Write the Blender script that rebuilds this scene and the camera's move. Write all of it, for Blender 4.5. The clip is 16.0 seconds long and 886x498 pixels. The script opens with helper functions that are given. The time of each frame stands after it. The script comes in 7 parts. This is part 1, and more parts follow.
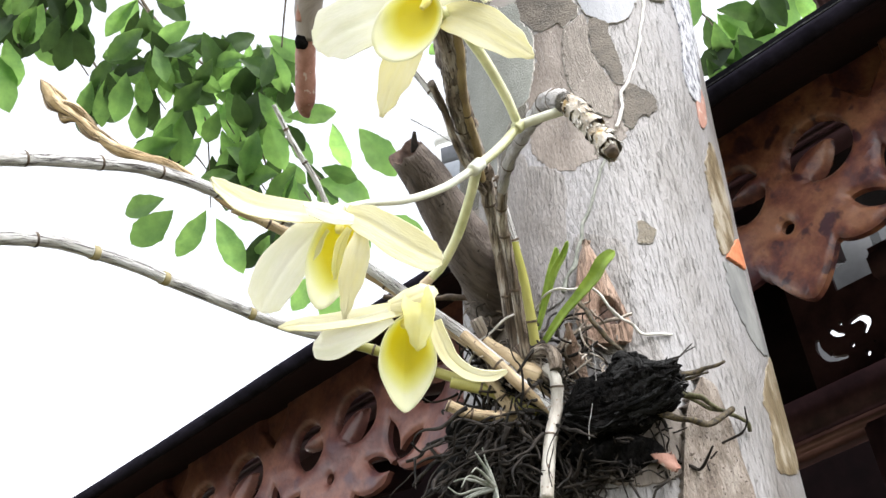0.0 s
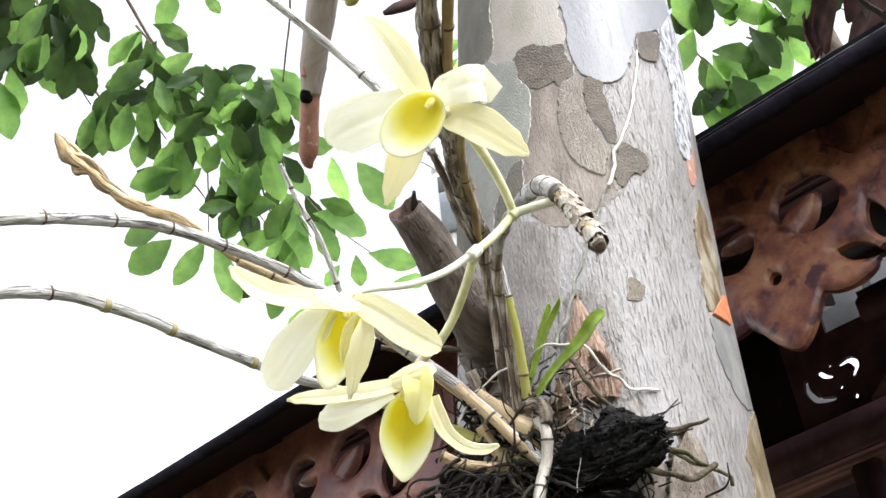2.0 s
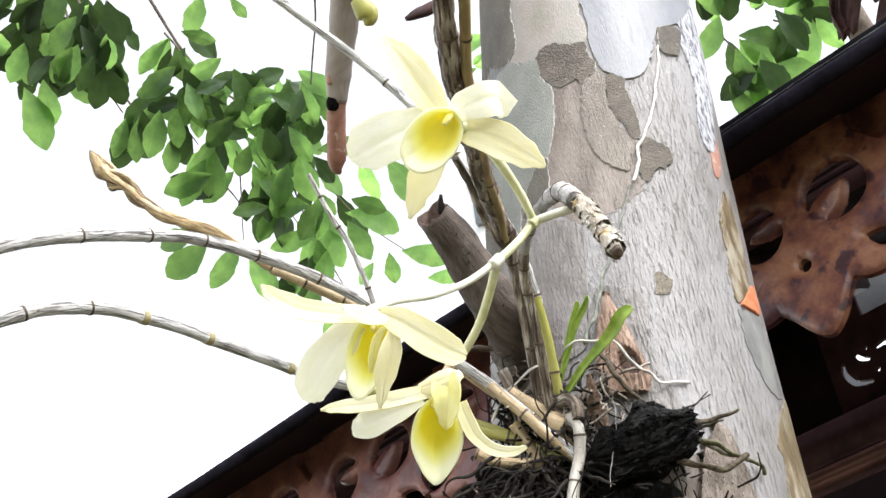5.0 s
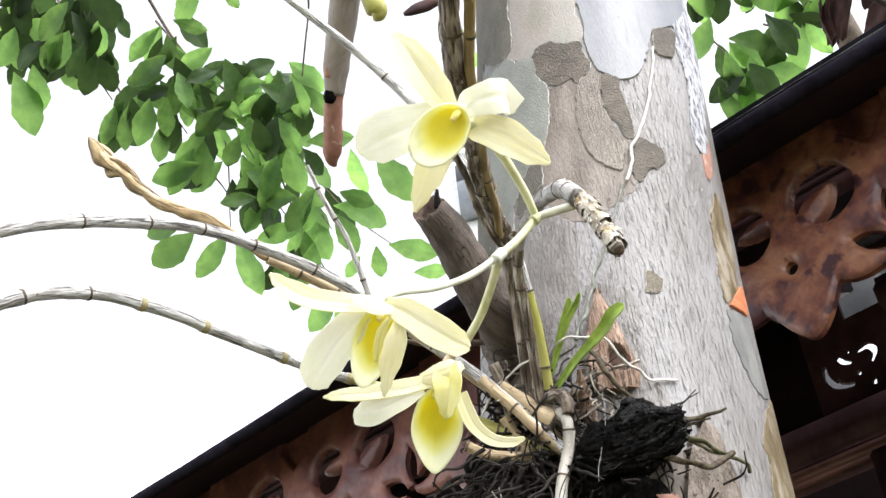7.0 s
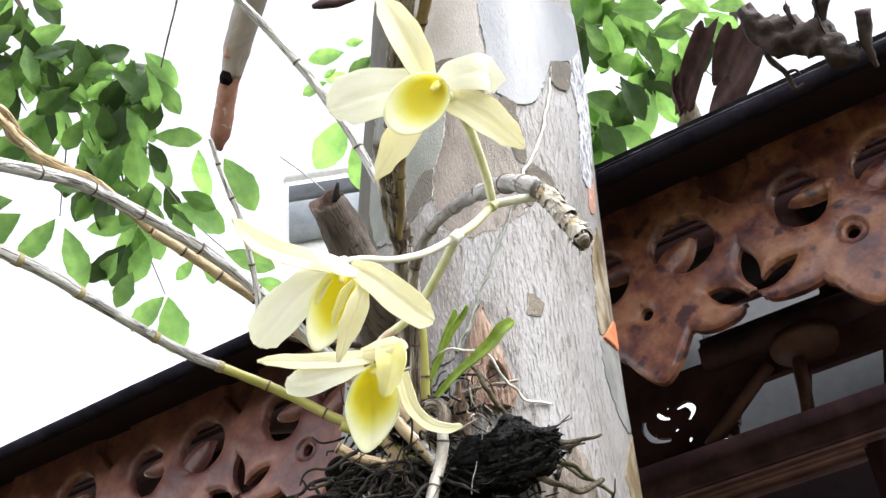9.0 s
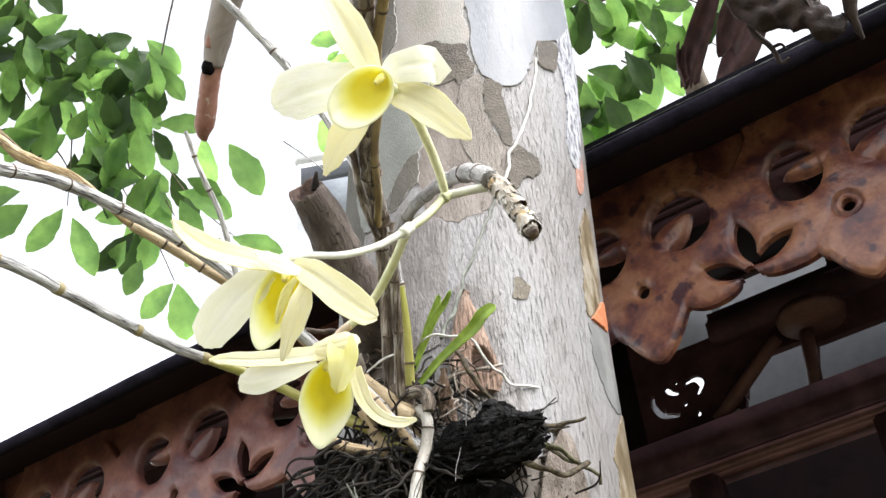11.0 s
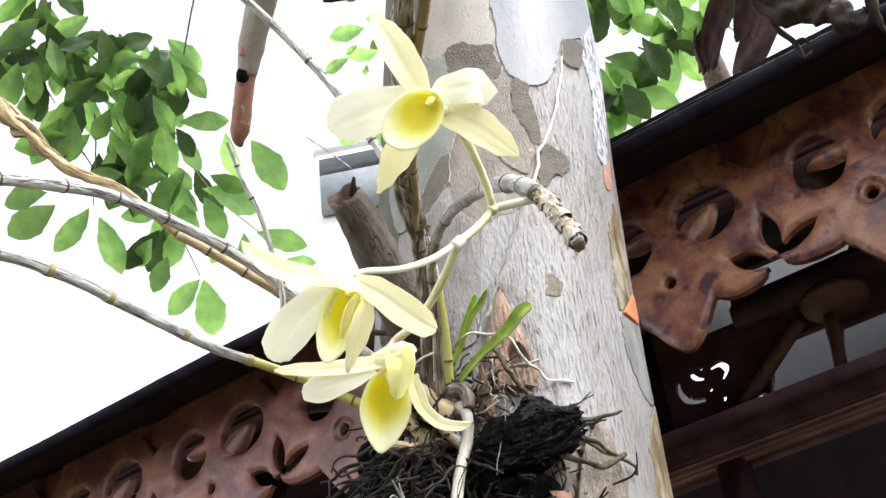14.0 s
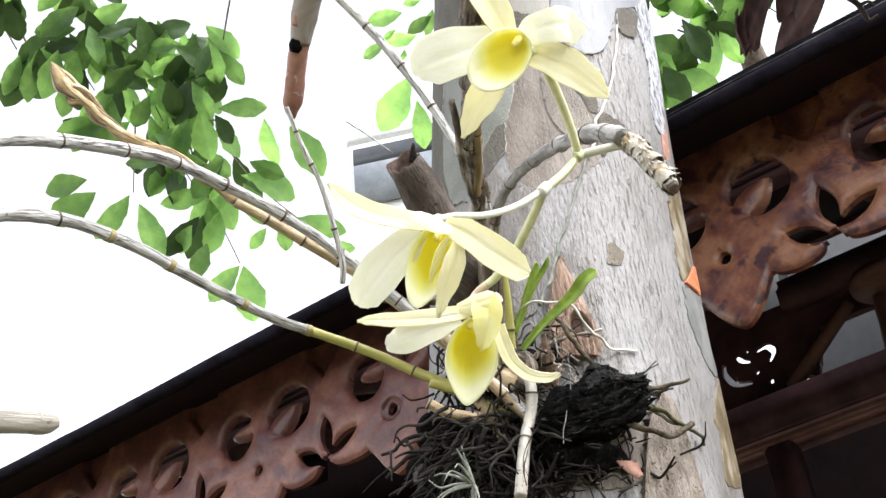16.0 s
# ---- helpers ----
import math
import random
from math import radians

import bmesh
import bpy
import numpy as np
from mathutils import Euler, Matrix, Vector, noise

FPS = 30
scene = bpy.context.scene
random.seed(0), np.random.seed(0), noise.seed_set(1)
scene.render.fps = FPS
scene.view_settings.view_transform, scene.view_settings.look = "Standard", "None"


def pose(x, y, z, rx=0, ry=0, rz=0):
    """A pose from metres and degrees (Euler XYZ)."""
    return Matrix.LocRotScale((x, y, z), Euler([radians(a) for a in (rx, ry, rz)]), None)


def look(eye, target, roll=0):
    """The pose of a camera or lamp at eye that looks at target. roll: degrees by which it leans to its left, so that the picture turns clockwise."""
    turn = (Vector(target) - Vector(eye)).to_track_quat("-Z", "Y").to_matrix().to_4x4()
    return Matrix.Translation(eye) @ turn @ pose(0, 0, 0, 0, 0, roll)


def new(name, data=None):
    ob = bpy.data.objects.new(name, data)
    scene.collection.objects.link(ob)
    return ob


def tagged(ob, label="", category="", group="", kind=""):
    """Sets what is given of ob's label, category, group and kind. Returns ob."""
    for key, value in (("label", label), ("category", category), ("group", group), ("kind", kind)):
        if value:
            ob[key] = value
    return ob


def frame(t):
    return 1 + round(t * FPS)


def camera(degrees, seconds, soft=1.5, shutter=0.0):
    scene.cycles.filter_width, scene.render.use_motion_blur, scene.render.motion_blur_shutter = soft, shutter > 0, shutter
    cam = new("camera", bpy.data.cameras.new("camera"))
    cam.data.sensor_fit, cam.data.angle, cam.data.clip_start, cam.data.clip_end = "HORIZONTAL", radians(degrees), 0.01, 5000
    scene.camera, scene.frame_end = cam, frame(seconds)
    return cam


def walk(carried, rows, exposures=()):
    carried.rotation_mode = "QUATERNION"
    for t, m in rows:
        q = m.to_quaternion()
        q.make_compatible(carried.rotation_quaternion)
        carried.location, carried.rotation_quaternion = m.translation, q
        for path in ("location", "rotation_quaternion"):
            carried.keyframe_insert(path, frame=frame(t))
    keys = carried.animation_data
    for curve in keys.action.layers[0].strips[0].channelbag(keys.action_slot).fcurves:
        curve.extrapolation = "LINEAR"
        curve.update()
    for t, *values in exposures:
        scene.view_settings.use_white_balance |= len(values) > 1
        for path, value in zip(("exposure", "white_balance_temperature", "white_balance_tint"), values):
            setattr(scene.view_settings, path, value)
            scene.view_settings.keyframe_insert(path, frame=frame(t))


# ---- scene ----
cam = camera(41.3, 16.0, soft=1.5)
PATH = [
    (0, (0.047, 0.082, 1.662), (0.041, 1.687, 2.856), -7.2),
    (0.5, (0.053, 0.097, 1.661), (0.041, 1.694, 2.864), -7.2),
    (1, (0.052, 0.083, 1.664), (0.047, 1.647, 2.911), -6.9),
    (1.5, (0.057, 0.068, 1.659), (0.06, 1.635, 2.901), -6.9),
    (2, (0.048, 0.039, 1.66), (0.056, 1.619, 2.887), -6.5),
    (2.5, (0.058, 0.033, 1.655), (0.075, 1.606, 2.889), -7.2),
    (3, (0.053, 0.027, 1.654), (0.05, 1.611, 2.874), -6.9),
    (3.5, (0.042, 0.027, 1.653), (0.017, 1.607, 2.878), -6.5),
    (3.7, (0.04, 0.019, 1.649), (0.012, 1.601, 2.872), -6.5),
    (5.8, (0.061, 0.021, 1.658), (-0.005, 1.602, 2.88), -7.2),
    (6, (0.059, 0.02, 1.654), (-0.009, 1.598, 2.881), -6.7),
    (6.5, (0.052, 0.015, 1.652), (-0.017, 1.598, 2.872), -6.4),
    (7, (0.045, 0.012, 1.649), (0.02, 1.602, 2.862), -6.4),
    (7.5, (0.032, 0.016, 1.649), (0.139, 1.624, 2.834), -6.9),
    (8, (0.013, 0.034, 1.648), (0.205, 1.631, 2.836), -6.3),
    (8.5, (-0.011, 0.042, 1.647), (0.242, 1.61, 2.862), -6.1),
    (8.7, (-0.018, 0.042, 1.645), (0.269, 1.591, 2.877), -6.2),
    (10.8, (0.002, 0.043, 1.644), (0.263, 1.621, 2.845), -6.8),
    (11, (0.012, 0.037, 1.649), (0.268, 1.614, 2.852), -6.9),
    (11.5, (0.008, 0.044, 1.643), (0.236, 1.617, 2.856), -6.9),
    (12, (0.01, 0.034, 1.642), (0.229, 1.606, 2.858), -7.0),
    (12.5, (-0.004, 0.024, 1.638), (0.197, 1.605, 2.846), -6.7),
    (13, (0.002, 0.018, 1.645), (0.234, 1.6, 2.846), -7.5),
    (13.5, (0.006, 0.006, 1.646), (0.23, 1.597, 2.836), -7.5),
    (14, (-0.006, 0.01, 1.644), (0.22, 1.603, 2.832), -7.5),
    (14.5, (-0.013, 0.01, 1.642), (0.202, 1.6, 2.836), -7.3),
    (15, (-0.013, 0.01, 1.642), (0.183, 1.607, 2.83), -7.1),
    (15.5, (-0.004, 0.011, 1.647), (0.198, 1.602, 2.842), -7.8),
    (16, (-0.03, 0.037, 1.64), (0.143, 1.641, 2.823), -6.7),
]
walk(cam, [(t, look(eye, target, roll)) for t, eye, target, roll in PATH], exposures=[(0.0, 1.95), (16.0, 1.95)])

# ---- sky and sun: bright overcast ----
world = bpy.data.worlds.new("overcast")
scene.world = world
world.use_nodes = True
wn, wl = world.node_tree.nodes, world.node_tree.links
sky = wn.new("ShaderNodeTexSky")
sky.sky_type, sky.sun_disc = "NISHITA", False
sky.sun_elevation, sky.sun_rotation = radians(50), radians(138)
pale = wn.new("ShaderNodeHueSaturation")
pale.inputs["Saturation"].default_value = 0.19
wl.new(sky.outputs[0], pale.inputs["Color"])
wl.new(pale.outputs[0], wn["Background"].inputs["Color"])
wn["Background"].inputs["Strength"].default_value = 0.15
sun = new("sun", bpy.data.lights.new("sun", "SUN"))
sun.data.energy, sun.data.angle, sun.data.color = 1.25, radians(26), (1.0, 0.99, 0.98)
sun.matrix_world = look((3.4, -3.0, 7.9), (0.1, 0.7, 2.1))

# ---- helpers ----
rng = random.Random(7)


def part(name, bm, material, parent=None, label=""):
    me = bpy.data.meshes.new(name)
    bm.normal_update()
    bm.to_mesh(me)
    bm.free()
    for f in me.polygons:
        f.use_smooth = True
    for m in (material if isinstance(material, (list, tuple)) else [material]):
        me.materials.append(m)
    ob = new(name, me)
    ob.parent = parent
    if label:
        tagged(ob, label)
    return ob


def thing(name, label, category, place=(0, 0, 0), group="", kind=""):
    ob = new(name)
    ob.empty_display_size = 0.05
    return tagged(ob, label, category, group, kind)


def curve(points, steps=8):
    """Catmull-Rom through the points."""
    p = [Vector(q) for q in points]
    p = [p[0] * 2 - p[1]] + p + [p[-1] * 2 - p[-2]]
    out = []
    for i in range(1, len(p) - 2):
        for k in range(steps):
            t = k / steps
            a, b, c, d = p[i - 1:i + 3]
            out.append(0.5 * (2 * b + (c - a) * t + (2 * a - 5 * b + 4 * c - d) * t * t + (3 * b - a - 3 * c + d) * t ** 3))
    return out + [p[-2]]


def tube(points, radius, segs=10, steps=8, bm=None, rough=0.0, seed=0.0, flat=1.0):
    """A tapered, slightly uneven stem; radius: a number, a pair or a function of 0..1."""
    bm = bm or bmesh.new()
    stem = bm.verts.layers.float_vector.get("stem") or bm.verts.layers.float_vector.new("stem")
    path = curve(points, steps) if steps > 1 else [Vector(q) for q in points]
    run, thick = path[0].x * 3 + path[0].z, 0.0
    if not callable(radius):
        r0, r1 = radius if isinstance(radius, (tuple, list)) else (radius, radius)
        radius = lambda s: r0 + (r1 - r0) * s
    up = Vector((0.3, -0.8, 0.5))
    rings = []
    for i, q in enumerate(path):
        a = (path[min(i + 1, len(path) - 1)] - path[max(i - 1, 0)]).normalized()
        x = a.cross(up).normalized()
        y = x.cross(a)
        r = radius(i / (len(path) - 1))
        thick = thick or max(r, 0.001)
        run += (q - path[i - 1]).length if i else 0
        ring = []
        for k in range(segs):
            w = 2 * math.pi * k / segs
            rr = r
            if rough:
                rr *= 1 + rough * noise.noise(Vector((q.x * 90 + math.cos(w) * 1.3 + seed, q.y * 90 + math.sin(w) * 1.3, q.z * 90)))
            v = bm.verts.new(q + x * (rr * math.cos(w)) + y * (rr * flat * math.sin(w)))
            v[stem] = (thick * math.cos(w), thick * math.sin(w), run)
            ring.append(v)
        rings.append(ring)
    for a, b in zip(rings, rings[1:]):
        for k in range(segs):
            bm.faces.new((a[k], a[(k + 1) % segs], b[(k + 1) % segs], b[k]))
    for ring, q, turn in ((rings[0], path[0], 1), (rings[-1], path[-1], 0)):
        c = bm.verts.new(q)
        for k in range(segs):
            f = (ring[k], ring[(k + 1) % segs], c)
            bm.faces.new(f if not turn else f[::-1])
    return bm


def sheet(grid, thick, bm=None):
    """A thin solid from a grid of points, thick metres through (0: one skin), with crisp rims."""
    bm = bm or bmesh.new()
    nu, nv = len(grid), len(grid[0])
    f = [[bm.verts.new(q) for q in row] for row in grid]
    for i in range(nu - 1):
        for j in range(nv - 1):
            bm.faces.new((f[i][j], f[i + 1][j], f[i + 1][j + 1], f[i][j + 1]))
    if not thick:
        return bm
    nor = [[None] * nv for _ in range(nu)]
    for i in range(nu):
        for j in range(nv):
            a = grid[min(i + 1, nu - 1)][j] - grid[max(i - 1, 0)][j]
            b = grid[i][min(j + 1, nv - 1)] - grid[i][max(j - 1, 0)]
            c = a.cross(b)
            nor[i][j] = c.normalized() if c.length > 1e-12 else Vector((0, -1, 0))
    low = [[grid[i][j] - nor[i][j] * thick for j in range(nv)] for i in range(nu)]
    g = [[bm.verts.new(q) for q in row] for row in low]
    for i in range(nu - 1):
        for j in range(nv - 1):
            bm.faces.new((g[i][j], g[i][j + 1], g[i + 1][j + 1], g[i + 1][j]))
    rim = [(i, 0) for i in range(nu)] + [(nu - 1, j) for j in range(1, nv)] + [(i, nv - 1) for i in range(nu - 2, -1, -1)] + [(0, j) for j in range(nv - 2, 0, -1)]
    top, bot = [bm.verts.new(grid[a][b]) for a, b in rim], [bm.verts.new(low[a][b]) for a, b in rim]
    for k in range(len(rim)):
        m = (k + 1) % len(rim)
        bm.faces.new((top[k], bot[k], bot[m], top[m]))
    return bm


def box(bm, lo, hi, m=None, bevel=0.0):
    r = bmesh.ops.create_cube(bm, size=1)
    vs = r["verts"]
    for v in vs:
        v.co = Vector([lo[k] + (v.co[k] + 0.5) * (hi[k] - lo[k]) for k in range(3)])
    if bevel:
        es = list({e for v in vs for e in v.link_edges})
        vs = list({v for f in bmesh.ops.bevel(bm, geom=es, offset=bevel, segments=2, affect="EDGES")["faces"] for v in f.verts} | {v for v in vs if v.is_valid})
    if m is not None:
        for v in vs:
            v.co = m @ v.co
    return bm


# ---- materials ----
def material(name, colors, scale=20.0, stretch=(1, 1, 1), rough=0.6, fine=120.0, bump=0.3, bump_scale=None, specular=0.4, spots=None, translucent=0.0, rough_var=0.1, vary=0.0, metal=0.0, streak=None, depth=(0.78, 1.2), glow=1.0, stem=False, soft=0.25, blur=0.05):
    """colors: stops (position, colour) of the broad pattern; a finer grain varies it; spots: (colour, scale, share)."""
    m = bpy.data.materials.new(name)
    m.use_nodes = True
    n, l = m.node_tree.nodes, m.node_tree.links
    bsdf, out = n["Principled BSDF"], n["Material Output"]
    if stem:
        co = n.new("ShaderNodeAttribute")
        co.attribute_name = "stem"
        place = co.outputs["Vector"]
    else:
        co = n.new("ShaderNodeTexCoord")
        place = co.outputs["Object"]
    mp = n.new("ShaderNodeMapping")
    mp.inputs["Scale"].default_value = stretch
    l.new(place, mp.inputs["Vector"])
    big = n.new("ShaderNodeTexNoise")
    big.inputs["Scale"].default_value, big.inputs["Detail"].default_value, big.inputs["Roughness"].default_value = scale, 8, 0.6
    l.new(mp.outputs[0], big.inputs["Vector"])
    ramp = n.new("ShaderNodeValToRGB")
    while len(ramp.color_ramp.elements) < len(colors):
        ramp.color_ramp.elements.new(0.5)
    for e, (p, c) in zip(ramp.color_ramp.elements, colors):
        e.position, e.color = p, (*c, 1)
    l.new(big.outputs["Fac"], ramp.inputs[0])
    grain = n.new("ShaderNodeTexNoise")
    grain.inputs["Scale"].default_value, grain.inputs["Detail"].default_value = fine, 6
    l.new(mp.outputs[0], grain.inputs["Vector"])
    hsv = n.new("ShaderNodeHueSaturation")
    rng_node = n.new("ShaderNodeMapRange")
    rng_node.inputs["To Min"].default_value, rng_node.inputs["To Max"].default_value = depth
    l.new(grain.outputs["Fac"], rng_node.inputs["Value"])
    l.new(ramp.outputs[0], hsv.inputs["Color"])
    l.new(rng_node.outputs[0], hsv.inputs["Value"])
    color = hsv.outputs[0]
    if vary:
        info = n.new("ShaderNodeObjectInfo")
        vr = n.new("ShaderNodeMapRange")
        vr.inputs["To Min"].default_value, vr.inputs["To Max"].default_value = 1 - vary, 1 + vary * 1.25
        l.new(info.outputs["Random"], vr.inputs["Value"])
        h2 = n.new("ShaderNodeHueSaturation")
        l.new(color, h2.inputs["Color"])
        l.new(vr.outputs[0], h2.inputs["Value"])
        color = h2.outputs[0]
    if spots:
        c, s, share = spots
        vo = n.new("ShaderNodeTexNoise")
        vo.inputs["Scale"].default_value, vo.inputs["Detail"].default_value = s, 3
        l.new(place, vo.inputs["Vector"])
        st = n.new("ShaderNodeMapRange")
        st.inputs["From Min"].default_value, st.inputs["From Max"].default_value = 1 - share, 1 - share + blur
        l.new(vo.outputs["Fac"], st.inputs["Value"])
        mx = n.new("ShaderNodeMix")
        mx.data_type = "RGBA"
        l.new(st.outputs[0], mx.inputs["Factor"])
        l.new(color, mx.inputs["A"])
        mx.inputs["B"].default_value = (*c, 1)
        color = mx.outputs["Result"]
    lines = None
    if streak:
        c, s, share, lean, strength = streak
        m2 = n.new("ShaderNodeMapping")
        m2.inputs["Scale"].default_value = (1, 1, lean)
        l.new(place, m2.inputs["Vector"])
        sn = n.new("ShaderNodeTexNoise")
        sn.inputs["Scale"].default_value, sn.inputs["Detail"].default_value, sn.inputs["Roughness"].default_value = s, 7, 0.65
        sn.inputs["Distortion"].default_value = 0.6
        l.new(m2.outputs[0], sn.inputs["Vector"])
        lines = n.new("ShaderNodeMapRange")
        lines.inputs["From Min"].default_value, lines.inputs["From Max"].default_value = 1 - share, 1 - share + soft
        l.new(sn.outputs["Fac"], lines.inputs["Value"])
        m3 = n.new("ShaderNodeMix")
        m3.data_type = "RGBA"
        weak = n.new("ShaderNodeMath")
        weak.operation = "MULTIPLY"
        weak.inputs[1].default_value = strength
        l.new(lines.outputs[0], weak.inputs[0])
        lines = weak
        l.new(weak.outputs[0], m3.inputs["Factor"])
        l.new(color, m3.inputs["A"])
        m3.inputs["B"].default_value = (*c, 1)
        color = m3.outputs["Result"]
    l.new(color, bsdf.inputs["Base Color"])
    bsdf.inputs["Specular IOR Level"].default_value = specular
    bsdf.inputs["Metallic"].default_value = metal
    rr = n.new("ShaderNodeMapRange")
    rr.inputs["To Min"].default_value, rr.inputs["To Max"].default_value = rough - rough_var, min(1, rough + rough_var)
    l.new(big.outputs["Fac"], rr.inputs["Value"])
    l.new(rr.outputs[0], bsdf.inputs["Roughness"])
    if bump:
        bp = n.new("ShaderNodeBump")
        bp.inputs["Strength"].default_value, bp.inputs["Distance"].default_value = bump, 0.002
        src = grain
        if bump_scale:
            src = n.new("ShaderNodeTexNoise")
            src.inputs["Scale"].default_value, src.inputs["Detail"].default_value = bump_scale, 8
            l.new(mp.outputs[0], src.inputs["Vector"])
        height = src.outputs["Fac"]
        if lines:
            sub = n.new("ShaderNodeMath")
            sub.operation = "SUBTRACT"
            l.new(height, sub.inputs[0])
            l.new(lines.outputs[0], sub.inputs[1])
            height = sub.outputs[0]
        l.new(height, bp.inputs["Height"])
        l.new(bp.outputs[0], bsdf.inputs["Normal"])
    if translucent:
        tr = n.new("ShaderNodeBsdfTranslucent")
        gain = n.new("ShaderNodeMix")
        gain.data_type, gain.blend_type = "RGBA", "MULTIPLY"
        gain.inputs["Factor"].default_value = 1.0
        l.new(color, gain.inputs["A"])
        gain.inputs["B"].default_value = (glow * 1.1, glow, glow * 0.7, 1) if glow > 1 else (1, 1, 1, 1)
        l.new(gain.outputs["Result"], tr.inputs["Color"])
        ms = n.new("ShaderNodeMixShader")
        ms.inputs[0].default_value = translucent
        l.new(bsdf.outputs[0], ms.inputs[1])
        l.new(tr.outputs[0], ms.inputs[2])
        l.new(ms.outputs[0], out.inputs["Surface"])
    return m


M_BARK = material("pale_bark", [(0.30, (0.1323, 0.1168, 0.1071)), (0.42, (0.1905, 0.1772, 0.1707)), (0.54, (0.2359, 0.2233, 0.2227)), (0.66, (0.2661, 0.2559, 0.2600))], scale=16, stretch=(1, 1, 0.35), rough=0.5, fine=520, bump=1.0, bump_scale=380, specular=0.5, spots=((0.0681, 0.0558, 0.0481), 330, 0.325), blur=0.06, streak=((0.0968, 0.0834, 0.0745), 620, 0.45, 0.09, 0.36), depth=(0.83, 1.14), soft=0.10)
M_BARK_BLUE = material("bluish_white_bark", [(0.33, (0.1365, 0.1420, 0.1600)), (0.48, (0.1677, 0.1732, 0.1920)), (0.62, (0.1966, 0.2012, 0.2176))], scale=26, stretch=(1, 1, 0.4), rough=0.5, fine=500, bump=0.22, bump_scale=300, spots=((0.0468, 0.0452, 0.0560), 260, 0.29), blur=0.04, streak=((0.1053, 0.1131, 0.1360), 380, 0.44, 0.09, 0.4), depth=(0.88, 1.10), soft=0.10)
M_BARK_TAN = material("tan_bark", [(0.31, (0.0920, 0.0729, 0.0580)), (0.44, (0.1460, 0.1192, 0.0990)), (0.56, (0.1920, 0.1596, 0.1360)), (0.66, (0.2260, 0.1950, 0.1720))], scale=36, stretch=(1, 1, 0.45), rough=0.55, fine=520, bump=0.6, bump_scale=380, spots=((0.2700, 0.2462, 0.2250), 240, 0.33), streak=((0.0750, 0.0591, 0.0480), 420, 0.44, 0.09, 0.55), depth=(0.82, 1.16), soft=0.12)
M_BARK_MID = material("dull_grey_bark", [(0.32, (0.1428, 0.1257, 0.1130)), (0.46, (0.2017, 0.1837, 0.1732)), (0.60, (0.2463, 0.2294, 0.2215))], scale=26, stretch=(1, 1, 0.4), rough=0.55, fine=520, bump=1.0, bump_scale=380, spots=((0.0669, 0.0544, 0.0456), 330, 0.325), streak=((0.0937, 0.0792, 0.0693), 620, 0.47, 0.08, 0.45), depth=(0.8, 1.16), soft=0.10)
M_BARK_CREAM = material("cream_bark", [(0.30, (0.1650, 0.1576, 0.1220)), (0.42, (0.2220, 0.2049, 0.1720)), (0.53, (0.2680, 0.2344, 0.2120)), (0.64, (0.2360, 0.2266, 0.1980))], scale=22, stretch=(1, 1, 0.5), rough=0.5, fine=500, bump=0.3, spots=((0.1050, 0.0886, 0.0700), 280, 0.30), streak=((0.1450, 0.1280, 0.1080), 380, 0.44, 0.08, 0.4), depth=(0.86, 1.12), soft=0.12)
M_BARK_GREEN = material("grey_green_bark", [(0.35, (0.1380, 0.1414, 0.1209)), (0.6, (0.2098, 0.2158, 0.1916))], scale=20, stretch=(1, 1, 0.5), rough=0.5, fine=800, bump=0.7, spots=((0.3312, 0.3441, 0.3255), 380, 0.33), depth=(0.74, 1.24))
M_BARK_DARK = material("brown_olive_bark", [(0.35, (0.0484, 0.0390, 0.0288)), (0.62, (0.1053, 0.0874, 0.0680))], scale=50, rough=0.7, fine=420, bump=0.9, spots=((0.1872, 0.1638, 0.1360), 260, 0.35))
M_BARK_OLIVE = material("dull_olive_bark", [(0.35, (0.0612, 0.0533, 0.0396)), (0.6, (0.1138, 0.1022, 0.0806))], scale=26, stretch=(1, 1, 0.45), rough=0.65, fine=700, bump=0.8, spots=((0.1800, 0.1692, 0.1440), 240, 0.33), streak=((0.0432, 0.0360, 0.0274), 700, 0.5, 0.14, 0.4), depth=(0.72, 1.26))
M_BARK_TAN_PALE = material("streaked_tan_bark", [(0.33, (0.168, 0.140, 0.115)), (0.6, (0.262, 0.228, 0.195))], scale=24, stretch=(1, 1, 0.4), rough=0.55, fine=900, bump=0.9, spots=((0.36, 0.335, 0.30), 380, 0.35), streak=((0.125, 0.10, 0.082), 620, 0.52, 0.10, 0.5), depth=(0.72, 1.26), soft=0.2)
M_BARK_KNOT = material("olive_brown_scar", [(0.35, (0.0858, 0.0686, 0.0452)), (0.62, (0.1560, 0.1310, 0.0936))], scale=90, rough=0.6, fine=420, bump=0.9, spots=((0.0546, 0.0429, 0.0312), 240, 0.36))
M_BARK_GREY = material("slate_grey_bark", [(0.35, (0.128, 0.128, 0.128)), (0.62, (0.216, 0.216, 0.208))], scale=40, stretch=(1, 1, 0.4), rough=0.7, fine=210, bump=0.6)
M_BARK_SPECK = material("dark_flecked_bark", [(0.40, (0.05, 0.05, 0.065)), (0.48, (0.26, 0.26, 0.285)), (0.58, (0.46, 0.46, 0.475))], scale=230, stretch=(1, 1, 0.35), rough=0.5, fine=700, bump=0.5)
M_FLAKE = material("amber_bark_flake", [(0.35, (0.0903, 0.0660, 0.0353)), (0.5, (0.1720, 0.1320, 0.0784)), (0.62, (0.3096, 0.2728, 0.2156))], scale=70, stretch=(1, 1, 0.4), rough=0.4, fine=400, bump=0.6)
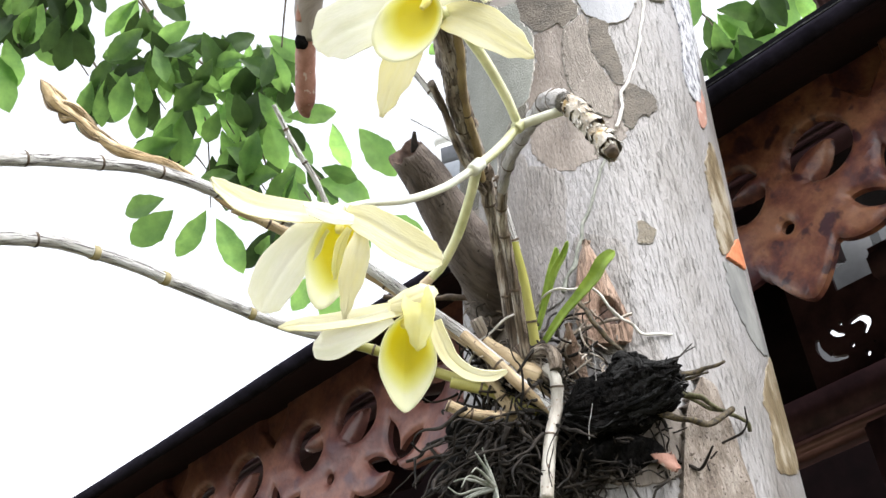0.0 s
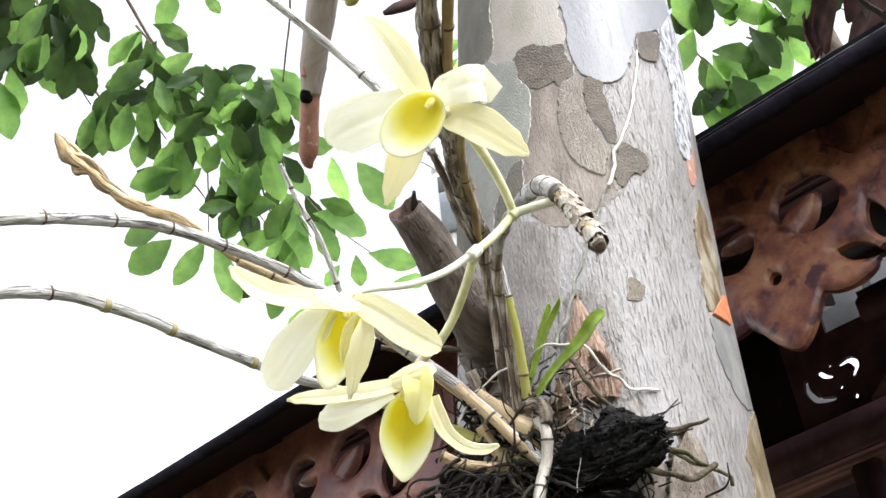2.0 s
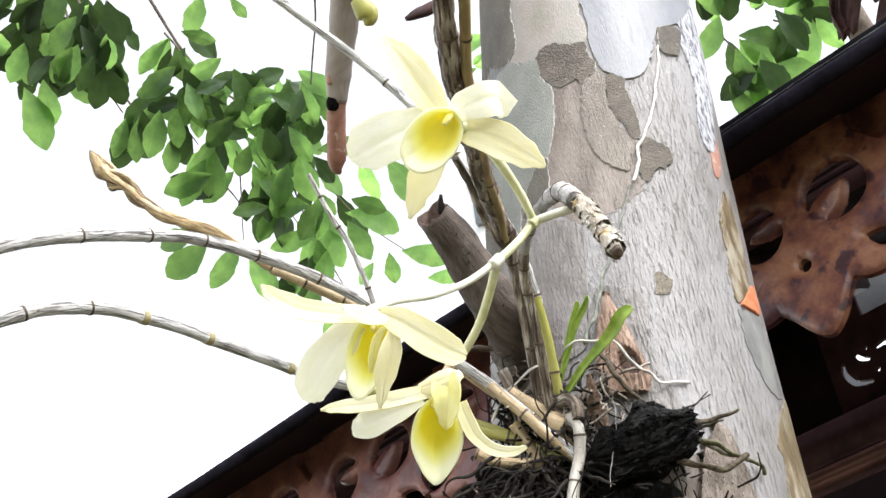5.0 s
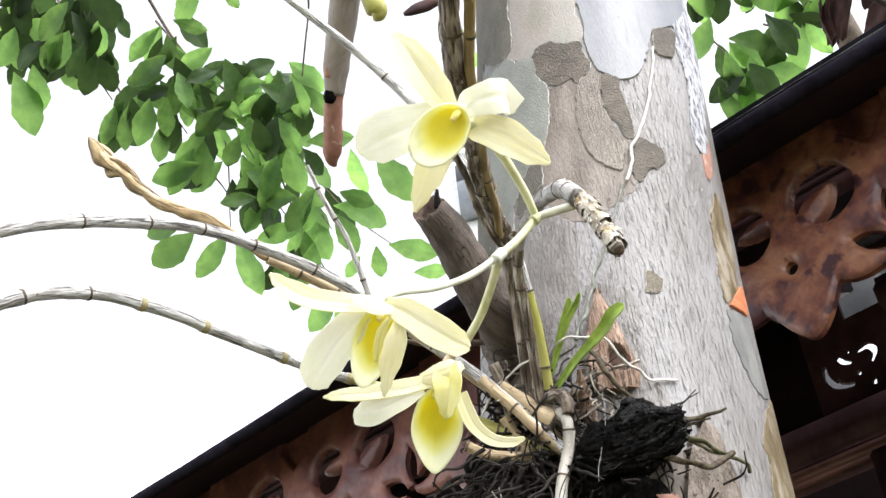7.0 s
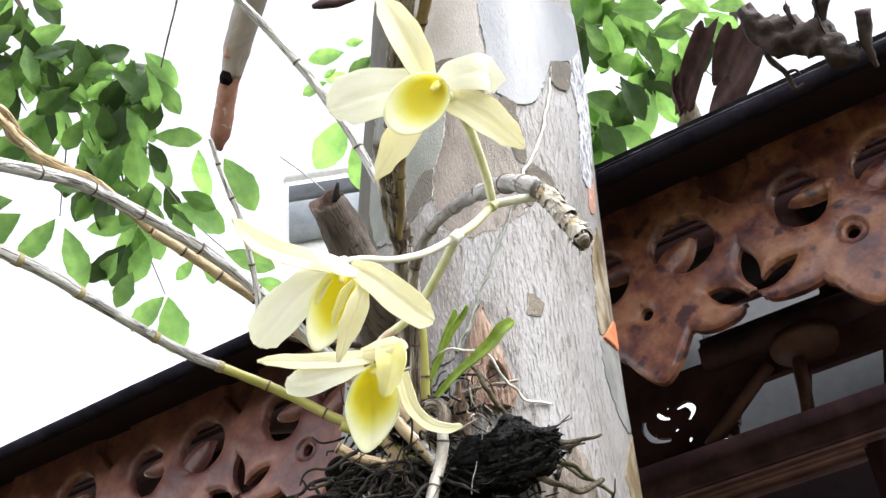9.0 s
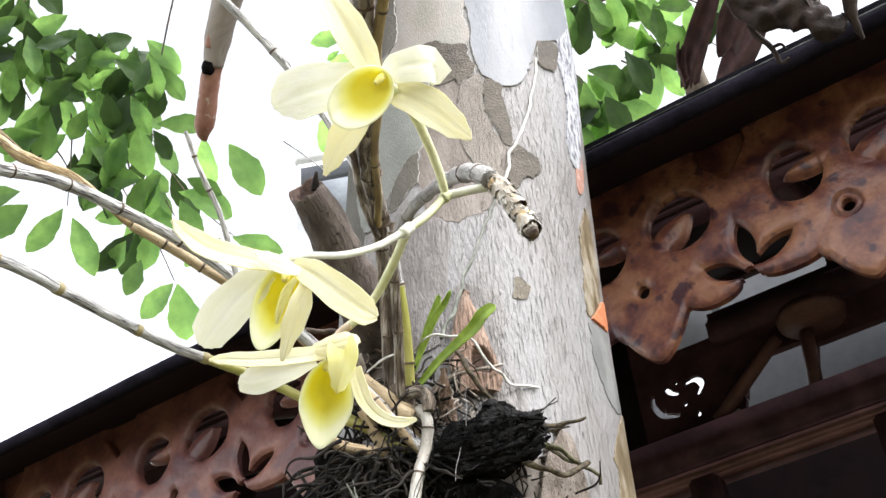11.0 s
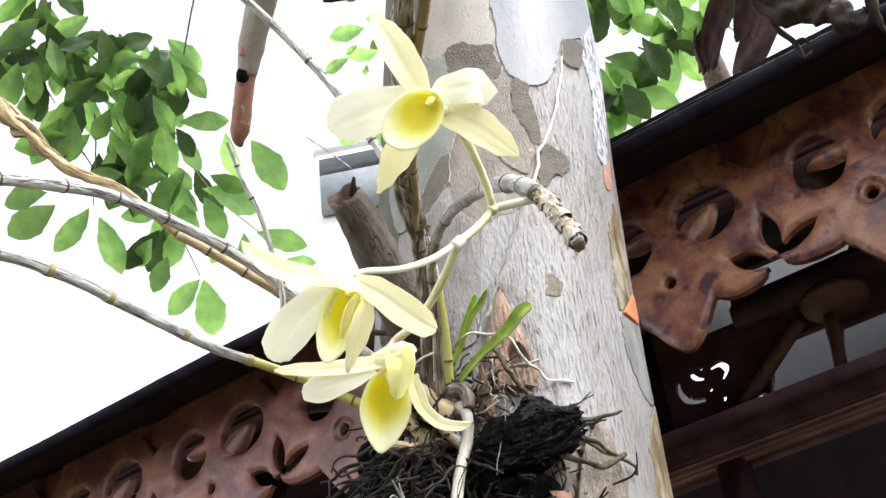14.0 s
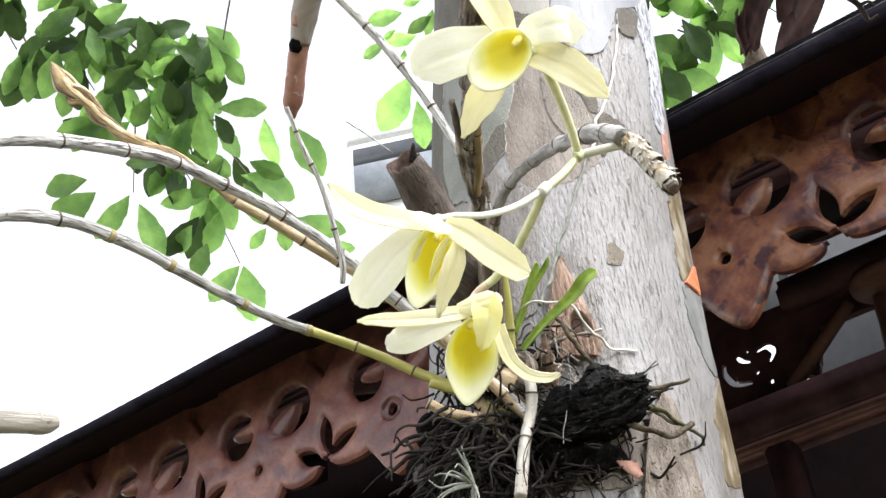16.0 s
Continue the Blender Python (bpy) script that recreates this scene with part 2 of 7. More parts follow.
M_ORANGE = material("orange_inner_bark", [(0.35, (0.4208, 0.1204, 0.0450)), (0.6, (0.5202, 0.1901, 0.0900))], scale=60, rough=0.6, bump=0.3)
M_RIM = material("pale_bark_edge", [(0.42, (0.19, 0.175, 0.155)), (0.58, (0.40, 0.38, 0.35))], scale=160, rough=0.7, bump=0.3)
M_STUMP = material("weathered_grey_brown_bark", [(0.32, (0.0542, 0.0398, 0.0326)), (0.48, (0.0967, 0.0750, 0.0627)), (0.64, (0.1640, 0.1335, 0.1146))], scale=70, stretch=(1, 1, 0.3), rough=0.8, fine=600, bump=1.0, spots=((0.0287, 0.0203, 0.0162), 300, 0.36), streak=((0.0328, 0.0234, 0.0185), 520, 0.48, 0.12, 0.8), stem=True, depth=(0.7, 1.28))
M_DEADWOOD = material("smooth_dead_bark", [(0.35, (0.20, 0.168, 0.148)), (0.6, (0.33, 0.29, 0.262))], scale=40, stretch=(1, 1, 0.25), rough=0.7, fine=300, bump=0.4, streak=((0.13, 0.10, 0.085), 260, 0.46, 0.08, 0.7), stem=True)
M_TORN = material("torn_brown_heartwood", [(0.35, (0.045, 0.024, 0.017)), (0.6, (0.115, 0.070, 0.052))], scale=90, rough=0.8, fine=220, bump=0.8)
M_SLAB = material("weathered_bark_slab", [(0.34, (0.1269, 0.0979, 0.0772)), (0.5, (0.2001, 0.1632, 0.1346)), (0.64, (0.2830, 0.2443, 0.2109))], scale=70, stretch=(1, 1, 0.5), rough=0.8, fine=600, bump=1.0, spots=((0.0781, 0.0578, 0.0449), 330, 0.38), streak=((0.0878, 0.0653, 0.0512), 800, 0.5, 0.12, 0.45), depth=(0.7, 1.28))
M_REDWOOD = material("bare_reddish_wood", [(0.35, (0.22, 0.095, 0.065)), (0.6, (0.36, 0.19, 0.145))], scale=50, stretch=(1, 1, 0.3), rough=0.65, fine=180, bump=0.4, spots=((0.42, 0.33, 0.28), 120, 0.38))
M_CANE = material("papery_silver_cane", [(0.32, (0.34, 0.32, 0.305)), (0.45, (0.52, 0.508, 0.495)), (0.60, (0.66, 0.652, 0.645))], scale=120, stretch=(1, 1, 0.25), rough=0.5, fine=420, bump=0.9, streak=((0.062, 0.052, 0.047), 900, 0.47, 0.05, 0.95), spots=((0.10, 0.085, 0.075), 260, 0.30), stem=True, soft=0.07)
M_CANE_GREY = material("jointed_grey_cane", [(0.32, (0.18, 0.16, 0.145)), (0.46, (0.30, 0.283, 0.268)), (0.62, (0.46, 0.445, 0.43))], scale=120, stretch=(1, 1, 0.25), rough=0.6, fine=420, bump=0.8, streak=((0.10, 0.085, 0.075), 620, 0.47, 0.05, 0.8), stem=True, soft=0.16)
M_SHEATH = material("papery_cream_sheath", [(0.34, (0.25, 0.20, 0.15)), (0.5, (0.38, 0.33, 0.27)), (0.62, (0.52, 0.485, 0.44))], scale=110, stretch=(1, 1, 0.5), rough=0.65, fine=420, bump=0.8, spots=((0.36, 0.24, 0.09), 130, 0.43), streak=((0.18, 0.13, 0.09), 620, 0.42, 0.10, 0.6), blur=0.12)
M_CANE_WHITE = material("bleached_cane", [(0.35, (0.36, 0.325, 0.28)), (0.6, (0.52, 0.495, 0.45))], scale=90, stretch=(1, 1, 0.3), rough=0.6, fine=360, bump=0.5, spots=((0.20, 0.145, 0.10), 300, 0.36), streak=((0.25, 0.21, 0.165), 500, 0.47, 0.06, 0.8), stem=True, soft=0.16)
M_CANE_TAN = material("straw_tan_cane", [(0.35, (0.33, 0.235, 0.13)), (0.6, (0.52, 0.41, 0.255))], scale=80, stretch=(1, 1, 0.3), rough=0.5, fine=360, bump=0.5, spots=((0.11, 0.07, 0.04), 300, 0.35), streak=((0.16, 0.10, 0.055), 460, 0.46, 0.06, 0.9), stem=True, soft=0.16)
M_SHOOT = material("twisted_golden_husk", [(0.34, (0.2600, 0.1700, 0.0725)), (0.5, (0.4420, 0.3196, 0.1668)), (0.64, (0.6500, 0.5236, 0.3335))], scale=90, stretch=(1, 1, 0.3), rough=0.6, fine=360, bump=0.8, streak=((0.0975, 0.0571, 0.0261), 420, 0.50, 0.05, 0.95), stem=True, soft=0.14)
M_CANE_OLD = material("old_brown_sheathed_cane", [(0.30, (0.075, 0.050, 0.034)), (0.42, (0.185, 0.140, 0.103)), (0.53, (0.33, 0.275, 0.222)), (0.64, (0.54, 0.49, 0.43))], scale=120, stretch=(1, 1, 0.30), rough=0.7, fine=360, bump=1.0, streak=((0.055, 0.035, 0.025), 620, 0.49, 0.06, 0.9), stem=True, soft=0.10)
M_CANE_GOLD = material("golden_dry_cane", [(0.35, (0.20, 0.14, 0.055)), (0.6, (0.36, 0.27, 0.12))], scale=90, stretch=(1, 1, 0.3), rough=0.55, fine=300, bump=0.5, streak=((0.11, 0.07, 0.03), 500, 0.48, 0.06, 0.8), stem=True)
M_CANE_GREEN = material("olive_green_cane", [(0.35, (0.27, 0.26, 0.06)), (0.6, (0.42, 0.385, 0.12))], scale=60, stretch=(1, 1, 0.2), rough=0.4, fine=300, bump=0.2, streak=((0.24, 0.19, 0.05), 420, 0.42, 0.04, 0.6), stem=True)
M_CANE_LIME = material("yellow_green_cane", [(0.35, (0.2800, 0.2772, 0.0558)), (0.6, (0.3920, 0.3630, 0.1178))], scale=60, stretch=(1, 1, 0.2), rough=0.45, fine=300, bump=0.2, spots=((0.1680, 0.1320, 0.0496), 300, 0.31), streak=((0.2100, 0.1848, 0.0496), 460, 0.44, 0.05, 0.6), stem=True)
M_NODE = material("dark_node", [(0.4, (0.05, 0.035, 0.025)), (0.6, (0.13, 0.09, 0.06))], scale=150, rough=0.7, bump=0.3)
M_NODE_GOLD = material("golden_node", [(0.4, (0.2550, 0.2112, 0.0875)), (0.6, (0.3740, 0.3168, 0.1750))], scale=150, rough=0.6, bump=0.3)
M_COLUMN = material("golden_column", [(0.4, (0.78, 0.66, 0.14)), (0.6, (0.86, 0.78, 0.32))], scale=200, rough=0.5, bump=0.1)
M_ROOFLIP = material("worn_grey_metal_lip", [(0.42, (0.02, 0.02, 0.022)), (0.6, (0.16, 0.16, 0.17))], scale=26, rough=0.45, fine=160, bump=0.4)
M_STALK = material("pale_green_stalk", [(0.35, (0.60, 0.62, 0.34)), (0.6, (0.74, 0.74, 0.50))], scale=60, rough=0.45, bump=0.1, translucent=0.15)
M_STALK_WHITE = material("whitish_stalk", [(0.35, (0.66, 0.66, 0.56)), (0.6, (0.78, 0.78, 0.68))], scale=60, rough=0.45, bump=0.1, translucent=0.15)
M_STALK_PINK = material("brownish_pink_stalk", [(0.35, (0.50, 0.38, 0.27)), (0.6, (0.62, 0.50, 0.36))], scale=60, rough=0.5, bump=0.1)
M_SEPAL = material("pale_yellow_sepal", [(0.35, (0.9111, 0.8729, 0.6073)), (0.6, (0.9407, 0.9115, 0.7270))], scale=260, stretch=(1, 1, 0.10), rough=0.5, fine=1600, bump=0.25, specular=0.3, translucent=0.58, depth=(0.94, 1.04), stem=True)
M_PETAL = material("cream_white_petal", [(0.35, (0.9062, 0.9019, 0.7649)), (0.6, (0.9456, 0.9360, 0.8472))], scale=260, stretch=(1, 1, 0.10), rough=0.5, fine=1600, bump=0.25, specular=0.3, translucent=0.58, depth=(0.94, 1.04), stem=True)
M_LEAF = material("fresh_green_orchid_leaf", [(0.35, (0.1875, 0.2970, 0.0450)), (0.6, (0.3375, 0.4620, 0.0900))], scale=30, rough=0.35, bump=0.2, translucent=0.3, glow=1.3)
M_ROOT = material("dark_brown_root", [(0.36, (0.0038, 0.0028, 0.0024)), (0.62, (0.0270, 0.0211, 0.0167))], scale=120, rough=0.7, bump=0.8, specular=0.2)
M_ROOT_SILVER = material("silver_grey_root", [(0.35, (0.42, 0.40, 0.365)), (0.6, (0.64, 0.62, 0.585))], scale=160, rough=0.7, bump=0.4)
M_ROOT_OLIVE = material("olive_brown_root", [(0.38, (0.0127, 0.0087, 0.0057)), (0.62, (0.0830, 0.0618, 0.0315))], scale=330, rough=0.75, bump=1.0)
M_ROOT_GREEN = material("mossy_green_root", [(0.38, (0.0360, 0.0334, 0.0166)), (0.62, (0.1140, 0.1094, 0.0542))], scale=330, rough=0.75, bump=0.8)
M_COIR = material("blackened_coir", [(0.42, (0.0006, 0.0006, 0.0006)), (0.68, (0.0105, 0.0095, 0.0090))], scale=190, stretch=(1.6, 1.6, 0.6), rough=0.85, fine=500, bump=1.0, specular=0.07)
M_COIR_STRAND = material("charred_strand", [(0.40, (0.0006, 0.0005, 0.0005)), (0.68, (0.0078, 0.0071, 0.0066))], scale=240, rough=0.7, fine=600, bump=0.8, specular=0.25)
M_HUSK = material("brown_bark_husk", [(0.32, (0.2024, 0.1216, 0.0820)), (0.5, (0.3082, 0.2042, 0.1500)), (0.65, (0.4048, 0.2945, 0.2300))], scale=40, stretch=(1, 1, 0.3), rough=0.8, fine=500, bump=1.0, streak=((0.0782, 0.0475, 0.0340), 620, 0.50, 0.07, 0.85), spots=((0.3864, 0.3135, 0.2700), 90, 0.36), blur=0.15)
M_TILLANDSIA = material("silvery_air_plant", [(0.4, (0.1080, 0.1190, 0.0945)), (0.6, (0.2088, 0.2142, 0.1855))], scale=160, rough=0.7, bump=0.3)
M_FRET = material("worn_red_brown_wood", [(0.36, (0.0591, 0.0213, 0.0267)), (0.43, (0.1057, 0.0357, 0.0314)), (0.50, (0.1732, 0.0627, 0.0400)), (0.61, (0.2663, 0.1176, 0.0654))], scale=19, rough=0.32, fine=160, bump=0.55, specular=0.55, spots=((0.0524, 0.0185, 0.0240), 40, 0.435), blur=0.08, depth=(0.66, 1.28))
# red-brown wood again, with sky light and haze mixed into the colour
M_FRET_SKYLIT = material("skylit_mauve_brown_wood", [(0.34, (0.0816, 0.0306, 0.0319)), (0.44, (0.1234, 0.0471, 0.0416)), (0.53, (0.1708, 0.0683, 0.0541)), (0.64, (0.2291, 0.1008, 0.0758))], scale=15, rough=0.38, fine=120, bump=0.45, specular=0.5, spots=((0.0833, 0.0367, 0.0467), 26, 0.43), blur=0.14, depth=(0.74, 1.22))
M_DARKWOOD = material("dark_stained_wood", [(0.35, (0.0393, 0.0176, 0.0225)), (0.6, (0.0865, 0.0400, 0.0473))], scale=14, rough=0.6, fine=80, bump=0.3, specular=0.25)
M_REDBEAM = material("reddish_beam_wood", [(0.35, (0.0756, 0.0314, 0.0276)), (0.6, (0.1440, 0.0660, 0.0565))], scale=14, rough=0.6, fine=80, bump=0.3)
M_ROOFEDGE = material("black_weathered_roof_edge", [(0.35, (0.0079, 0.0070, 0.0104)), (0.62, (0.0189, 0.0163, 0.0247))], scale=30, rough=0.95, rough_var=0.05, fine=160, bump=0.6, specular=0.04)
M_ROOFTILE = material("mossy_dark_roof_tile", [(0.35, (0.0096, 0.0096, 0.0125)), (0.62, (0.0240, 0.0228, 0.0300))], scale=24, rough=0.95, rough_var=0.05, fine=140, bump=0.7, specular=0.04)
# near-black brown: the shade of eave and veranda put into the colour
M_SOFFIT = material("shade_dark_brown_wood", [(0.35, (0.0082, 0.0038, 0.0056)), (0.62, (0.0189, 0.0086, 0.0113))], scale=14, rough=0.8, fine=120, bump=0.4, specular=0.15)
M_PLASTER = material("white_plaster", [(0.35, (0.70, 0.70, 0.69)), (0.6, (0.80, 0.80, 0.79))], scale=3, rough=0.85, fine=40, bump=0.15)
M_RENDER = material("grey_cement_render", [(0.35, (0.1116, 0.1116, 0.1177)), (0.6, (0.1339, 0.1339, 0.1399))], scale=3, rough=0.85, fine=40, bump=0.15)
M_GREYPANE = material("grey_blue_shutter", [(0.35, (0.20, 0.22, 0.25)), (0.6, (0.30, 0.32, 0.35))], scale=4, rough=0.4, fine=40, bump=0.05)
M_SHADE_BAND = material("overhang_shade", [(0.35, (0.05, 0.055, 0.065)), (0.6, (0.11, 0.115, 0.13))], scale=4, rough=0.35, fine=40, bump=0.05)
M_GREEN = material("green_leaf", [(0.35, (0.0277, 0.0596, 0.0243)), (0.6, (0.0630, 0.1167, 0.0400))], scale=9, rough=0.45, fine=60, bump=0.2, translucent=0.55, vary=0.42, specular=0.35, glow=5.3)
# darker, less translucent copy of the leaf: shade inside the clumps, by colour
M_GREEN_SHADED = material("shaded_green_leaf", [(0.35, (0.0175, 0.0365, 0.0156)), (0.6, (0.0351, 0.0648, 0.0240))], scale=9, rough=0.5, fine=60, bump=0.2, translucent=0.35, vary=0.45, specular=0.3, glow=2.6)
M_TWIG = material("brown_twig", [(0.35, (0.06, 0.045, 0.035)), (0.6, (0.14, 0.11, 0.085))], scale=30, rough=0.85, bump=0.6)
M_DRYLEAF = material("dead_brown_leaf", [(0.35, (0.0126, 0.0082, 0.0079)), (0.6, (0.0434, 0.0272, 0.0238))], scale=60, rough=0.75, fine=220, bump=0.9)
M_DEADLEAF = material("withered_maroon_leaf", [(0.35, (0.0231, 0.0114, 0.0118)), (0.6, (0.0651, 0.0324, 0.0304))], scale=25, stretch=(1, 1, 0.3), rough=0.7, fine=120, bump=0.35, specular=0.25)
M_GROUND = material("grassy_earth", [(0.35, (0.045, 0.06, 0.02)), (0.6, (0.12, 0.10, 0.06))], scale=1.2, rough=0.9, fine=25, bump=0.4)


def lip_material():
    """Cream at the rim, deep yellow in the throat, by how far along and across the lip it lies."""
    m = bpy.data.materials.new("yellow_throated_lip")
    m.use_nodes = True
    n, l = m.node_tree.nodes, m.node_tree.links
    at = n.new("ShaderNodeAttribute")
    at.attribute_name = "rim"
    nz = n.new("ShaderNodeTexNoise")
    nz.inputs["Scale"].default_value = 150
    ad = n.new("ShaderNodeMath")
    ad.operation = "MULTIPLY_ADD"
    ad.inputs[1].default_value = 0.22
    l.new(nz.outputs["Fac"], ad.inputs[0])
    l.new(at.outputs["Fac"], ad.inputs[2])
    ramp = n.new("ShaderNodeValToRGB")
    e = ramp.color_ramp.elements
    e[0].position, e[0].color = 0.16, (0.86, 0.785, 0.09, 1)
    e[1].position, e[1].color = 1.0, (0.94, 0.935, 0.74, 1)
    k = e.new(0.5)
    k.color = (0.90, 0.875, 0.30, 1)
    k = e.new(0.82)
    k.color = (0.92, 0.915, 0.56, 1)
    l.new(ad.outputs[0], ramp.inputs[0])
    b = n["Principled BSDF"]
    l.new(ramp.outputs[0], b.inputs["Base Color"])
    b.inputs["Roughness"].default_value = 0.55
    tr = n.new("ShaderNodeBsdfTranslucent")
    l.new(ramp.outputs[0], tr.inputs["Color"])
    ms = n.new("ShaderNodeMixShader")
    ms.inputs[0].default_value = 0.5
    l.new(b.outputs[0], ms.inputs[1])
    l.new(tr.outputs[0], ms.inputs[2])
    l.new(ms.outputs[0], n["Material Output"].inputs["Surface"])
    return m


M_LIP = lip_material()
M_LIP_EDGE = material("butter_yellow_petal", [(0.35, (0.86, 0.82, 0.36)), (0.6, (0.94, 0.925, 0.62))], scale=60, rough=0.5, fine=300, bump=0.1, specular=0.3, translucent=0.5, depth=(0.96, 1.04))

# ---- ground ----
bm = bmesh.new()
bmesh.ops.create_grid(bm, x_segments=40, y_segments=40, size=200)
for v in bm.verts:
    v.co.z = 0.02 * noise.noise(v.co * 0.3) - 0.02
tagged(part("ground", bm, M_GROUND), "grassy brown earth of the garden", "ground", kind="structure")

# ---- house: eave with carved fretwork, roof and dark veranda ----
ALONG, BACK = Vector((0.779, -0.627, 0)), Vector((0.627, 0.779, 0))
HOUSE = Matrix(((0.779, 0.627, 0, 0.460), (-0.627, 0.779, 0, 1.252), (0, 0, 1, 0), (0, 0, 0, 1)))
house = thing("house", "old timber house with carved fretwork under its dark eave", "house")


def ell(u, z, cu, cz, a, b, deg=0):
    """Roughly the distance to an ellipse, minus inside."""
    c, s = math.cos(radians(deg)), math.sin(radians(deg))
    x, y = (u - cu) * c + (z - cz) * s, -(u - cu) * s + (z - cz) * c
    k = np.sqrt((x / a) ** 2 + (y / b) ** 2) + 1e-9
    return (k - 1) * min(a, b) * (0.5 + 0.5 * np.clip(1 / k, 0, 1))


PITCH = 0.272


def lens(u, z, cu, cz, a, b, deg):
    """A pointed oval of half-length a and half-width b."""
    c, k = math.cos(radians(deg)), math.sin(radians(deg))
    x, y = (u - cu) * c + (z - cz) * k, np.abs(-(u - cu) * k + (z - cz) * c)
    r = (a * a + b * b) / (2 * b)
    return np.sqrt(x * x + (y + r - b) ** 2) - r


def fret_field(u, z):
    """Through-cuts, recesses and raised leaves of the carved board as distance fields, one motif every PITCH."""
    turn = np.round((u - 0.115) / PITCH)
    s = u - PITCH * turn
    ringed = (turn % 3) == 1
    hole = np.minimum(ell(s, z, 0.009, 2.486, 0.0085, 0.0095), ell(s, z, 0.009 + PITCH, 2.486, 0.0085, 0.0095))
    arch = ell(s, z, 0.077, 2.566, 0.043, 0.043)
    leaf = lens(s, z, 0.058, 2.550, 0.046, 0.021, 36)
    cut = np.minimum(hole, np.maximum(arch, -leaf))
    big, tongue = 9.0, 9.0
    for k in (0, PITCH):
        big = np.minimum(big, ell(s, z, k - 0.037, 2.561, 0.035, 0.040))
        tongue = np.minimum(tongue, lens(s, z, k - 0.012, 2.567, 0.044, 0.015, 4))
    cut = np.minimum(cut, np.maximum(big, -tongue))
    for cu, cz, a, b, g in ((0.151, 2.494, 0.034, 0.012, 96), (0.181, 2.472, 0.034, 0.011, 24), (0.117, 2.466, 0.031, 0.012, -32)):
        cut = np.minimum(cut, lens(s, z, cu, cz, a, b, g))
    cut = np.minimum(cut, ell(s, z, 0.1465, 2.438, 0.011, 0.022))
    # lower outline: pointed pendants and the rounded petals between them
    d = np.minimum(np.abs(s - 0.011), np.abs(s - 0.011 - PITCH))
    low = np.where(d < 0.052, 2.382 + 0.064 * np.clip(d / 0.052, 0, 1) ** 1.6, 2.446)
    petal_a, petal_b = 1 - ((s - 0.096) / 0.036) ** 2, 1 - ((s - 0.200) / 0.040) ** 2
    low = low - np.maximum(0.018 * np.sqrt(np.clip(petal_a, 0, 1)), 0.012 * np.sqrt(np.clip(petal_b, 0, 1)))
    cut = np.minimum(cut, (z - low) * 0.8)
    # recesses that do not go through
    vee = np.abs(s - 0.155) - np.minimum(0.75 * (z - 2.594), 0.034)
    ring = np.minimum(np.abs(ell(s, z, 0.009, 2.486, 0.016, 0.016)), np.abs(ell(s, z, 0.009 + PITCH, 2.486, 0.016, 0.016))) - 0.0004
    ring = np.where(ringed == (s < 0.14), ring, 1.0)
    raised = np.minimum(np.where(arch < 0, leaf, 1.0), np.where(big < 0, tongue, 1.0))
    return cut, np.minimum(vee, ring), raised


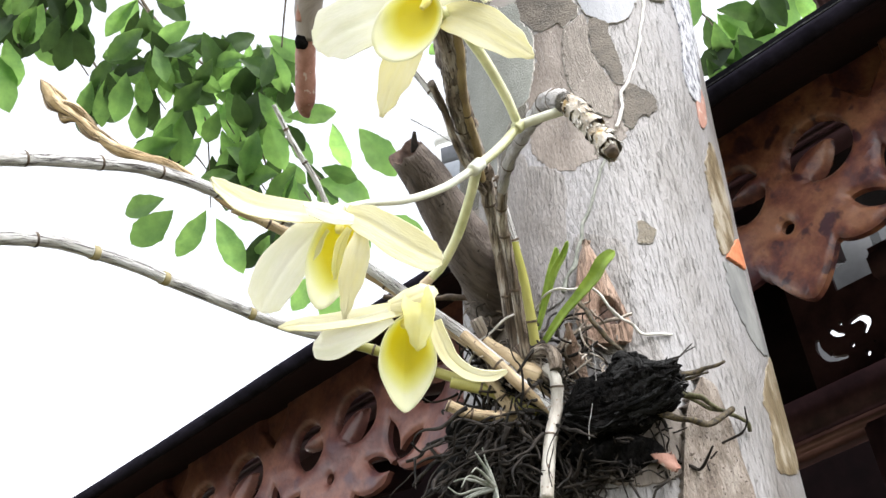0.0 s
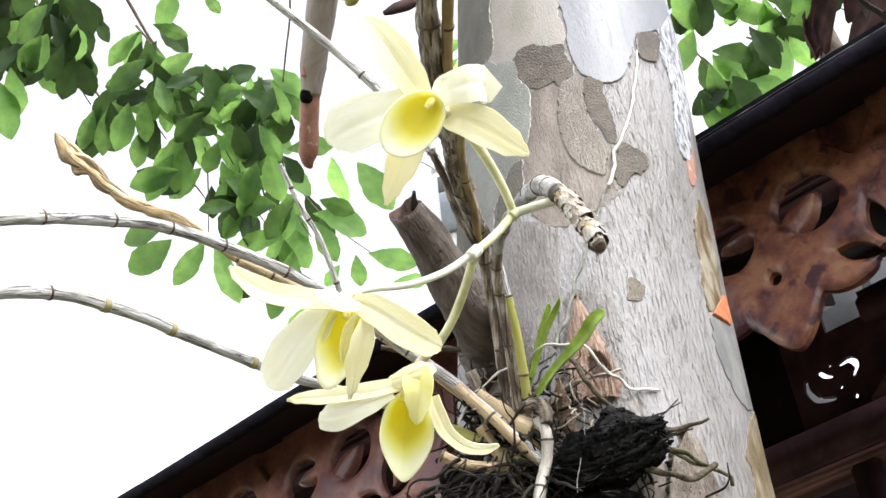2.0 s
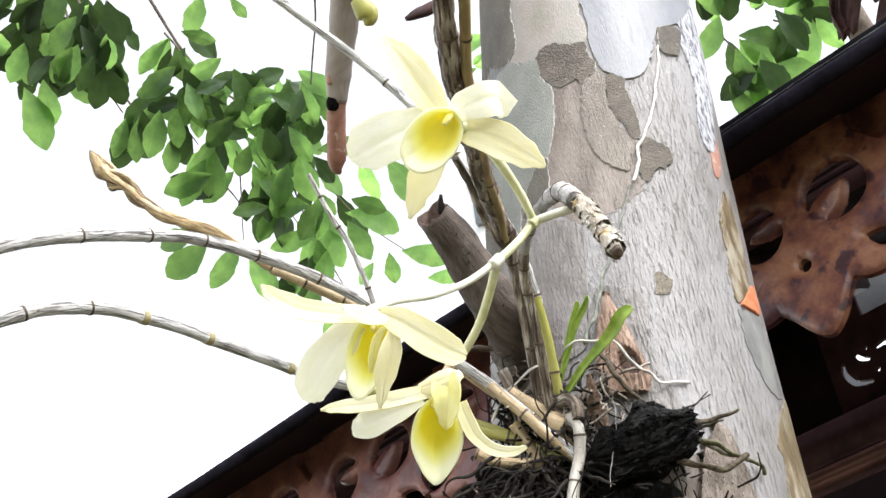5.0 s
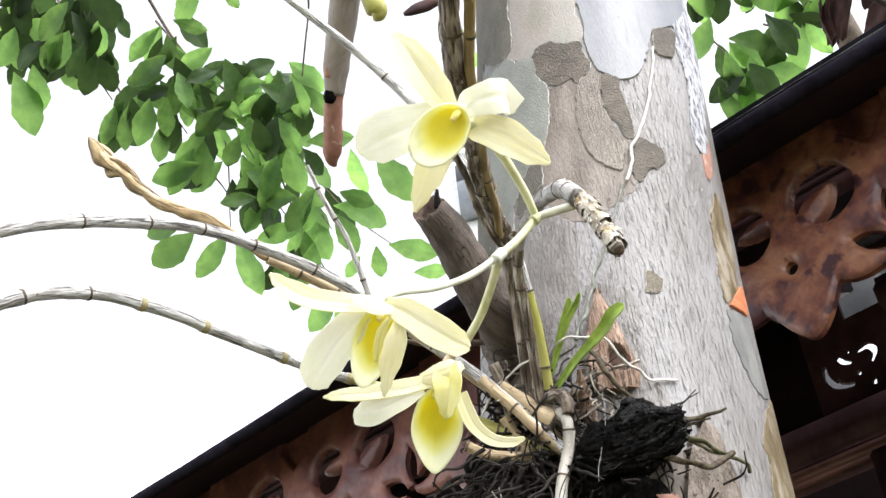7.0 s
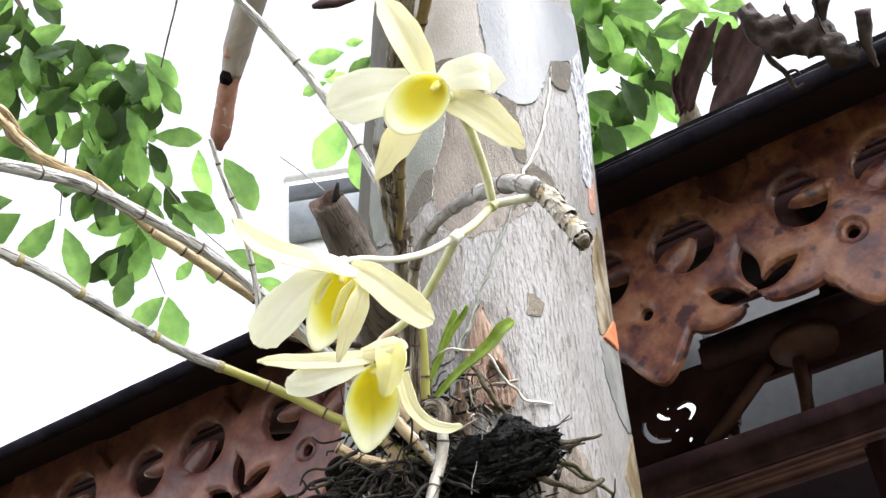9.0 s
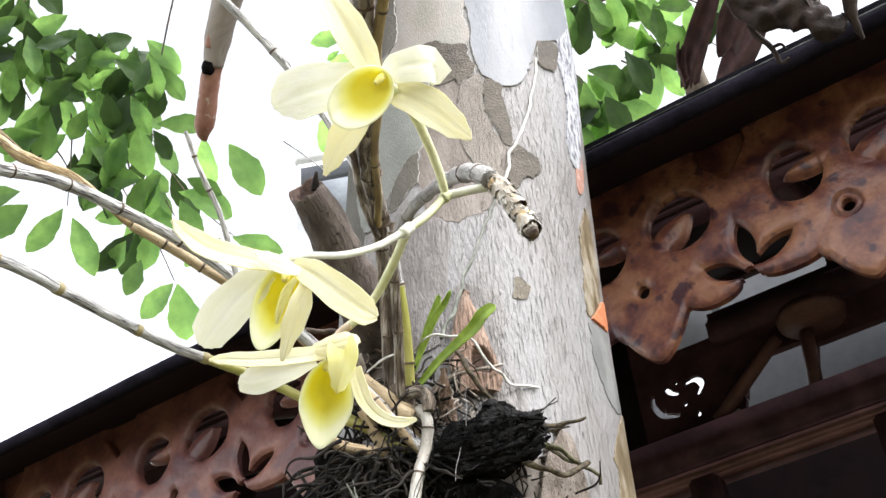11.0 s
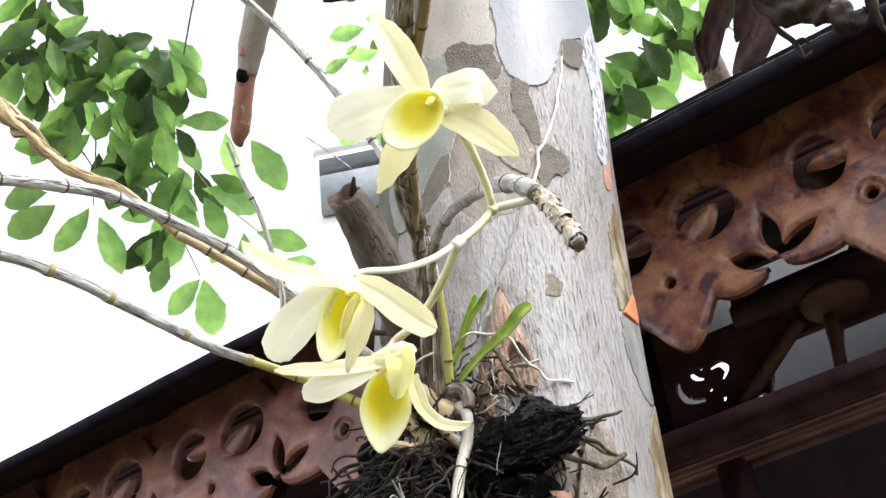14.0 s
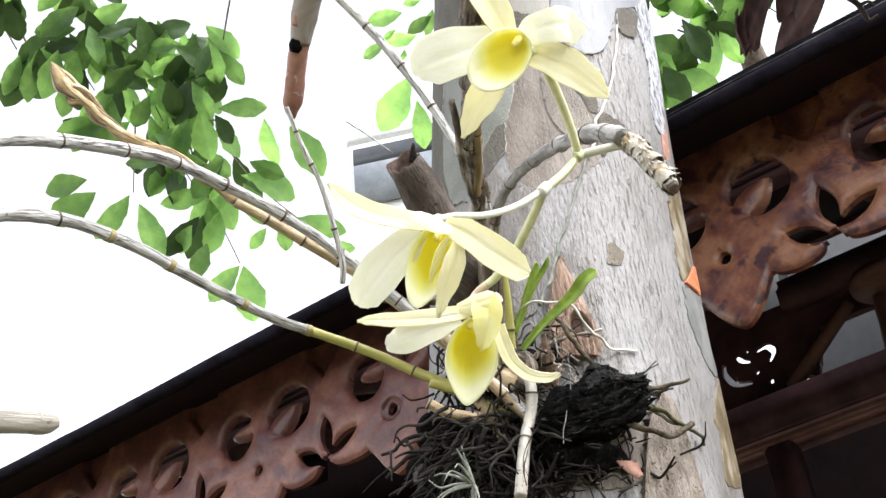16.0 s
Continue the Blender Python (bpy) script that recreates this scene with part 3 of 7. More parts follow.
def fret_panel(u0, u1, mat, z0=2.366, z1=2.668, cell=0.0023):
    us, zs = np.linspace(u0, u1, int((u1 - u0) / cell) + 1), np.linspace(z0, z1, int((z1 - z0) / cell) + 1)
    U, Z = np.meshgrid(us, zs, indexing="ij")
    cut, dip, raised = fret_field(U, Z)
    front = -0.020 + 0.0065 * np.exp(-np.clip(cut, 0, 1) / 0.0036)
    front = front + 0.020 * np.clip(-dip / 0.0045 + 0.4, 0, 1)
    front = front + np.where(raised < 0.5, 0.013 - 0.009 * np.clip(-raised / 0.005, 0, 1) ** 0.6 - 0.004 * np.clip(-raised / 0.02, 0, 1), 0)
    front = front + 0.0008 * np.sin(U * 61 + 2 * np.sin(Z * 47)) * np.sin(Z * 83 + 2 * np.sin(U * 39))
    solid = cut > 0
    any_ = solid[:-1, :-1] | solid[1:, :-1] | solid[1:, 1:] | solid[:-1, 1:]
    # what the cuts leave loose falls out
    todo = [(any_.shape[0] // 2, any_.shape[1] - 2)]
    seen = set(todo)
    while todo:
        i, j = todo.pop()
        for q in ((i + 1, j), (i - 1, j), (i, j + 1), (i, j - 1)):
            if q not in seen and 0 <= q[0] < any_.shape[0] and 0 <= q[1] < any_.shape[1] and any_[q]:
                seen.add(q)
                todo.append(q)
    verts, faces, at = [], [], {}
    REAR = -0.004

    def corner(p, q=None):
        """Front and rear vertex at a grid point, or where the edge of a cut crosses between two."""
        key = (p, q) if q is None or p < q else (q, p)
        if key not in at:
            k = 0.0 if q is None else cut[p] / (cut[p] - cut[q])
            q = q or p
            u, n_, z = (float(g[p] + (g[q] - g[p]) * k) for g in (U, front, Z))
            at[key] = len(verts)
            verts.extend(((u, n_, z), (u, REAR, z)))
        return at[key]

    walls = {}

    def wall(i):
        if i not in walls:
            walls[i] = len(verts)
            verts.extend((verts[i], verts[i + 1]))
        return walls[i]

    for i, j in sorted(seen):
        ring = ((i, j), (i + 1, j), (i + 1, j + 1), (i, j + 1))
        loop, out, gaps = [], None, []
        for p, q in zip(ring, ring[1:] + ring[:1]):
            if solid[p]:
                loop.append(corner(p))
            if solid[p] != solid[q]:
                loop.append(corner(p, q))
                gaps.append((loop[-1], bool(solid[p])))
        if len(loop) < 3:
            continue
        faces.append(loop)
        faces.append([k + 1 for k in loop[::-1]])
        for k, (v, leaving) in enumerate(gaps):
            if leaving:
                a, b = wall(v), wall(gaps[(k + 1) % len(gaps)][0])
                faces.append([b, a, a + 1, b + 1])
    # ends of the board
    for i in (0, solid.shape[0] - 1):
        for j in range(solid.shape[1] - 1):
            if solid[i, j] and solid[i, j + 1]:
                a, b = wall(corner((i, j))), wall(corner((i, j + 1)))
                faces.append([a, b, b + 1, a + 1] if i == 0 else [b, a, a + 1, b + 1])
    me = bpy.data.meshes.new("fretwork_board")
    me.from_pydata(verts, [], faces)
    me.transform(HOUSE)
    me.polygons.foreach_set("use_smooth", [True] * len(me.polygons))
    me.materials.append(mat)
    ob = new("fretwork_board", me)
    ob.parent = house
    return ob


tagged(fret_panel(-2.1, -0.252, M_FRET_SKYLIT), "carved board, mauve-brown with sky light in its colour")
tagged(fret_panel(-0.25, 0.80, M_FRET), "red-brown carved board")


def beam(name, lo, hi, mat, label="", bevel=0.006):
    return part(name, box(bmesh.new(), lo, hi, HOUSE, bevel), mat, house, label)


SLOPE = 0.47
beam("eave_rail", (-2.1, 0.011, 2.615), (0.80, 0.034, 2.668), M_DARKWOOD)
# roof: dark soffit with a rounded drip edge, tiles above
U0, U1 = -2.5, 1.6


def roof_sheet(name, n0, n1, rise, thick, mat, cells=(60, 14), wave=0.0, label=""):
    grid = []
    for i in range(cells[0] + 1):
        u = U0 + (U1 - U0) * i / cells[0]
        row = []
        for j in range(cells[1] + 1):
            n_ = n0 + (n1 - n0) * j / cells[1]
            row.append(HOUSE @ Vector((u, n_, rise + SLOPE * (n_ + 0.15) + wave * noise.noise(Vector((u * 9, n_ * 6, 1.0))))))
        grid.append(row)
    return part(name, sheet(grid, -thick), mat, house, label)


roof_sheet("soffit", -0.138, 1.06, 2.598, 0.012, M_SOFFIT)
roof_sheet("roof_tiles", -0.140, 1.06, 2.611, 0.010, M_ROOFTILE, (160, 20), 0.002)
bm = tube([HOUSE @ Vector((u, -0.146, 2.613 + 0.0015 * math.sin(u * 7))) for u in np.linspace(U0, U1, 24)], 0.0105, segs=12, steps=3, rough=0.10)
part("drip_edge", bm, M_ROOFEDGE, house)
beam("purlin", (U0, 0.035, 2.62), (U1, 0.09, 2.70), M_DARKWOOD)
part("drip_lip", tube([HOUSE @ Vector((u, -0.1535, 2.6225 + 0.0012 * math.sin(u * 9))) for u in np.linspace(-0.3, U1, 60)], 0.0010, segs=6, steps=2, rough=0.7), M_ROOFLIP, house, "worn grey lip")
# ragged, mossy tile course above the lip on the nearer stretch of the eave
grid = []
for i in range(481):
    u = -0.30 + (U1 + 0.30) * i / 480
    h = 0.0225 + 0.004 * noise.noise(Vector((u * 14, 0, 3))) + 0.006 * max(0, noise.noise(Vector((u * 60, 2, 0)))) + 0.003 * noise.noise(Vector((u * 150, 5, 0)))
    grid.append([HOUSE @ Vector((u, -0.150 + 0.05 * j, 2.626 + h * min(1, j + 0.05) + 0.5 * SLOPE * 0.05 * j)) for j in (0, 0.10, 0.3, 1, 3)])
part("tile_course", sheet(grid, -0.006), M_ROOFTILE, house, "ragged mossy course of dark tiles")
for k in range(10):
    u = -2.4 + 0.42 * k
    rb = bmesh.new()
    box(rb, (u, 0.1, 0), (u + 0.06, 0.98, 0.09), None, 0.004)
    for v in rb.verts:
        v.co.z += 2.51 + SLOPE * (v.co.y + 0.15)
        v.co = HOUSE @ v.co
    part("rafter", rb, M_DARKWOOD, house)
# tie beam with a lighter bottom strip, king post with a round block, inner gable wall with a cut-out vent
beam("tie_beam", (-2.2, 0.93, 2.688), (1.8, 0.996, 2.778), M_DARKWOOD)
beam("beam_strip", (-2.2, 0.92, 2.660), (1.8, 0.996, 2.685), M_REDBEAM)
beam("upper_beam", (-0.195, 0.95, 2.965), (1.6, 0.996, 3.02), M_DARKWOOD)
bm = tube([HOUSE @ Vector((-0.012, 0.965, 2.77)), HOUSE @ Vector((0.006, 0.965, 2.92))], 0.015, segs=8, steps=2)
part("king_post", bm, M_REDBEAM, house)
bm = bmesh.new()
bmesh.ops.create_cone(bm, cap_ends=True, segments=28, radius1=0.070, radius2=0.074, depth=0.03)
bmesh.ops.bevel(bm, geom=bm.edges[:], offset=0.006, segments=2, affect="EDGES")
bmesh.ops.transform(bm, matrix=HOUSE @ pose(0.028, 0.945, 2.925), verts=bm.verts)
part("round_block", bm, M_REDBEAM, house)
bm = tube([HOUSE @ Vector((-0.225, 0.97, 2.79)), HOUSE @ Vector((-0.06, 0.97, 2.925))], 0.016, segs=6, steps=2)
part("brace", bm, M_REDBEAM, house)
beam("post", (-0.30, 0.90, 0.0), (-0.24, 0.96, 2.655), M_DARKWOOD)
beam("post", (0.08, 0.90, 0.0), (0.14, 0.96, 2.655), M_DARKWOOD)
beam("post", (-1.75, 0.0, -0.02), (-1.63, 0.12, 2.66), M_DARKWOOD)
beam("post", (1.3, 0.0, -0.02), (1.42, 0.12, 2.66), M_DARKWOOD)


def plate_with_cuts(name, u0, u1, z0, z1, n0, thick, field, mat, cell=0.012):
    """An upright board with openings where field(u, z) is negative."""
    us, zs = np.linspace(u0, u1, int((u1 - u0) / cell) + 1), np.linspace(z0, z1, int((z1 - z0) / cell) + 1)
    U, Z = np.meshgrid(us, zs, indexing="ij")
    f = field(U, Z)
    e = 0.001
    gu, gz = (field(U + e, Z) - field(U - e, Z)) / (2 * e), (field(U, Z + e) - field(U, Z - e)) / (2 * e)
    near = np.abs(f) < cell * 0.75
    g2 = gu ** 2 + gz ** 2 + 1e-6
    U, Z = np.where(near, U - f * gu / g2, U), np.where(near, Z - f * gz / g2, Z)
    keep = field(U, Z) > -cell * 0.25
    bm = bmesh.new()
    nu, nz = U.shape
    vs, ws = {}, {}
    for i in range(nu - 1):
        for j in range(nz - 1):
            c = ((i, j), (i + 1, j), (i + 1, j + 1), (i, j + 1))
            if all(keep[q] for q in c):
                for q in c:
                    if q not in vs:
                        vs[q] = bm.verts.new(HOUSE @ Vector((U[q], n0, Z[q])))
                bm.faces.new([vs[q] for q in c])
    r = bmesh.ops.extrude_face_region(bm, geom=bm.faces[:])
    bmesh.ops.translate(bm, verts=[v for v in r["geom"] if isinstance(v, bmesh.types.BMVert)], vec=BACK * thick)
    bmesh.ops.recalc_face_normals(bm, faces=bm.faces[:])
    ob = part(name, bm, mat, house)
    for p in ob.data.polygons:
        p.use_smooth = False
    return ob


def seg(u, z, a, b, r):
    """Distance to a rounded stroke from a to b."""
    (au, az), (bu, bz) = a, b
    k = np.clip(((u - au) * (bu - au) + (z - az) * (bz - az)) / ((bu - au) ** 2 + (bz - az) ** 2), 0, 1)
    return np.hypot(u - au - k * (bu - au), z - az - k * (bz - az)) - r


def vent_field(u, z):
    """Curved slits of the vent, then the two wide openings beside it."""
    f = 9.0
    for pts, r in ((((-0.283, 2.921), (-0.262, 2.922), (-0.251, 2.906), (-0.262, 2.888)), 0.0075), (((-0.333, 2.925), (-0.323, 2.911), (-0.309, 2.903)), 0.0056),
                   (((-0.367, 2.914), (-0.368, 2.893), (-0.356, 2.868), (-0.338, 2.858), (-0.318, 2.853)), 0.0066), (((-0.352, 2.866), (-0.345, 2.876)), 0.0042),
                   (((-0.308, 2.930), (-0.306, 2.928)), 0.0042), (((-0.298, 2.873), (-0.297, 2.870)), 0.0050), (((-0.273, 2.843), (-0.272, 2.836)), 0.0050),
                   (((-0.252, 2.857), (-0.251, 2.856)), 0.0022), (((-0.212, 2.812), (-0.186, 2.812)), 0.0060)):
        way = curve([(p[0], p[1], 0) for p in pts], 6)
        for i in range(len(way) - 1):
            f = np.minimum(f, seg(u, z, (way[i].x, way[i].y), (way[i + 1].x, way[i + 1].y), r * (0.72 + 0.28 * math.sin(math.pi * (i + 0.5) / (len(way) - 1)))))
    lean = 0.28 * (z - 2.86)
    f = np.minimum(f, np.maximum(np.abs(u - lean + 0.086) - 0.070, np.abs(z - 2.855) - 0.060))
    f = np.minimum(f, np.maximum(np.abs(u - lean - 0.080) - 0.078, np.abs(z - 2.845) - 0.050))
    f = np.minimum(f, np.maximum(np.abs(u + 0.245) - 0.046, np.abs(z - 3.062) - 0.058))
    return np.minimum(f, np.maximum(np.abs(u + 0.06) - 0.145, np.abs(z - 3.092) - 0.030))


# boarding takes the soffit's shade-dark colour
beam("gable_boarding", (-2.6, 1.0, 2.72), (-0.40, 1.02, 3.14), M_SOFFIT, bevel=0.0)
plate_with_cuts("vent_panel", -0.40, -0.165, 2.72, 3.14, 1.0, 0.012, vent_field, M_DARKWOOD, 0.0018)
plate_with_cuts("inner_gable", -0.165, 1.6, 2.72, 3.14, 1.0, 0.02, vent_field, M_DARKWOOD, 0.006)
# dark colour stands in for the unlit room below the beam
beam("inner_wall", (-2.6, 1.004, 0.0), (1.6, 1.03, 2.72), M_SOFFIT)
bm = box(bmesh.new(), (-0.27, 1.30, 2.3), (1.4, 1.36, 3.5), HOUSE, 0.004)
part("back_panel", box(bmesh.new(), (-0.42, 1.30, 3.17), (-0.24, 1.33, 3.5), HOUSE, 0.003), M_RENDER, house)
gb = bmesh.new()
front, rear = ([gb.verts.new(HOUSE @ Vector((u, n, z))) for u, z in ((-0.518, 3.154), (-0.39, 3.013), (-0.39, 2.864), (-0.518, 2.864))] for n in (1.34, 1.37))
gb.faces.new(front)
gb.faces.new(rear[::-1])
for k in range(4):
    gb.faces.new((front[k], rear[k], rear[(k + 1) % 4], front[(k + 1) % 4]))
bmesh.ops.recalc_face_normals(gb, faces=gb.faces[:])
part("back_gable", gb, M_RENDER, house)
part("back_wall", bm, M_RENDER, house, "grey rendered wall behind the gable")

# ---- white neighbouring building ----
villa = thing("white_building", "white rendered building with a grey-blue shutter, far behind", "building")
VILLA = Matrix.Translation((0.0497, 6.7473, 7.6087)) @ pose(0, 0, 0, 0, 0, -14)
part("wall", box(bmesh.new(), (0.0, 0.0, -7.75), (1.7, 5.0, 0.0), VILLA, 0.02), M_PLASTER, villa)
part("roof_slab", box(bmesh.new(), (0.0, 0.0, 0.0), (1.7, 5.0, 0.10), VILLA, 0.02), M_PLASTER, villa)
part("shutter", box(bmesh.new(), (0.06, -0.05, -0.62), (1.5, -0.004, -0.26), VILLA, 0.002), M_GREYPANE, villa, "grey-blue shutter")
# dark strip in place of the shade the overhang casts on the recess
part("shade_band", box(bmesh.new(), (0.06, -0.05, -0.257), (1.5, -0.004, -0.10), VILLA, 0.002), M_SHADE_BAND, villa, "dark band for the overhang's shade above the shutter")

# ---- the tree with flaking bark ----
TR = 0.132


def axis(z):
    return Vector((0.1945 + 0.0736 * (z - 2.35), 1.0149, z))


def trunk_radius(z, a=0.0):
    r = TR - 0.0268 * (z - 2.35) + 0.03 * max(0, 1 - z / 0.9) ** 2
    k = Vector((math.cos(a), math.sin(a), z * 1.6))
    r += 0.011 * min(1, max(0, (z - 2.30) / 0.32)) * max(0.0, math.sin(a))
    return r * (1 + 0.010 * noise.noise(k * 1.7) + 0.006 * noise.noise(k * 5.0))


def on_trunk(deg, z, lift=0.0):
    """deg: round the trunk from its side towards -y, to +x."""
    a = radians(deg)
    way = Vector((math.sin(a), -math.cos(a), 0))
    return axis(z) + way * (trunk_radius(z, a) + lift)


tree = thing("tree", "smooth pale tree trunk with flaking mottled bark", "tree")
bm = bmesh.new()
zs = list(np.linspace(-0.05, 1.7, 24)) + list(np.linspace(1.72, 3.0, 170)) + list(np.linspace(3.03, 3.9, 14))
rings = [[bm.verts.new(on_trunk(360 * k / 128, z, 0.0003 * noise.noise(Vector((k * 0.35, z * 30, 0))))) for k in range(128)] for z in zs]
for a, b in zip(rings, rings[1:]):
    for k in range(128):
        bm.faces.new((a[k], a[(k + 1) % 128], b[(k + 1) % 128], b[k]))
bm.faces.new(rings[-1])
part("trunk", bm, M_BARK, tree)


def bark_plate(outline, mat, lift=0.0012, name="bark_plate", wobble=0.0022, seed=0, rim=True, label=""):
    """A thin scale of bark on the trunk with an uneven edge, from a few (degrees, height) corners."""
    k = math.radians(1) * TR
    c = [Vector((a * k, z, 0)) for a, z in outline]
    loop = curve(c + c[:1], 16)[:-1]
    mid = sum(loop, Vector()) / len(loop)
    bm = bmesh.new()
    rows = []
    shapes = ((1.0, 0.0, -0.002), (1.0, 0.0, lift * 0.7), (1.0, 0.0007, lift)) + tuple((0.93 - 0.085 * k, 0.0, lift) for k in range(11))
    for n, (f, inset, h) in enumerate(shapes):
        row = []
        for i, q in enumerate(loop):
            out = (loop[(i + 1) % len(loop)] - loop[i - 1]).normalized().cross(Vector((0, 0, 1)))
            ragged = noise.noise(q * 150 + Vector((seed, 0, 0))) * wobble + noise.noise(q * 420 + Vector((seed, 3, 0))) * (wobble * 0.55) if n < 3 else 0.0
            g = f - inset / max((q - mid).length, 0.002)
            p = mid + (q - mid) * g + out * ragged
            row.append(bm.verts.new(on_trunk(p.x / k, p.y, h)))
        rows.append(row)
    m = len(loop)
    for a, b in zip(rows, rows[1:]):
        for i in range(m):
            bm.faces.new((a[i], a[(i + 1) % m], b[(i + 1) % m], b[i])).material_index = int(rim and a in rows[:2])
    bm.faces.new(rows[-1])
    for row in rows[1:3]:
        for i in range(m):
            bm.edges.get((row[i], row[(i + 1) % m])).smooth = False
    bmesh.ops.recalc_face_normals(bm, faces=bm.faces[:])
    return part(name, bm, [mat, M_RIM], tree, label)


# brownish plate that also stands in for the shadow of stump and roots
bark_plate([(-73.4, 2.362), (-51.8, 2.336), (-36.1, 2.296), (-28.5, 2.236), (-30.0, 2.19), (-37.0, 2.164), (-55.5, 2.14), (-61.8, 2.17), (-65.1, 2.249), (-80.8, 2.312)], M_BARK_TAN, 0.0009, seed=41, rim=False)
bark_plate([(-40.9, 2.722), (-41.6, 2.674), (-40.1, 2.614), (-44.9, 2.598), (-36.8, 2.579), (-28.5, 2.575), (-20.6, 2.584), (-12.2, 2.575), (-4.3, 2.572), (-2.4, 2.592), (-4.9, 2.619), (-4.9, 2.672)], M_BARK_CREAM, 0.001, seed=1)
bark_plate([(-48.4, 2.596), (-44.1, 2.596), (-36.9, 2.578), (-29.3, 2.572), (-26.4, 2.538), (-21.8, 2.515), (-22.3, 2.472), (-26.6, 2.431), (-32.6, 2.425), (-36.6, 2.413), (-40.9, 2.394), (-49.1, 2.37), (-60.2, 2.375), (-66.2, 2.445), (-62.8, 2.553), (-58.1, 2.596)], M_BARK_GREEN, 0.0019, seed=9)
bark_plate([(-21.9, 2.514), (-15.7, 2.515), (-10.2, 2.518), (-6.4, 2.514), (0.6, 2.523), (2.4, 2.476), (9.0, 2.432), (13.1, 2.415), (11.1, 2.379), (12.1, 2.363), (7.1, 2.35), (-2.9, 2.334), (-14.7, 2.33), (-23.8, 2.349), (-28.4, 2.391), (-26.6, 2.431), (-22.3, 2.472)], M_BARK_TAN, 0.0005, wobble=0.004, seed=4, rim=False)
bark_plate([(-4.9, 2.672), (-2.2, 2.604), (-2.1, 2.586), (-1.6, 2.558), (1.0, 2.531), (4.4, 2.52), (11.8, 2.508), (20.6, 2.517), (25.3, 2.539), (29.4, 2.569), (33.7, 2.59), (49.2, 2.623), (64.3, 2.682), (56.0, 2.716)], M_BARK_BLUE, 0.0020, seed=2, label="bluish white bark plate")
bark_plate([(-29.3, 2.572), (-26.7, 2.583), (-20.6, 2.584), (-12.3, 2.574), (-4.3, 2.571), (-3.0, 2.55), (-0.4, 2.529), (-4.9, 2.517), (-8.1, 2.511), (-10.7, 2.519), (-15.7, 2.515), (-20.9, 2.519), (-25.0, 2.537), (-28.0, 2.546)], M_BARK_DARK, 0.0018, seed=5)
bark_plate([(-8.2, 2.507), (-3.6, 2.518), (0.9, 2.524), (2.4, 2.505), (1.7, 2.479), (5.3, 2.448), (9.3, 2.418), (7.5, 2.394), (6.2, 2.383), (0.8, 2.389), (-4.4, 2.403), (-8.5, 2.427), (-9.9, 2.451), (-9.7, 2.483)], M_BARK_TAN_PALE, 0.0022, seed=14)
bark_plate([(3.3, 2.519), (8.2, 2.515), (11.6, 2.509), (10.5, 2.499), (11.7, 2.487), (13.2, 2.467), (14.0, 2.452), (14.1, 2.432), (13.1, 2.423), (9.7, 2.427), (7.9, 2.443), (5.8, 2.452), (3.2, 2.467), (2.2, 2.479), (2.2, 2.501)], M_BARK_DARK, 0.0018, seed=6)
bark_plate([(13.8, 2.427), (17.0, 2.425), (20.4, 2.42), (24.1, 2.415), (26.3, 2.411), (26.1, 2.395), (22.1, 2.386), (19.4, 2.384), (15.8, 2.375), (13.8, 2.368), (11.4, 2.372), (10.7, 2.38), (12.4, 2.403)], M_BARK_DARK, 0.0018, seed=26)
bark_plate([(-79.7, 2.825), (-41.9, 2.734), (-42.4, 2.675), (-40.6, 2.643), (-40.1, 2.614), (-43.5, 2.602), (-48.4, 2.598), (-55.7, 2.607), (-65.7, 2.632), (-79.3, 2.69), (-87.1, 2.759)], M_BARK_OLIVE, 0.002, seed=7)
bark_plate([(-27.8, 2.43), (-27.5, 2.412), (-27.8, 2.393), (-32.3, 2.382), (-37.1, 2.37), (-42.0, 2.365), (-40.9, 2.394), (-36.6, 2.413), (-32.6, 2.425)], M_BARK_OLIVE, 0.0016, seed=8)
bark_plate([(31.8, 2.591), (38.4, 2.6), (46.8, 2.603), (44.8, 2.577), (41.9, 2.558), (34.8, 2.553), (31.4, 2.561)], M_BARK_DARK, 0.003, wobble=0.001, seed=11)
bark_plate([(40.9, 2.689), (44.1, 2.635), (48.1, 2.611), (46.1, 2.582), (49.3, 2.551), (49.8, 2.516), (46.6, 2.478), (45.8, 2.45), (48.5, 2.431), (54.7, 2.436), (58.5, 2.47), (65.1, 2.521), (69.1, 2.569), (73.0, 2.623), (72.8, 2.665), (72.7, 2.7), (72.6, 2.751)], M_BARK_SPECK, 0.0016, seed=3, rim=False, label="dark flecked bark strip")
bark_plate([(52.0, 2.451), (58.0, 2.458), (59.5, 2.44), (57.0, 2.413), (51.8, 2.397), (50.2, 2.41)], M_REDWOOD, 0.0014, wobble=0.0008, seed=18, rim=False)
bark_plate([(48.2, 2.351), (46.8, 2.331), (46.4, 2.295), (44.9, 2.266), (45.0, 2.243), (49.6, 2.246), (57.0, 2.267), (62.0, 2.309), (61.3, 2.343), (59.6, 2.374), (55.7, 2.384)], M_FLAKE, 0.0014, "bark_flake", seed=12, rim=False, label="curling amber bark flake")
bark_plate([(47.2, 2.239), (54.8, 2.261), (61.0, 2.275), (61.8, 2.263), (61.1, 2.242), (54.7, 2.239)], M_ORANGE, 0.003, "bark_flake", wobble=0.0008, seed=13, rim=False, label="torn orange inner bark")
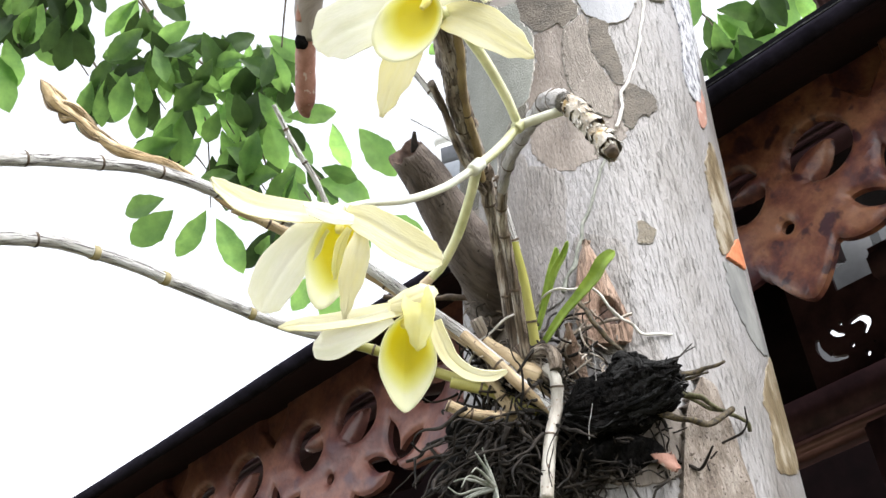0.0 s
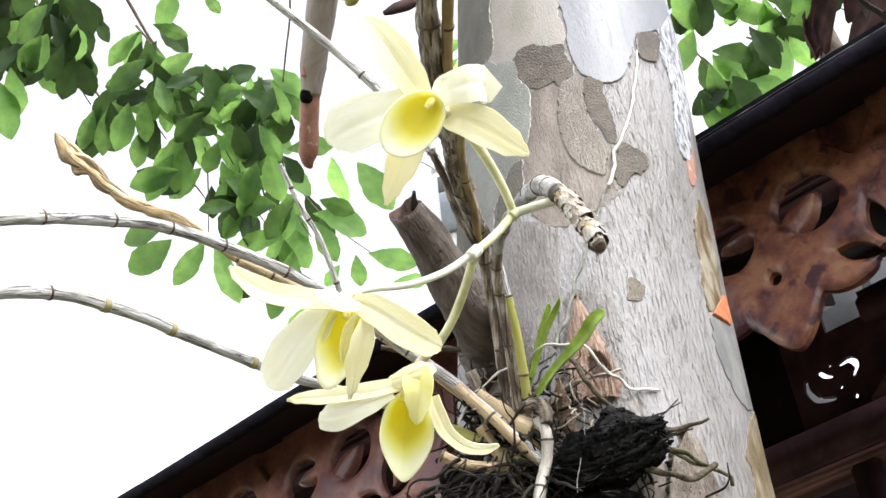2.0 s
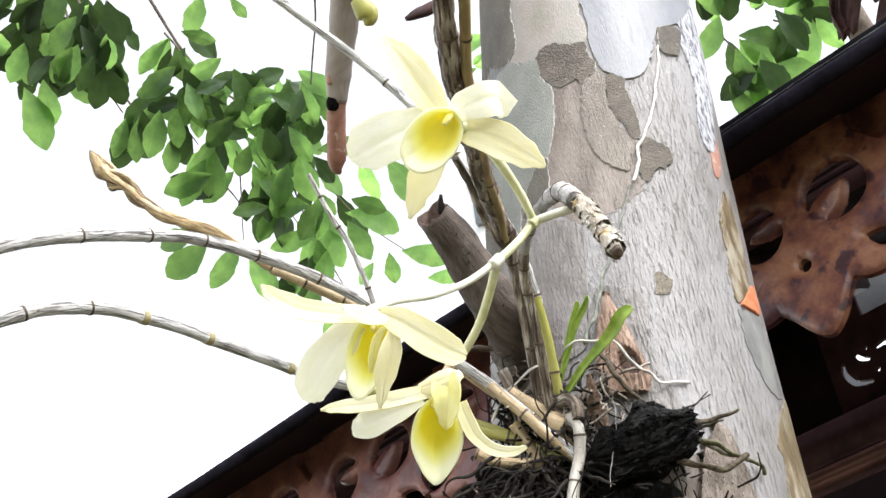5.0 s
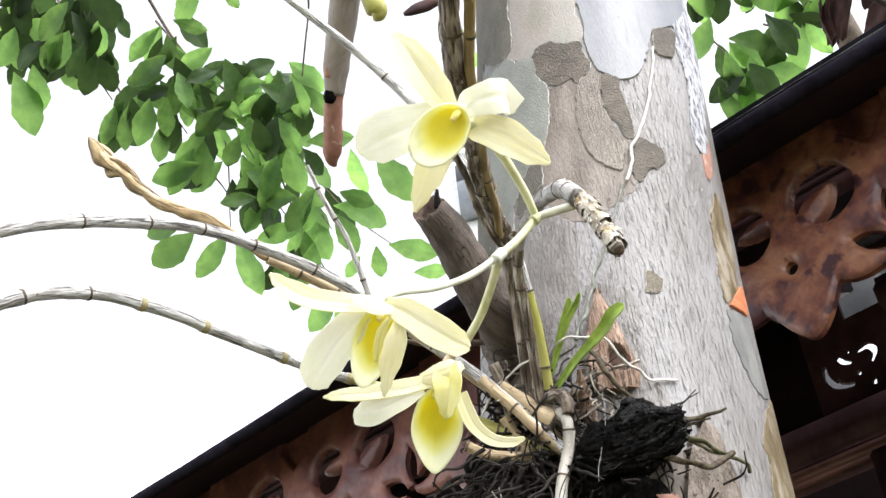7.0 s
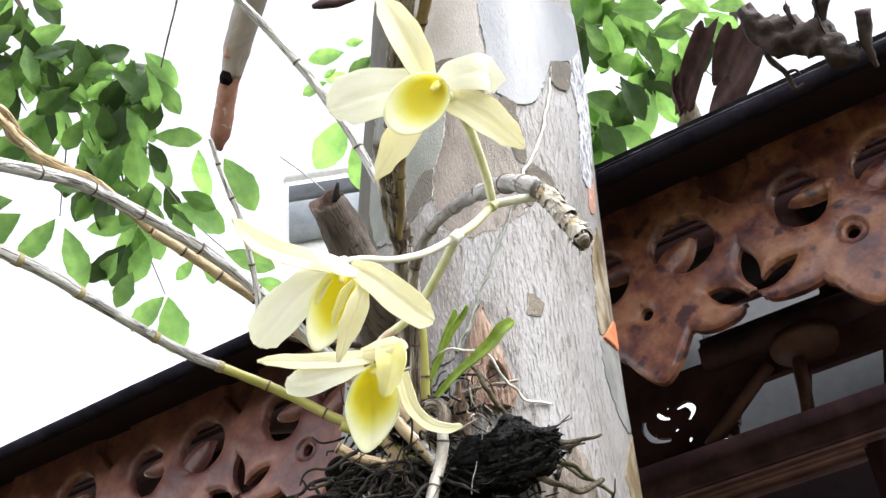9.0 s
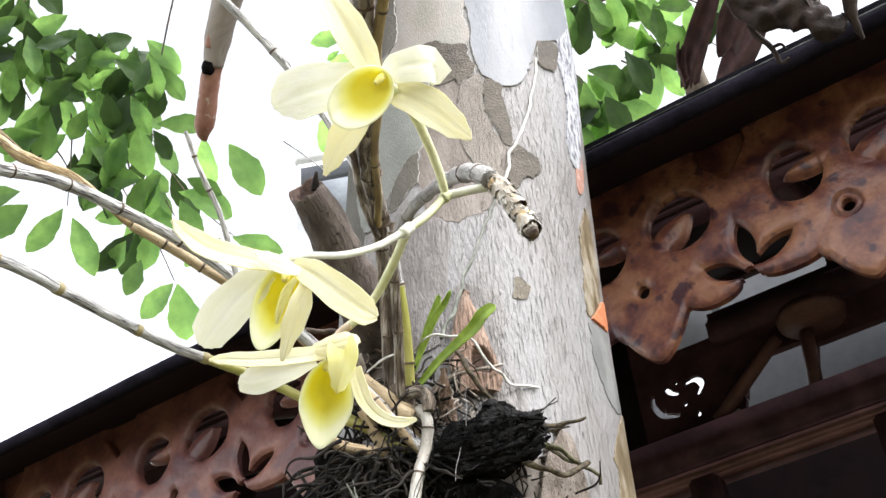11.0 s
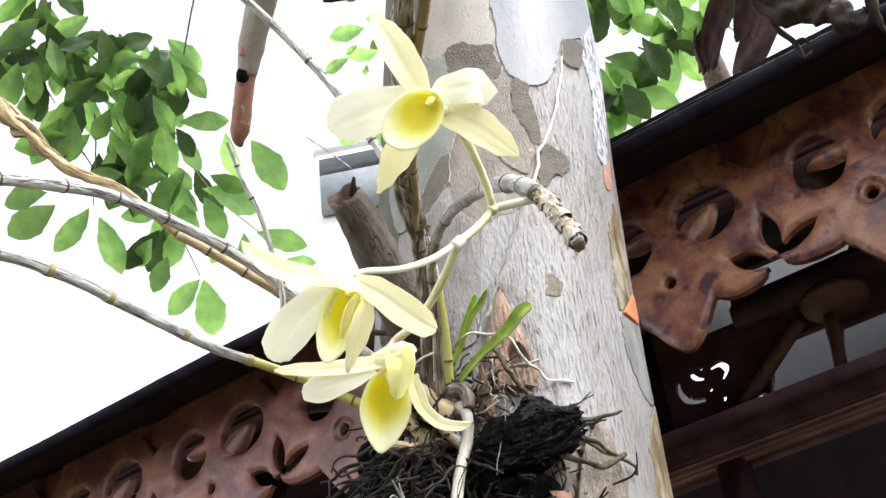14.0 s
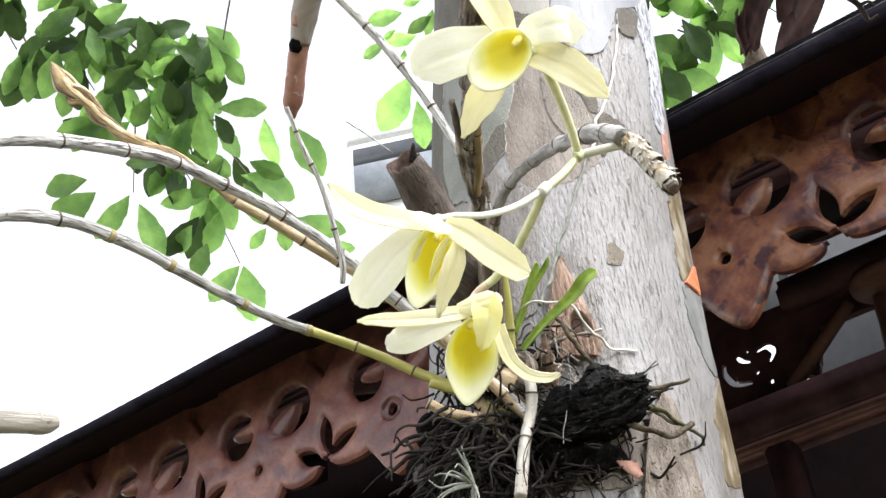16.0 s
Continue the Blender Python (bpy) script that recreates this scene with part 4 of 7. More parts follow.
bark_plate([(45.5, 2.234), (51.9, 2.235), (60.1, 2.238), (59.6, 2.211), (62.1, 2.189), (66.8, 2.163), (58.0, 2.151), (51.4, 2.159), (47.4, 2.18), (44.7, 2.202)], M_BARK_GREY, 0.0012, seed=15, rim=False)
bark_plate([(57.6, 2.136), (73.0, 2.164), (72.9, 2.123), (73.1, 2.072), (65.8, 2.049), (49.1, 2.036), (49.4, 2.062), (51.1, 2.085), (49.7, 2.1)], M_FLAKE, 0.0009, "bark_flake", seed=16, rim=False, label="tan papery bark flake")
bark_plate([(9.4, 2.259), (11.8, 2.261), (14.9, 2.254), (16.1, 2.249), (14.5, 2.238), (11.6, 2.235), (8.4, 2.237), (9.3, 2.248)], M_BARK_KNOT, 0.0014, wobble=0.001, seed=10)
bark_plate([(-12.5, 2.255), (-4.8, 2.249), (2.6, 2.238), (5.0, 2.213), (2.6, 2.188), (3.2, 2.165), (5.8, 2.15), (10.3, 2.13), (9.9, 2.098), (1.4, 2.087), (-3.5, 2.121), (-9.0, 2.139), (-14.4, 2.17), (-17.7, 2.22)], M_BARK_MID, 0.0017, seed=31, rim=False)
bark_plate([(-38.7, 2.346), (-27.6, 2.348), (-15.6, 2.324), (-16.1, 2.276), (-17.4, 2.232), (-19.0, 2.196), (-29.5, 2.192), (-37.9, 2.238), (-39.5, 2.298)], M_BARK_MID, 0.0015, seed=32, rim=False)
bark_plate([(-18.3, 2.084), (1.2, 2.082), (11.2, 2.082), (14.3, 2.061), (10.6, 2.026), (-1.2, 2.017), (-15.6, 2.032)], M_BARK_TAN, 0.0016, seed=22, rim=False)
bark_plate([(-90.4, 2.808), (-63.4, 2.74), (-67.2, 2.631), (-66.4, 2.548), (-67.5, 2.495), (-65.6, 2.459), (-59.4, 2.42), (-58.6, 2.374), (-56.9, 2.346), (-78.8, 2.38), (-85.5, 2.461), (-91.0, 2.556), (-90.9, 2.666)], M_BARK_OLIVE, 0.0014, seed=23)
# a pale plate, given slate grey to carry its shade
bark_plate([(-64.6, 2.644), (-48.7, 2.611), (-41.3, 2.501), (-43.2, 2.424), (-45.0, 2.351), (-51.5, 2.356), (-58.1, 2.363), (-58.2, 2.373), (-58.8, 2.419), (-64.5, 2.457), (-65.7, 2.491), (-65.2, 2.545)], M_BARK_GREY, 0.0018, seed=24)
bark_plate([(-56.9, 2.358), (-45.1, 2.348), (-38.0, 2.357), (-32.7, 2.372), (-29.2, 2.347), (-33.7, 2.317), (-36.9, 2.287), (-48.5, 2.295), (-57.1, 2.322)], M_BARK_MID, 0.0018, seed=25, rim=False)
# broken branch, hanging dead branch, out-of-sight limb
stump_path = [(0.0259, 0.7707, 2.271), (0.0401, 0.7955, 2.2584), (0.0549, 0.827, 2.2402), (0.0763, 0.8681, 2.2136), (0.0824, 0.9383, 2.2348), (0.0934, 0.9317, 2.1918)]


def broken_end(points, r0, r1, segs=30, rough=0.1):
    """A bough with a hollow, jagged broken end at its first point."""
    bm = tube(points, lambda s: r0 + (r1 - r0) * s, segs=segs, steps=10, rough=rough)
    bm.verts.ensure_lookup_table()
    tip, down = Vector(points[0]), (Vector(points[1]) - Vector(points[0])).normalized()
    cap = [v for v in bm.verts if (v.co - tip).length < 1e-6]
    bmesh.ops.delete(bm, geom=cap, context="VERTS")
    bm.verts.ensure_lookup_table()
    rim = bm.verts[:segs]
    for k, v in enumerate(rim):
        v.co -= down * (0.002 + 0.007 * noise.noise(Vector((k * 0.28, 0, 2.0))) + 0.003 * noise.noise(Vector((k * 0.9, 3, 0))))
    inner = [bm.verts.new(tip + (v.co - tip) * 0.88 + down * 0.0005) for v in rim]
    low = [bm.verts.new(tip + (v.co - tip - down * (v.co - tip).dot(down)) * 0.62 + down * (0.016 + 0.004 * noise.noise(v.co * 300))) for v in rim]
    for a, b in ((rim, inner), (inner, low)):
        for k in range(segs):
            f = bm.faces.new((a[k], b[k], b[(k + 1) % segs], a[(k + 1) % segs]))
            f.material_index = 1
    bm.faces.new(low[::-1]).material_index = 1
    bmesh.ops.recalc_face_normals(bm, faces=bm.faces[:])
    return bm


bm = broken_end(stump_path, 0.0150, 0.028)
stump = part("broken_branch", bm, [M_STUMP, M_TORN], tree, "broken grey-brown branch stub with a hollow splintered end")
bm = tube([(0.033, 0.77, 2.2713), (0.0328, 0.7637, 2.2759), (0.034, 0.7573, 2.2802)], (0.0045, 0.0012), segs=7, steps=3, rough=0.3)
part("splinter", bm, M_ROOT, stump)
hang = [(-0.0589, 0.8465, 2.4961), (-0.0515, 0.8194, 2.5156), (-0.0400, 0.7848, 2.5339), (-0.0235, 0.7276, 2.5560), (0.0177, 0.5695, 2.5920)]
bm = tube(hang, lambda s: 0.0100 + 0.0024 * min(1, s * 5) + 0.004 * s, segs=18, steps=10, rough=0.05)
branch = part("dead_branch", bm, M_DEADWOOD, tree, "hanging dead branch, bark partly peeled to red wood")
bm = tube([(-0.0696, 0.9107, 2.4569), (-0.0714, 0.9030, 2.4609), (-0.0687, 0.8906, 2.4686), (-0.0652, 0.8735, 2.4797), (-0.0618, 0.8564, 2.4903), (-0.0575, 0.8426, 2.5000)], lambda s: 0.0015 + 0.0082 * min(1, s * 3.2) ** 0.8, segs=16, steps=8, rough=0.08)
part("peeled_wood", bm, M_REDWOOD, branch, "peeled red wood tip")
bm = tube([Vector(q) + Vector((0, -0.0058, -0.003)) for q in [(-0.0645, 0.8548, 2.4904), (-0.0631, 0.8498, 2.4940), (-0.0616, 0.8448, 2.4977)]], lambda s: 0.0068 * math.sin(math.pi * (0.12 + 0.76 * s)) ** 0.3, segs=14, steps=6, rough=0.2)
part("knot_hole", bm, M_COIR, branch)
bm = tube([Vector(q) + Vector((-0.004, -0.0085, 0)) for q in [(-0.0572, 0.8365, 2.5018), (-0.0542, 0.8253, 2.5099), (-0.0502, 0.8161, 2.5161)]], (0.0050, 0.0040), segs=12, steps=5, rough=0.2)
part("peeled_patch", bm, M_REDWOOD, branch)
bm = tube([hang[-1], (0.07, 0.90, 2.98), (0.19, 0.97, 3.05)], (0.016, 0.03), segs=14, steps=6, rough=0.1)
part("limb", bm, M_STUMP, tree)
bm = tube([(0.24, 0.96, 3.05), (0.42, 0.86, 2.98), (0.60, 0.82, 2.86), (0.72, 0.80, 2.80)], (0.03, 0.012), segs=14, steps=6, rough=0.1)
part("limb", bm, M_STUMP, tree)

# dry, gnarled clump hanging by the eave
clump = thing("dead_plant_clump", "dry brown clump of dead roots hanging from a limb", "dead plant")
for pts, r in (([(0.492, 0.7077, 2.4774), (0.4929, 0.7384, 2.465), (0.4785, 0.7596, 2.4694), (0.4591, 0.7628, 2.4778), (0.4481, 0.7595, 2.4868)], (0.006, 0.002)),
               ([(0.4925, 0.7306, 2.4721), (0.5069, 0.7496, 2.4611), (0.528, 0.751, 2.4459), (0.5326, 0.7398, 2.4531)], (0.008, 0.003)),
               ([(0.4515, 0.7587, 2.4857), (0.4571, 0.7753, 2.4675), (0.4745, 0.7825, 2.4505), (0.4819, 0.7898, 2.4389), (0.49, 0.7844, 2.4392)], (0.0035, 0.0018)),
               ([(0.4744, 0.7818, 2.4513), (0.4816, 0.7774, 2.4511), (0.4865, 0.7791, 2.4464)], (0.002, 0.001)),
               ([(0.5022, 0.7357, 2.4616), (0.5165, 0.747, 2.4498), (0.5292, 0.746, 2.4498)], (0.006, 0.002)),
               ([(0.5286, 0.7121, 2.4652), (0.5367, 0.7368, 2.4455), (0.5487, 0.7522, 2.4306)], (0.008, 0.002))):
    part("dry_root", tube(pts, r, segs=8, steps=8, rough=0.4, seed=r[0] * 900), M_DRYLEAF, clump)
part("root_mass", tube([(0.4311, 0.7494, 2.5046), (0.4471, 0.755, 2.4841), (0.4695, 0.7496, 2.469), (0.4933, 0.7454, 2.4585), (0.5176, 0.7483, 2.4433), (0.5306, 0.7426, 2.4444)], lambda s: 0.004 + 0.0125 * math.sin(math.pi * (0.1 + 0.85 * s)), segs=20, steps=12, rough=0.75, seed=3.0), M_DRYLEAF, clump)
for c, w in (([(0.4831, 0.7142, 2.4773), (0.4954, 0.7321, 2.4617), (0.5128, 0.7439, 2.4505), (0.529, 0.7462, 2.4421)], 0.016), ([(0.4598, 0.7244, 2.4821), (0.4721, 0.7406, 2.4682), (0.4792, 0.7502, 2.4628), (0.4669, 0.7591, 2.4693)], 0.012)):
    path = curve(c, 6)
    grid = []
    for i, q in enumerate(path):
        s = i / (len(path) - 1)
        wd = w * math.sin(math.pi * (0.15 + 0.83 * s)) ** 0.6
        grid.append([q + Vector((0.3, -0.2 + 0.4 * math.sin(j * 2.1), 0.8)) * (wd * (j / 6 - 0.5)) + Vector((0, -1, 0.2)) * (0.5 * wd * abs(j / 6 - 0.5) + 0.003 * noise.noise(q * 200 + Vector((j, 0, 0)))) for j in range(7)])
    part("curled_leaf", sheet(grid, 0.0012), M_DRYLEAF, clump)
bm = tube([(0.68, 0.81, 2.80), (0.64, 0.825, 2.72), (0.492, 0.7077, 2.4774)], (0.008, 0.006), segs=8, steps=5, rough=0.2)
part("dry_stem", bm, M_DRYLEAF, clump)

# ---- the orchid ----
orchid = thing("orchid", "pale yellow dendrobium orchid with long bare canes growing on the trunk", "orchid")


def cane(points, r, mat, nodes=(), node_mat=None, label="", rough=0.06, segs=12, name="cane", plain=()):
    """A jointed stem: each joint swells a little and bears a ring."""
    def radius(s):
        k = r(s) if callable(r) else r[0] + (r[1] - r[0]) * s
        for q in nodes:
            k *= 1 + 0.10 * math.exp(-((s - q) / 0.012) ** 2)
        return k
    nodes = tuple(nodes) + tuple(plain)
    ob = part(name, tube(points, radius, segs=segs, steps=14, rough=rough, seed=rng.random() * 50), mat, orchid, label)
    path = curve(points, 14)
    for q in nodes:
        i = min(max(int(q * (len(path) - 1)), 1), len(path) - 2)
        a = (path[i + 1] - path[i - 1]).normalized()
        k = radius(q)
        gold = node_mat is M_NODE_GOLD and q not in plain
        wide = 0.0026 if gold else 0.0009
        ring = [path[i] + a * (f * wide) for f in (-1, -0.4, 0.4, 1)]
        part("node", tube(ring, k * 1.05, segs=segs, steps=2, rough=0.08), node_mat if gold else M_NODE, ob)
    return ob


cane([(0.1118, 0.8648, 2.0829), (0.0918, 0.8616, 2.1049), (0.0771, 0.8585, 2.1238), (0.0489, 0.8522, 2.1546), (0.0129, 0.8408, 2.185), (-0.0211, 0.8233, 2.2113), (-0.0681, 0.7943, 2.235), (-0.118, 0.7484, 2.2382), (-0.1526, 0.6956, 2.2205), (-0.1837, 0.6546, 2.1973), (-0.2163, 0.6116, 2.1684), (-0.2454, 0.5784, 2.1387), (-0.277, 0.5534, 2.1028)], (0.0042, 0.0050), M_CANE, (0.06, 0.15, 0.33, 0.44, 0.515, 0.585, 0.66, 0.735, 0.82), label="long silver-grey arching cane")
cane([(0.1111, 0.8675, 2.0823), (0.0913, 0.8601, 2.1014), (0.0766, 0.8559, 2.1202), (0.0508, 0.8504, 2.1495)], (0.0043, 0.0044), M_CANE_TAN, (0.3, 0.7), label="straw-coloured lower cane")
cane([(0.1153, 0.8741, 2.0969), (0.0847, 0.8696, 2.1231), (0.0448, 0.863, 2.1604), (0.0131, 0.8539, 2.1906), (-0.0215, 0.8408, 2.216), (-0.0561, 0.825, 2.2334), (-0.0875, 0.8042, 2.2448), (-0.1134, 0.7842, 2.2505)], (0.0046, 0.0046), M_CANE_TAN, (0.5, 0.62, 0.74, 0.87), label="straw-coloured cane")
part("dead_shoot", tube([(-0.1134, 0.7842, 2.2505), (-0.1352, 0.7717, 2.2654), (-0.1621, 0.7624, 2.2833), (-0.1899, 0.7605, 2.2972), (-0.2133, 0.7566, 2.3148), (-0.23, 0.7517, 2.3332), (-0.2442, 0.7477, 2.3463), (-0.2534, 0.7423, 2.3577), (-0.2599, 0.735, 2.3687)], lambda s: 0.0038 + 0.0042 * math.exp(-((s - 0.82) / 0.12) ** 2) - 0.004 * max(0, s - 0.93) / 0.07, segs=12, steps=12, rough=0.45), M_SHOOT, orchid, "twisted straw-coloured dead shoot")
base = curve([(-0.1176, 0.78, 2.2551), (-0.1352, 0.7717, 2.2654), (-0.1621, 0.7624, 2.2833), (-0.1899, 0.7605, 2.2972), (-0.2133, 0.7566, 2.3148), (-0.23, 0.7517, 2.3332), (-0.2442, 0.7477, 2.3463), (-0.2567, 0.7396, 2.3638)], 14)
for k in range(3):
    wind = []
    for i, q in enumerate(base):
        w, swell = i * 0.13 + k * 2.1, 0.0030 + 0.0034 * math.exp(-((i / len(base) - 0.8) / 0.16) ** 2)
        wind.append(q + Vector((math.cos(w), -0.6 * math.sin(w), math.sin(w))) * swell)
    part("dry_strand", tube(wind, lambda s: 0.0021 + 0.0012 * math.exp(-((s - 0.8) / 0.15) ** 2) - 0.0022 * max(0, s - 0.94) / 0.06, segs=9, steps=1, rough=0.35, seed=k * 7.0), M_SHOOT, orchid)
cane([(-0.0589, 0.8753, 2.1799), (-0.0871, 0.8592, 2.1835), (-0.1152, 0.8359, 2.1871), (-0.1384, 0.8043, 2.1842), (-0.1574, 0.771, 2.1778), (-0.1761, 0.744, 2.1753), (-0.1931, 0.717, 2.1687), (-0.2122, 0.6954, 2.165), (-0.2301, 0.6766, 2.1569), (-0.2523, 0.654, 2.1421), (-0.2851, 0.6333, 2.1175)], (0.0042, 0.0050), M_CANE, (0.005, 0.19, 0.415, 0.61), M_NODE_GOLD, "long silver-grey arching cane with golden joints", plain=(0.77, 0.92))
cane([(0.1008, 0.8795, 2.0904), (0.0747, 0.8835, 2.1101), (0.0525, 0.8875, 2.1273), (0.0295, 0.8893, 2.1409), (0.0015, 0.8879, 2.157), (-0.0245, 0.8834, 2.1684), (-0.041, 0.8796, 2.174), (-0.0598, 0.875, 2.1803)], (0.0042, 0.0040), M_CANE_GREEN, (0.45, 0.70), label="olive-green cane")
cane([(0.096, 0.8706, 2.1393), (0.0976, 0.843, 2.1838), (0.0963, 0.8091, 2.2245), (0.0871, 0.7831, 2.252), (0.0726, 0.7667, 2.2744), (0.0544, 0.752, 2.3087), (0.0315, 0.7363, 2.3422), (0.0091, 0.7232, 2.3706), (-0.0206, 0.7061, 2.4009), (-0.0527, 0.689, 2.4285), (-0.1045, 0.6535, 2.4664)], (0.0034, 0.0038), M_CANE, (0.28, 0.40, 0.52, 0.62, 0.73), label="weathered grey cane with olive streaks")
cane([(-0.0303, 0.8099, 2.1812), (-0.0291, 0.7984, 2.1927), (-0.0338, 0.7819, 2.2122), (-0.0427, 0.7529, 2.2364), (-0.0514, 0.7364, 2.2497), (-0.0576, 0.7236, 2.2597), (-0.0622, 0.7137, 2.2691), (-0.0659, 0.705, 2.2769)], (0.0026, 0.0017), M_CANE, (0.3, 0.55, 0.78), label="thin dry twig-like shoot", rough=0.2, name="dry_shoot")
old = cane([(0.0909, 0.8834, 2.1571), (0.0885, 0.8369, 2.2007), (0.0845, 0.7849, 2.2269), (0.0795, 0.7457, 2.2284), (0.0706, 0.6905, 2.2178), (0.0664, 0.6376, 2.2044), (0.063, 0.5794, 2.1895), (0.0573, 0.5295, 2.1804), (0.0569, 0.4868, 2.1783), (0.0587, 0.4365, 2.1861)], lambda s: 0.0052 + 0.0018 * math.exp(-((s - 0.45) / 0.16) ** 2) + 0.0010 * s, M_CANE_OLD, (0.22, 0.33, 0.46, 0.53, 0.66, 0.78, 0.88), label="thick old brown cane in torn sheaths", rough=0.22)
for k, (a, b) in enumerate(((0.30, 0.46), (0.44, 0.56), (0.52, 0.66), (0.62, 0.78), (0.74, 0.90))):
    path = curve([(0.0909, 0.8834, 2.1571), (0.0885, 0.8369, 2.2007), (0.0845, 0.7849, 2.2269), (0.0795, 0.7457, 2.2284), (0.0706, 0.6905, 2.2178), (0.0664, 0.6376, 2.2044), (0.063, 0.5794, 2.1895), (0.0573, 0.5295, 2.1804), (0.0569, 0.4868, 2.1783), (0.0587, 0.4365, 2.1861)], 14)
    run = path[int(a * (len(path) - 1)):int(b * (len(path) - 1)) + 1]
    bm = tube(run, lambda s, k=k: 0.0062 + 0.0014 * (1 - s) + 0.0006 * (k % 2), segs=20, steps=1, rough=0.35, seed=k * 5.3 + 1)
    bm.verts.ensure_lookup_table()
    for v in bm.verts[:20]:
        v.co += (run[0] - run[1]).normalized() * (0.004 * noise.noise(v.co * 300))
    bmesh.ops.delete(bm, geom=bm.verts[-2:], context="VERTS")
    part("sheath", bm, M_CANE_OLD, old, "torn papery sheath")
    side = Vector((rng.uniform(-1, 1), -0.6, 0)).normalized() * 0.0072
    part("sheath_strip", tube([q + side * (1 + 0.3 * math.sin(i * 0.5 + k)) for i, q in enumerate(run)], (0.0009, 0.0005), segs=6, steps=1, rough=0.4), M_CANE_WHITE, old)
cane([(0.0797, 0.7564, 2.2227), (0.0771, 0.7104, 2.2168), (0.071, 0.6515, 2.2028), (0.0699, 0.5823, 2.186), (0.0657, 0.5267, 2.176), (0.0682, 0.4844, 2.1735), (0.0715, 0.4344, 2.1808)], (0.0030, 0.0036), M_CANE_GOLD, (0.3, 0.55, 0.8), label="thin golden dry cane", rough=0.15)
cane([(0.0508, 0.6202, 2.1938), (0.0571, 0.6566, 2.2042), (0.0627, 0.6963, 2.2102), (0.0706, 0.7359, 2.2163), (0.0805, 0.7738, 2.2247)], (0.0026, 0.0028), M_CANE_OLD, rough=0.3)
cane([(0.0896, 0.8799, 2.1431), (0.09, 0.8583, 2.1694), (0.0899, 0.8337, 2.1982), (0.0896, 0.808, 2.226), (0.091, 0.7924, 2.2433), (0.093, 0.7859, 2.2498)], (0.0050, 0.0040), M_CANE_OLD, (0.28, 0.52, 0.8), label="grey-brown upright cane", rough=0.14)
cane([(0.1063, 0.8684, 2.1309), (0.1057, 0.862, 2.1422), (0.1049, 0.8484, 2.161), (0.1029, 0.8317, 2.1836), (0.0999, 0.8191, 2.2008), (0.0998, 0.8157, 2.2058)], (0.0041, 0.0038), M_CANE_LIME, (0.35,), label="yellow-green upright cane")
cane([(0.1001, 0.8208, 2.2019), (0.098, 0.811, 2.2125), (0.0954, 0.8014, 2.226), (0.0929, 0.7957, 2.2338)], (0.0043, 0.0036), M_CANE, (0.2,), rough=0.15)
cane([(0.0984, 0.8748, 2.1509), (0.097, 0.8577, 2.1791), (0.0936, 0.8421, 2.2034), (0.0925, 0.8257, 2.2269)], (0.0036, 0.003), M_CANE, (0.4,), rough=0.2)
# the cane that reaches towards the viewer and bears the flowers
cane([(0.0969, 0.8598, 2.1275), (0.0951, 0.823, 2.1597), (0.0922, 0.7902, 2.1823), (0.0903, 0.7649, 2.1923), (0.0921, 0.7375, 2.1951)], (0.0040, 0.0040), M_CANE_OLD, (0.3, 0.6, 0.85), rough=0.2)
cane([(0.0903, 0.7649, 2.1923), (0.0921, 0.7375, 2.1951), (0.0976, 0.6854, 2.179), (0.1029, 0.6144, 2.1371), (0.1042, 0.5399, 2.084), (0.1034, 0.4771, 2.0325), (0.1037, 0.441, 1.9961)], lambda s: 0.0034 + 0.0012 * s + 0.0006 * math.sin(s * 38) ** 4, M_CANE_GREY, (0.12, 0.30, 0.47, 0.62, 0.78, 0.9), label="jointed grey cane bearing the flower stalk", rough=0.16)
tip = curve([(0.1041, 0.4524, 2.0063), (0.1065, 0.4384, 1.9902), (0.1093, 0.4344, 1.9778), (0.1124, 0.4298, 1.9659), (0.1142, 0.4241, 1.9523)], 10)
stub = part("cane_tip", tube(tip, lambda s: 0.0038 + 0.0007 * math.sin(s * 19) ** 2 - 0.0006 * s, segs=16, steps=1, rough=0.35), M_SHEATH, orchid, "shaggy brown and white cane tip with a dark cut end")
for k in range(9):
    i = 1 + 4 * k
    run = tip[i:i + 7] if i + 7 <= len(tip) else tip[-7:]
    bm = tube(run, lambda s, k=k: 0.0040 + 0.0006 * s + 0.0002 * (k % 3) - 0.00004 * k, segs=18, steps=1, rough=0.40, seed=k * 3.7)
    bm.verts.ensure_lookup_table()
    for v in bm.verts[-20:-2]:
        v.co += (run[-1] - run[-2]).normalized() * (0.0014 * noise.noise(v.co * 420))
    bmesh.ops.delete(bm, geom=bm.verts[-2:], context="VERTS")
    part("sheath_scale", bm, M_SHEATH, stub)
bm = tube([tip[-3], tip[-1], tip[-1] + (tip[-1] - tip[-4]) * 0.45], (0.0036, 0.0024), segs=12, steps=3, rough=0.4)
part("cut_end", bm, M_NODE, stub)
bm = bmesh.new()
for k in range(70):
    i = rng.randrange(4, len(tip) - 1)
    way = (tip[i] - tip[i - 1]).normalized()
    out = Vector((rng.gauss(0, 1), rng.gauss(-0.4, 1), rng.gauss(0, 1)))
    out = (out - way * out.dot(way)).normalized()
    q = tip[i] + out * 0.0041
    tube([q, q + way * 0.002 + out * 0.0006, q + way * rng.uniform(0.003, 0.005) + out * rng.uniform(0.0008, 0.0022)], (0.0004, 0.0002), segs=4, steps=2, bm=bm)
tagged(part("fibre", bm, M_CANE_WHITE, stub, "frayed white fibres"), kind="stuff")
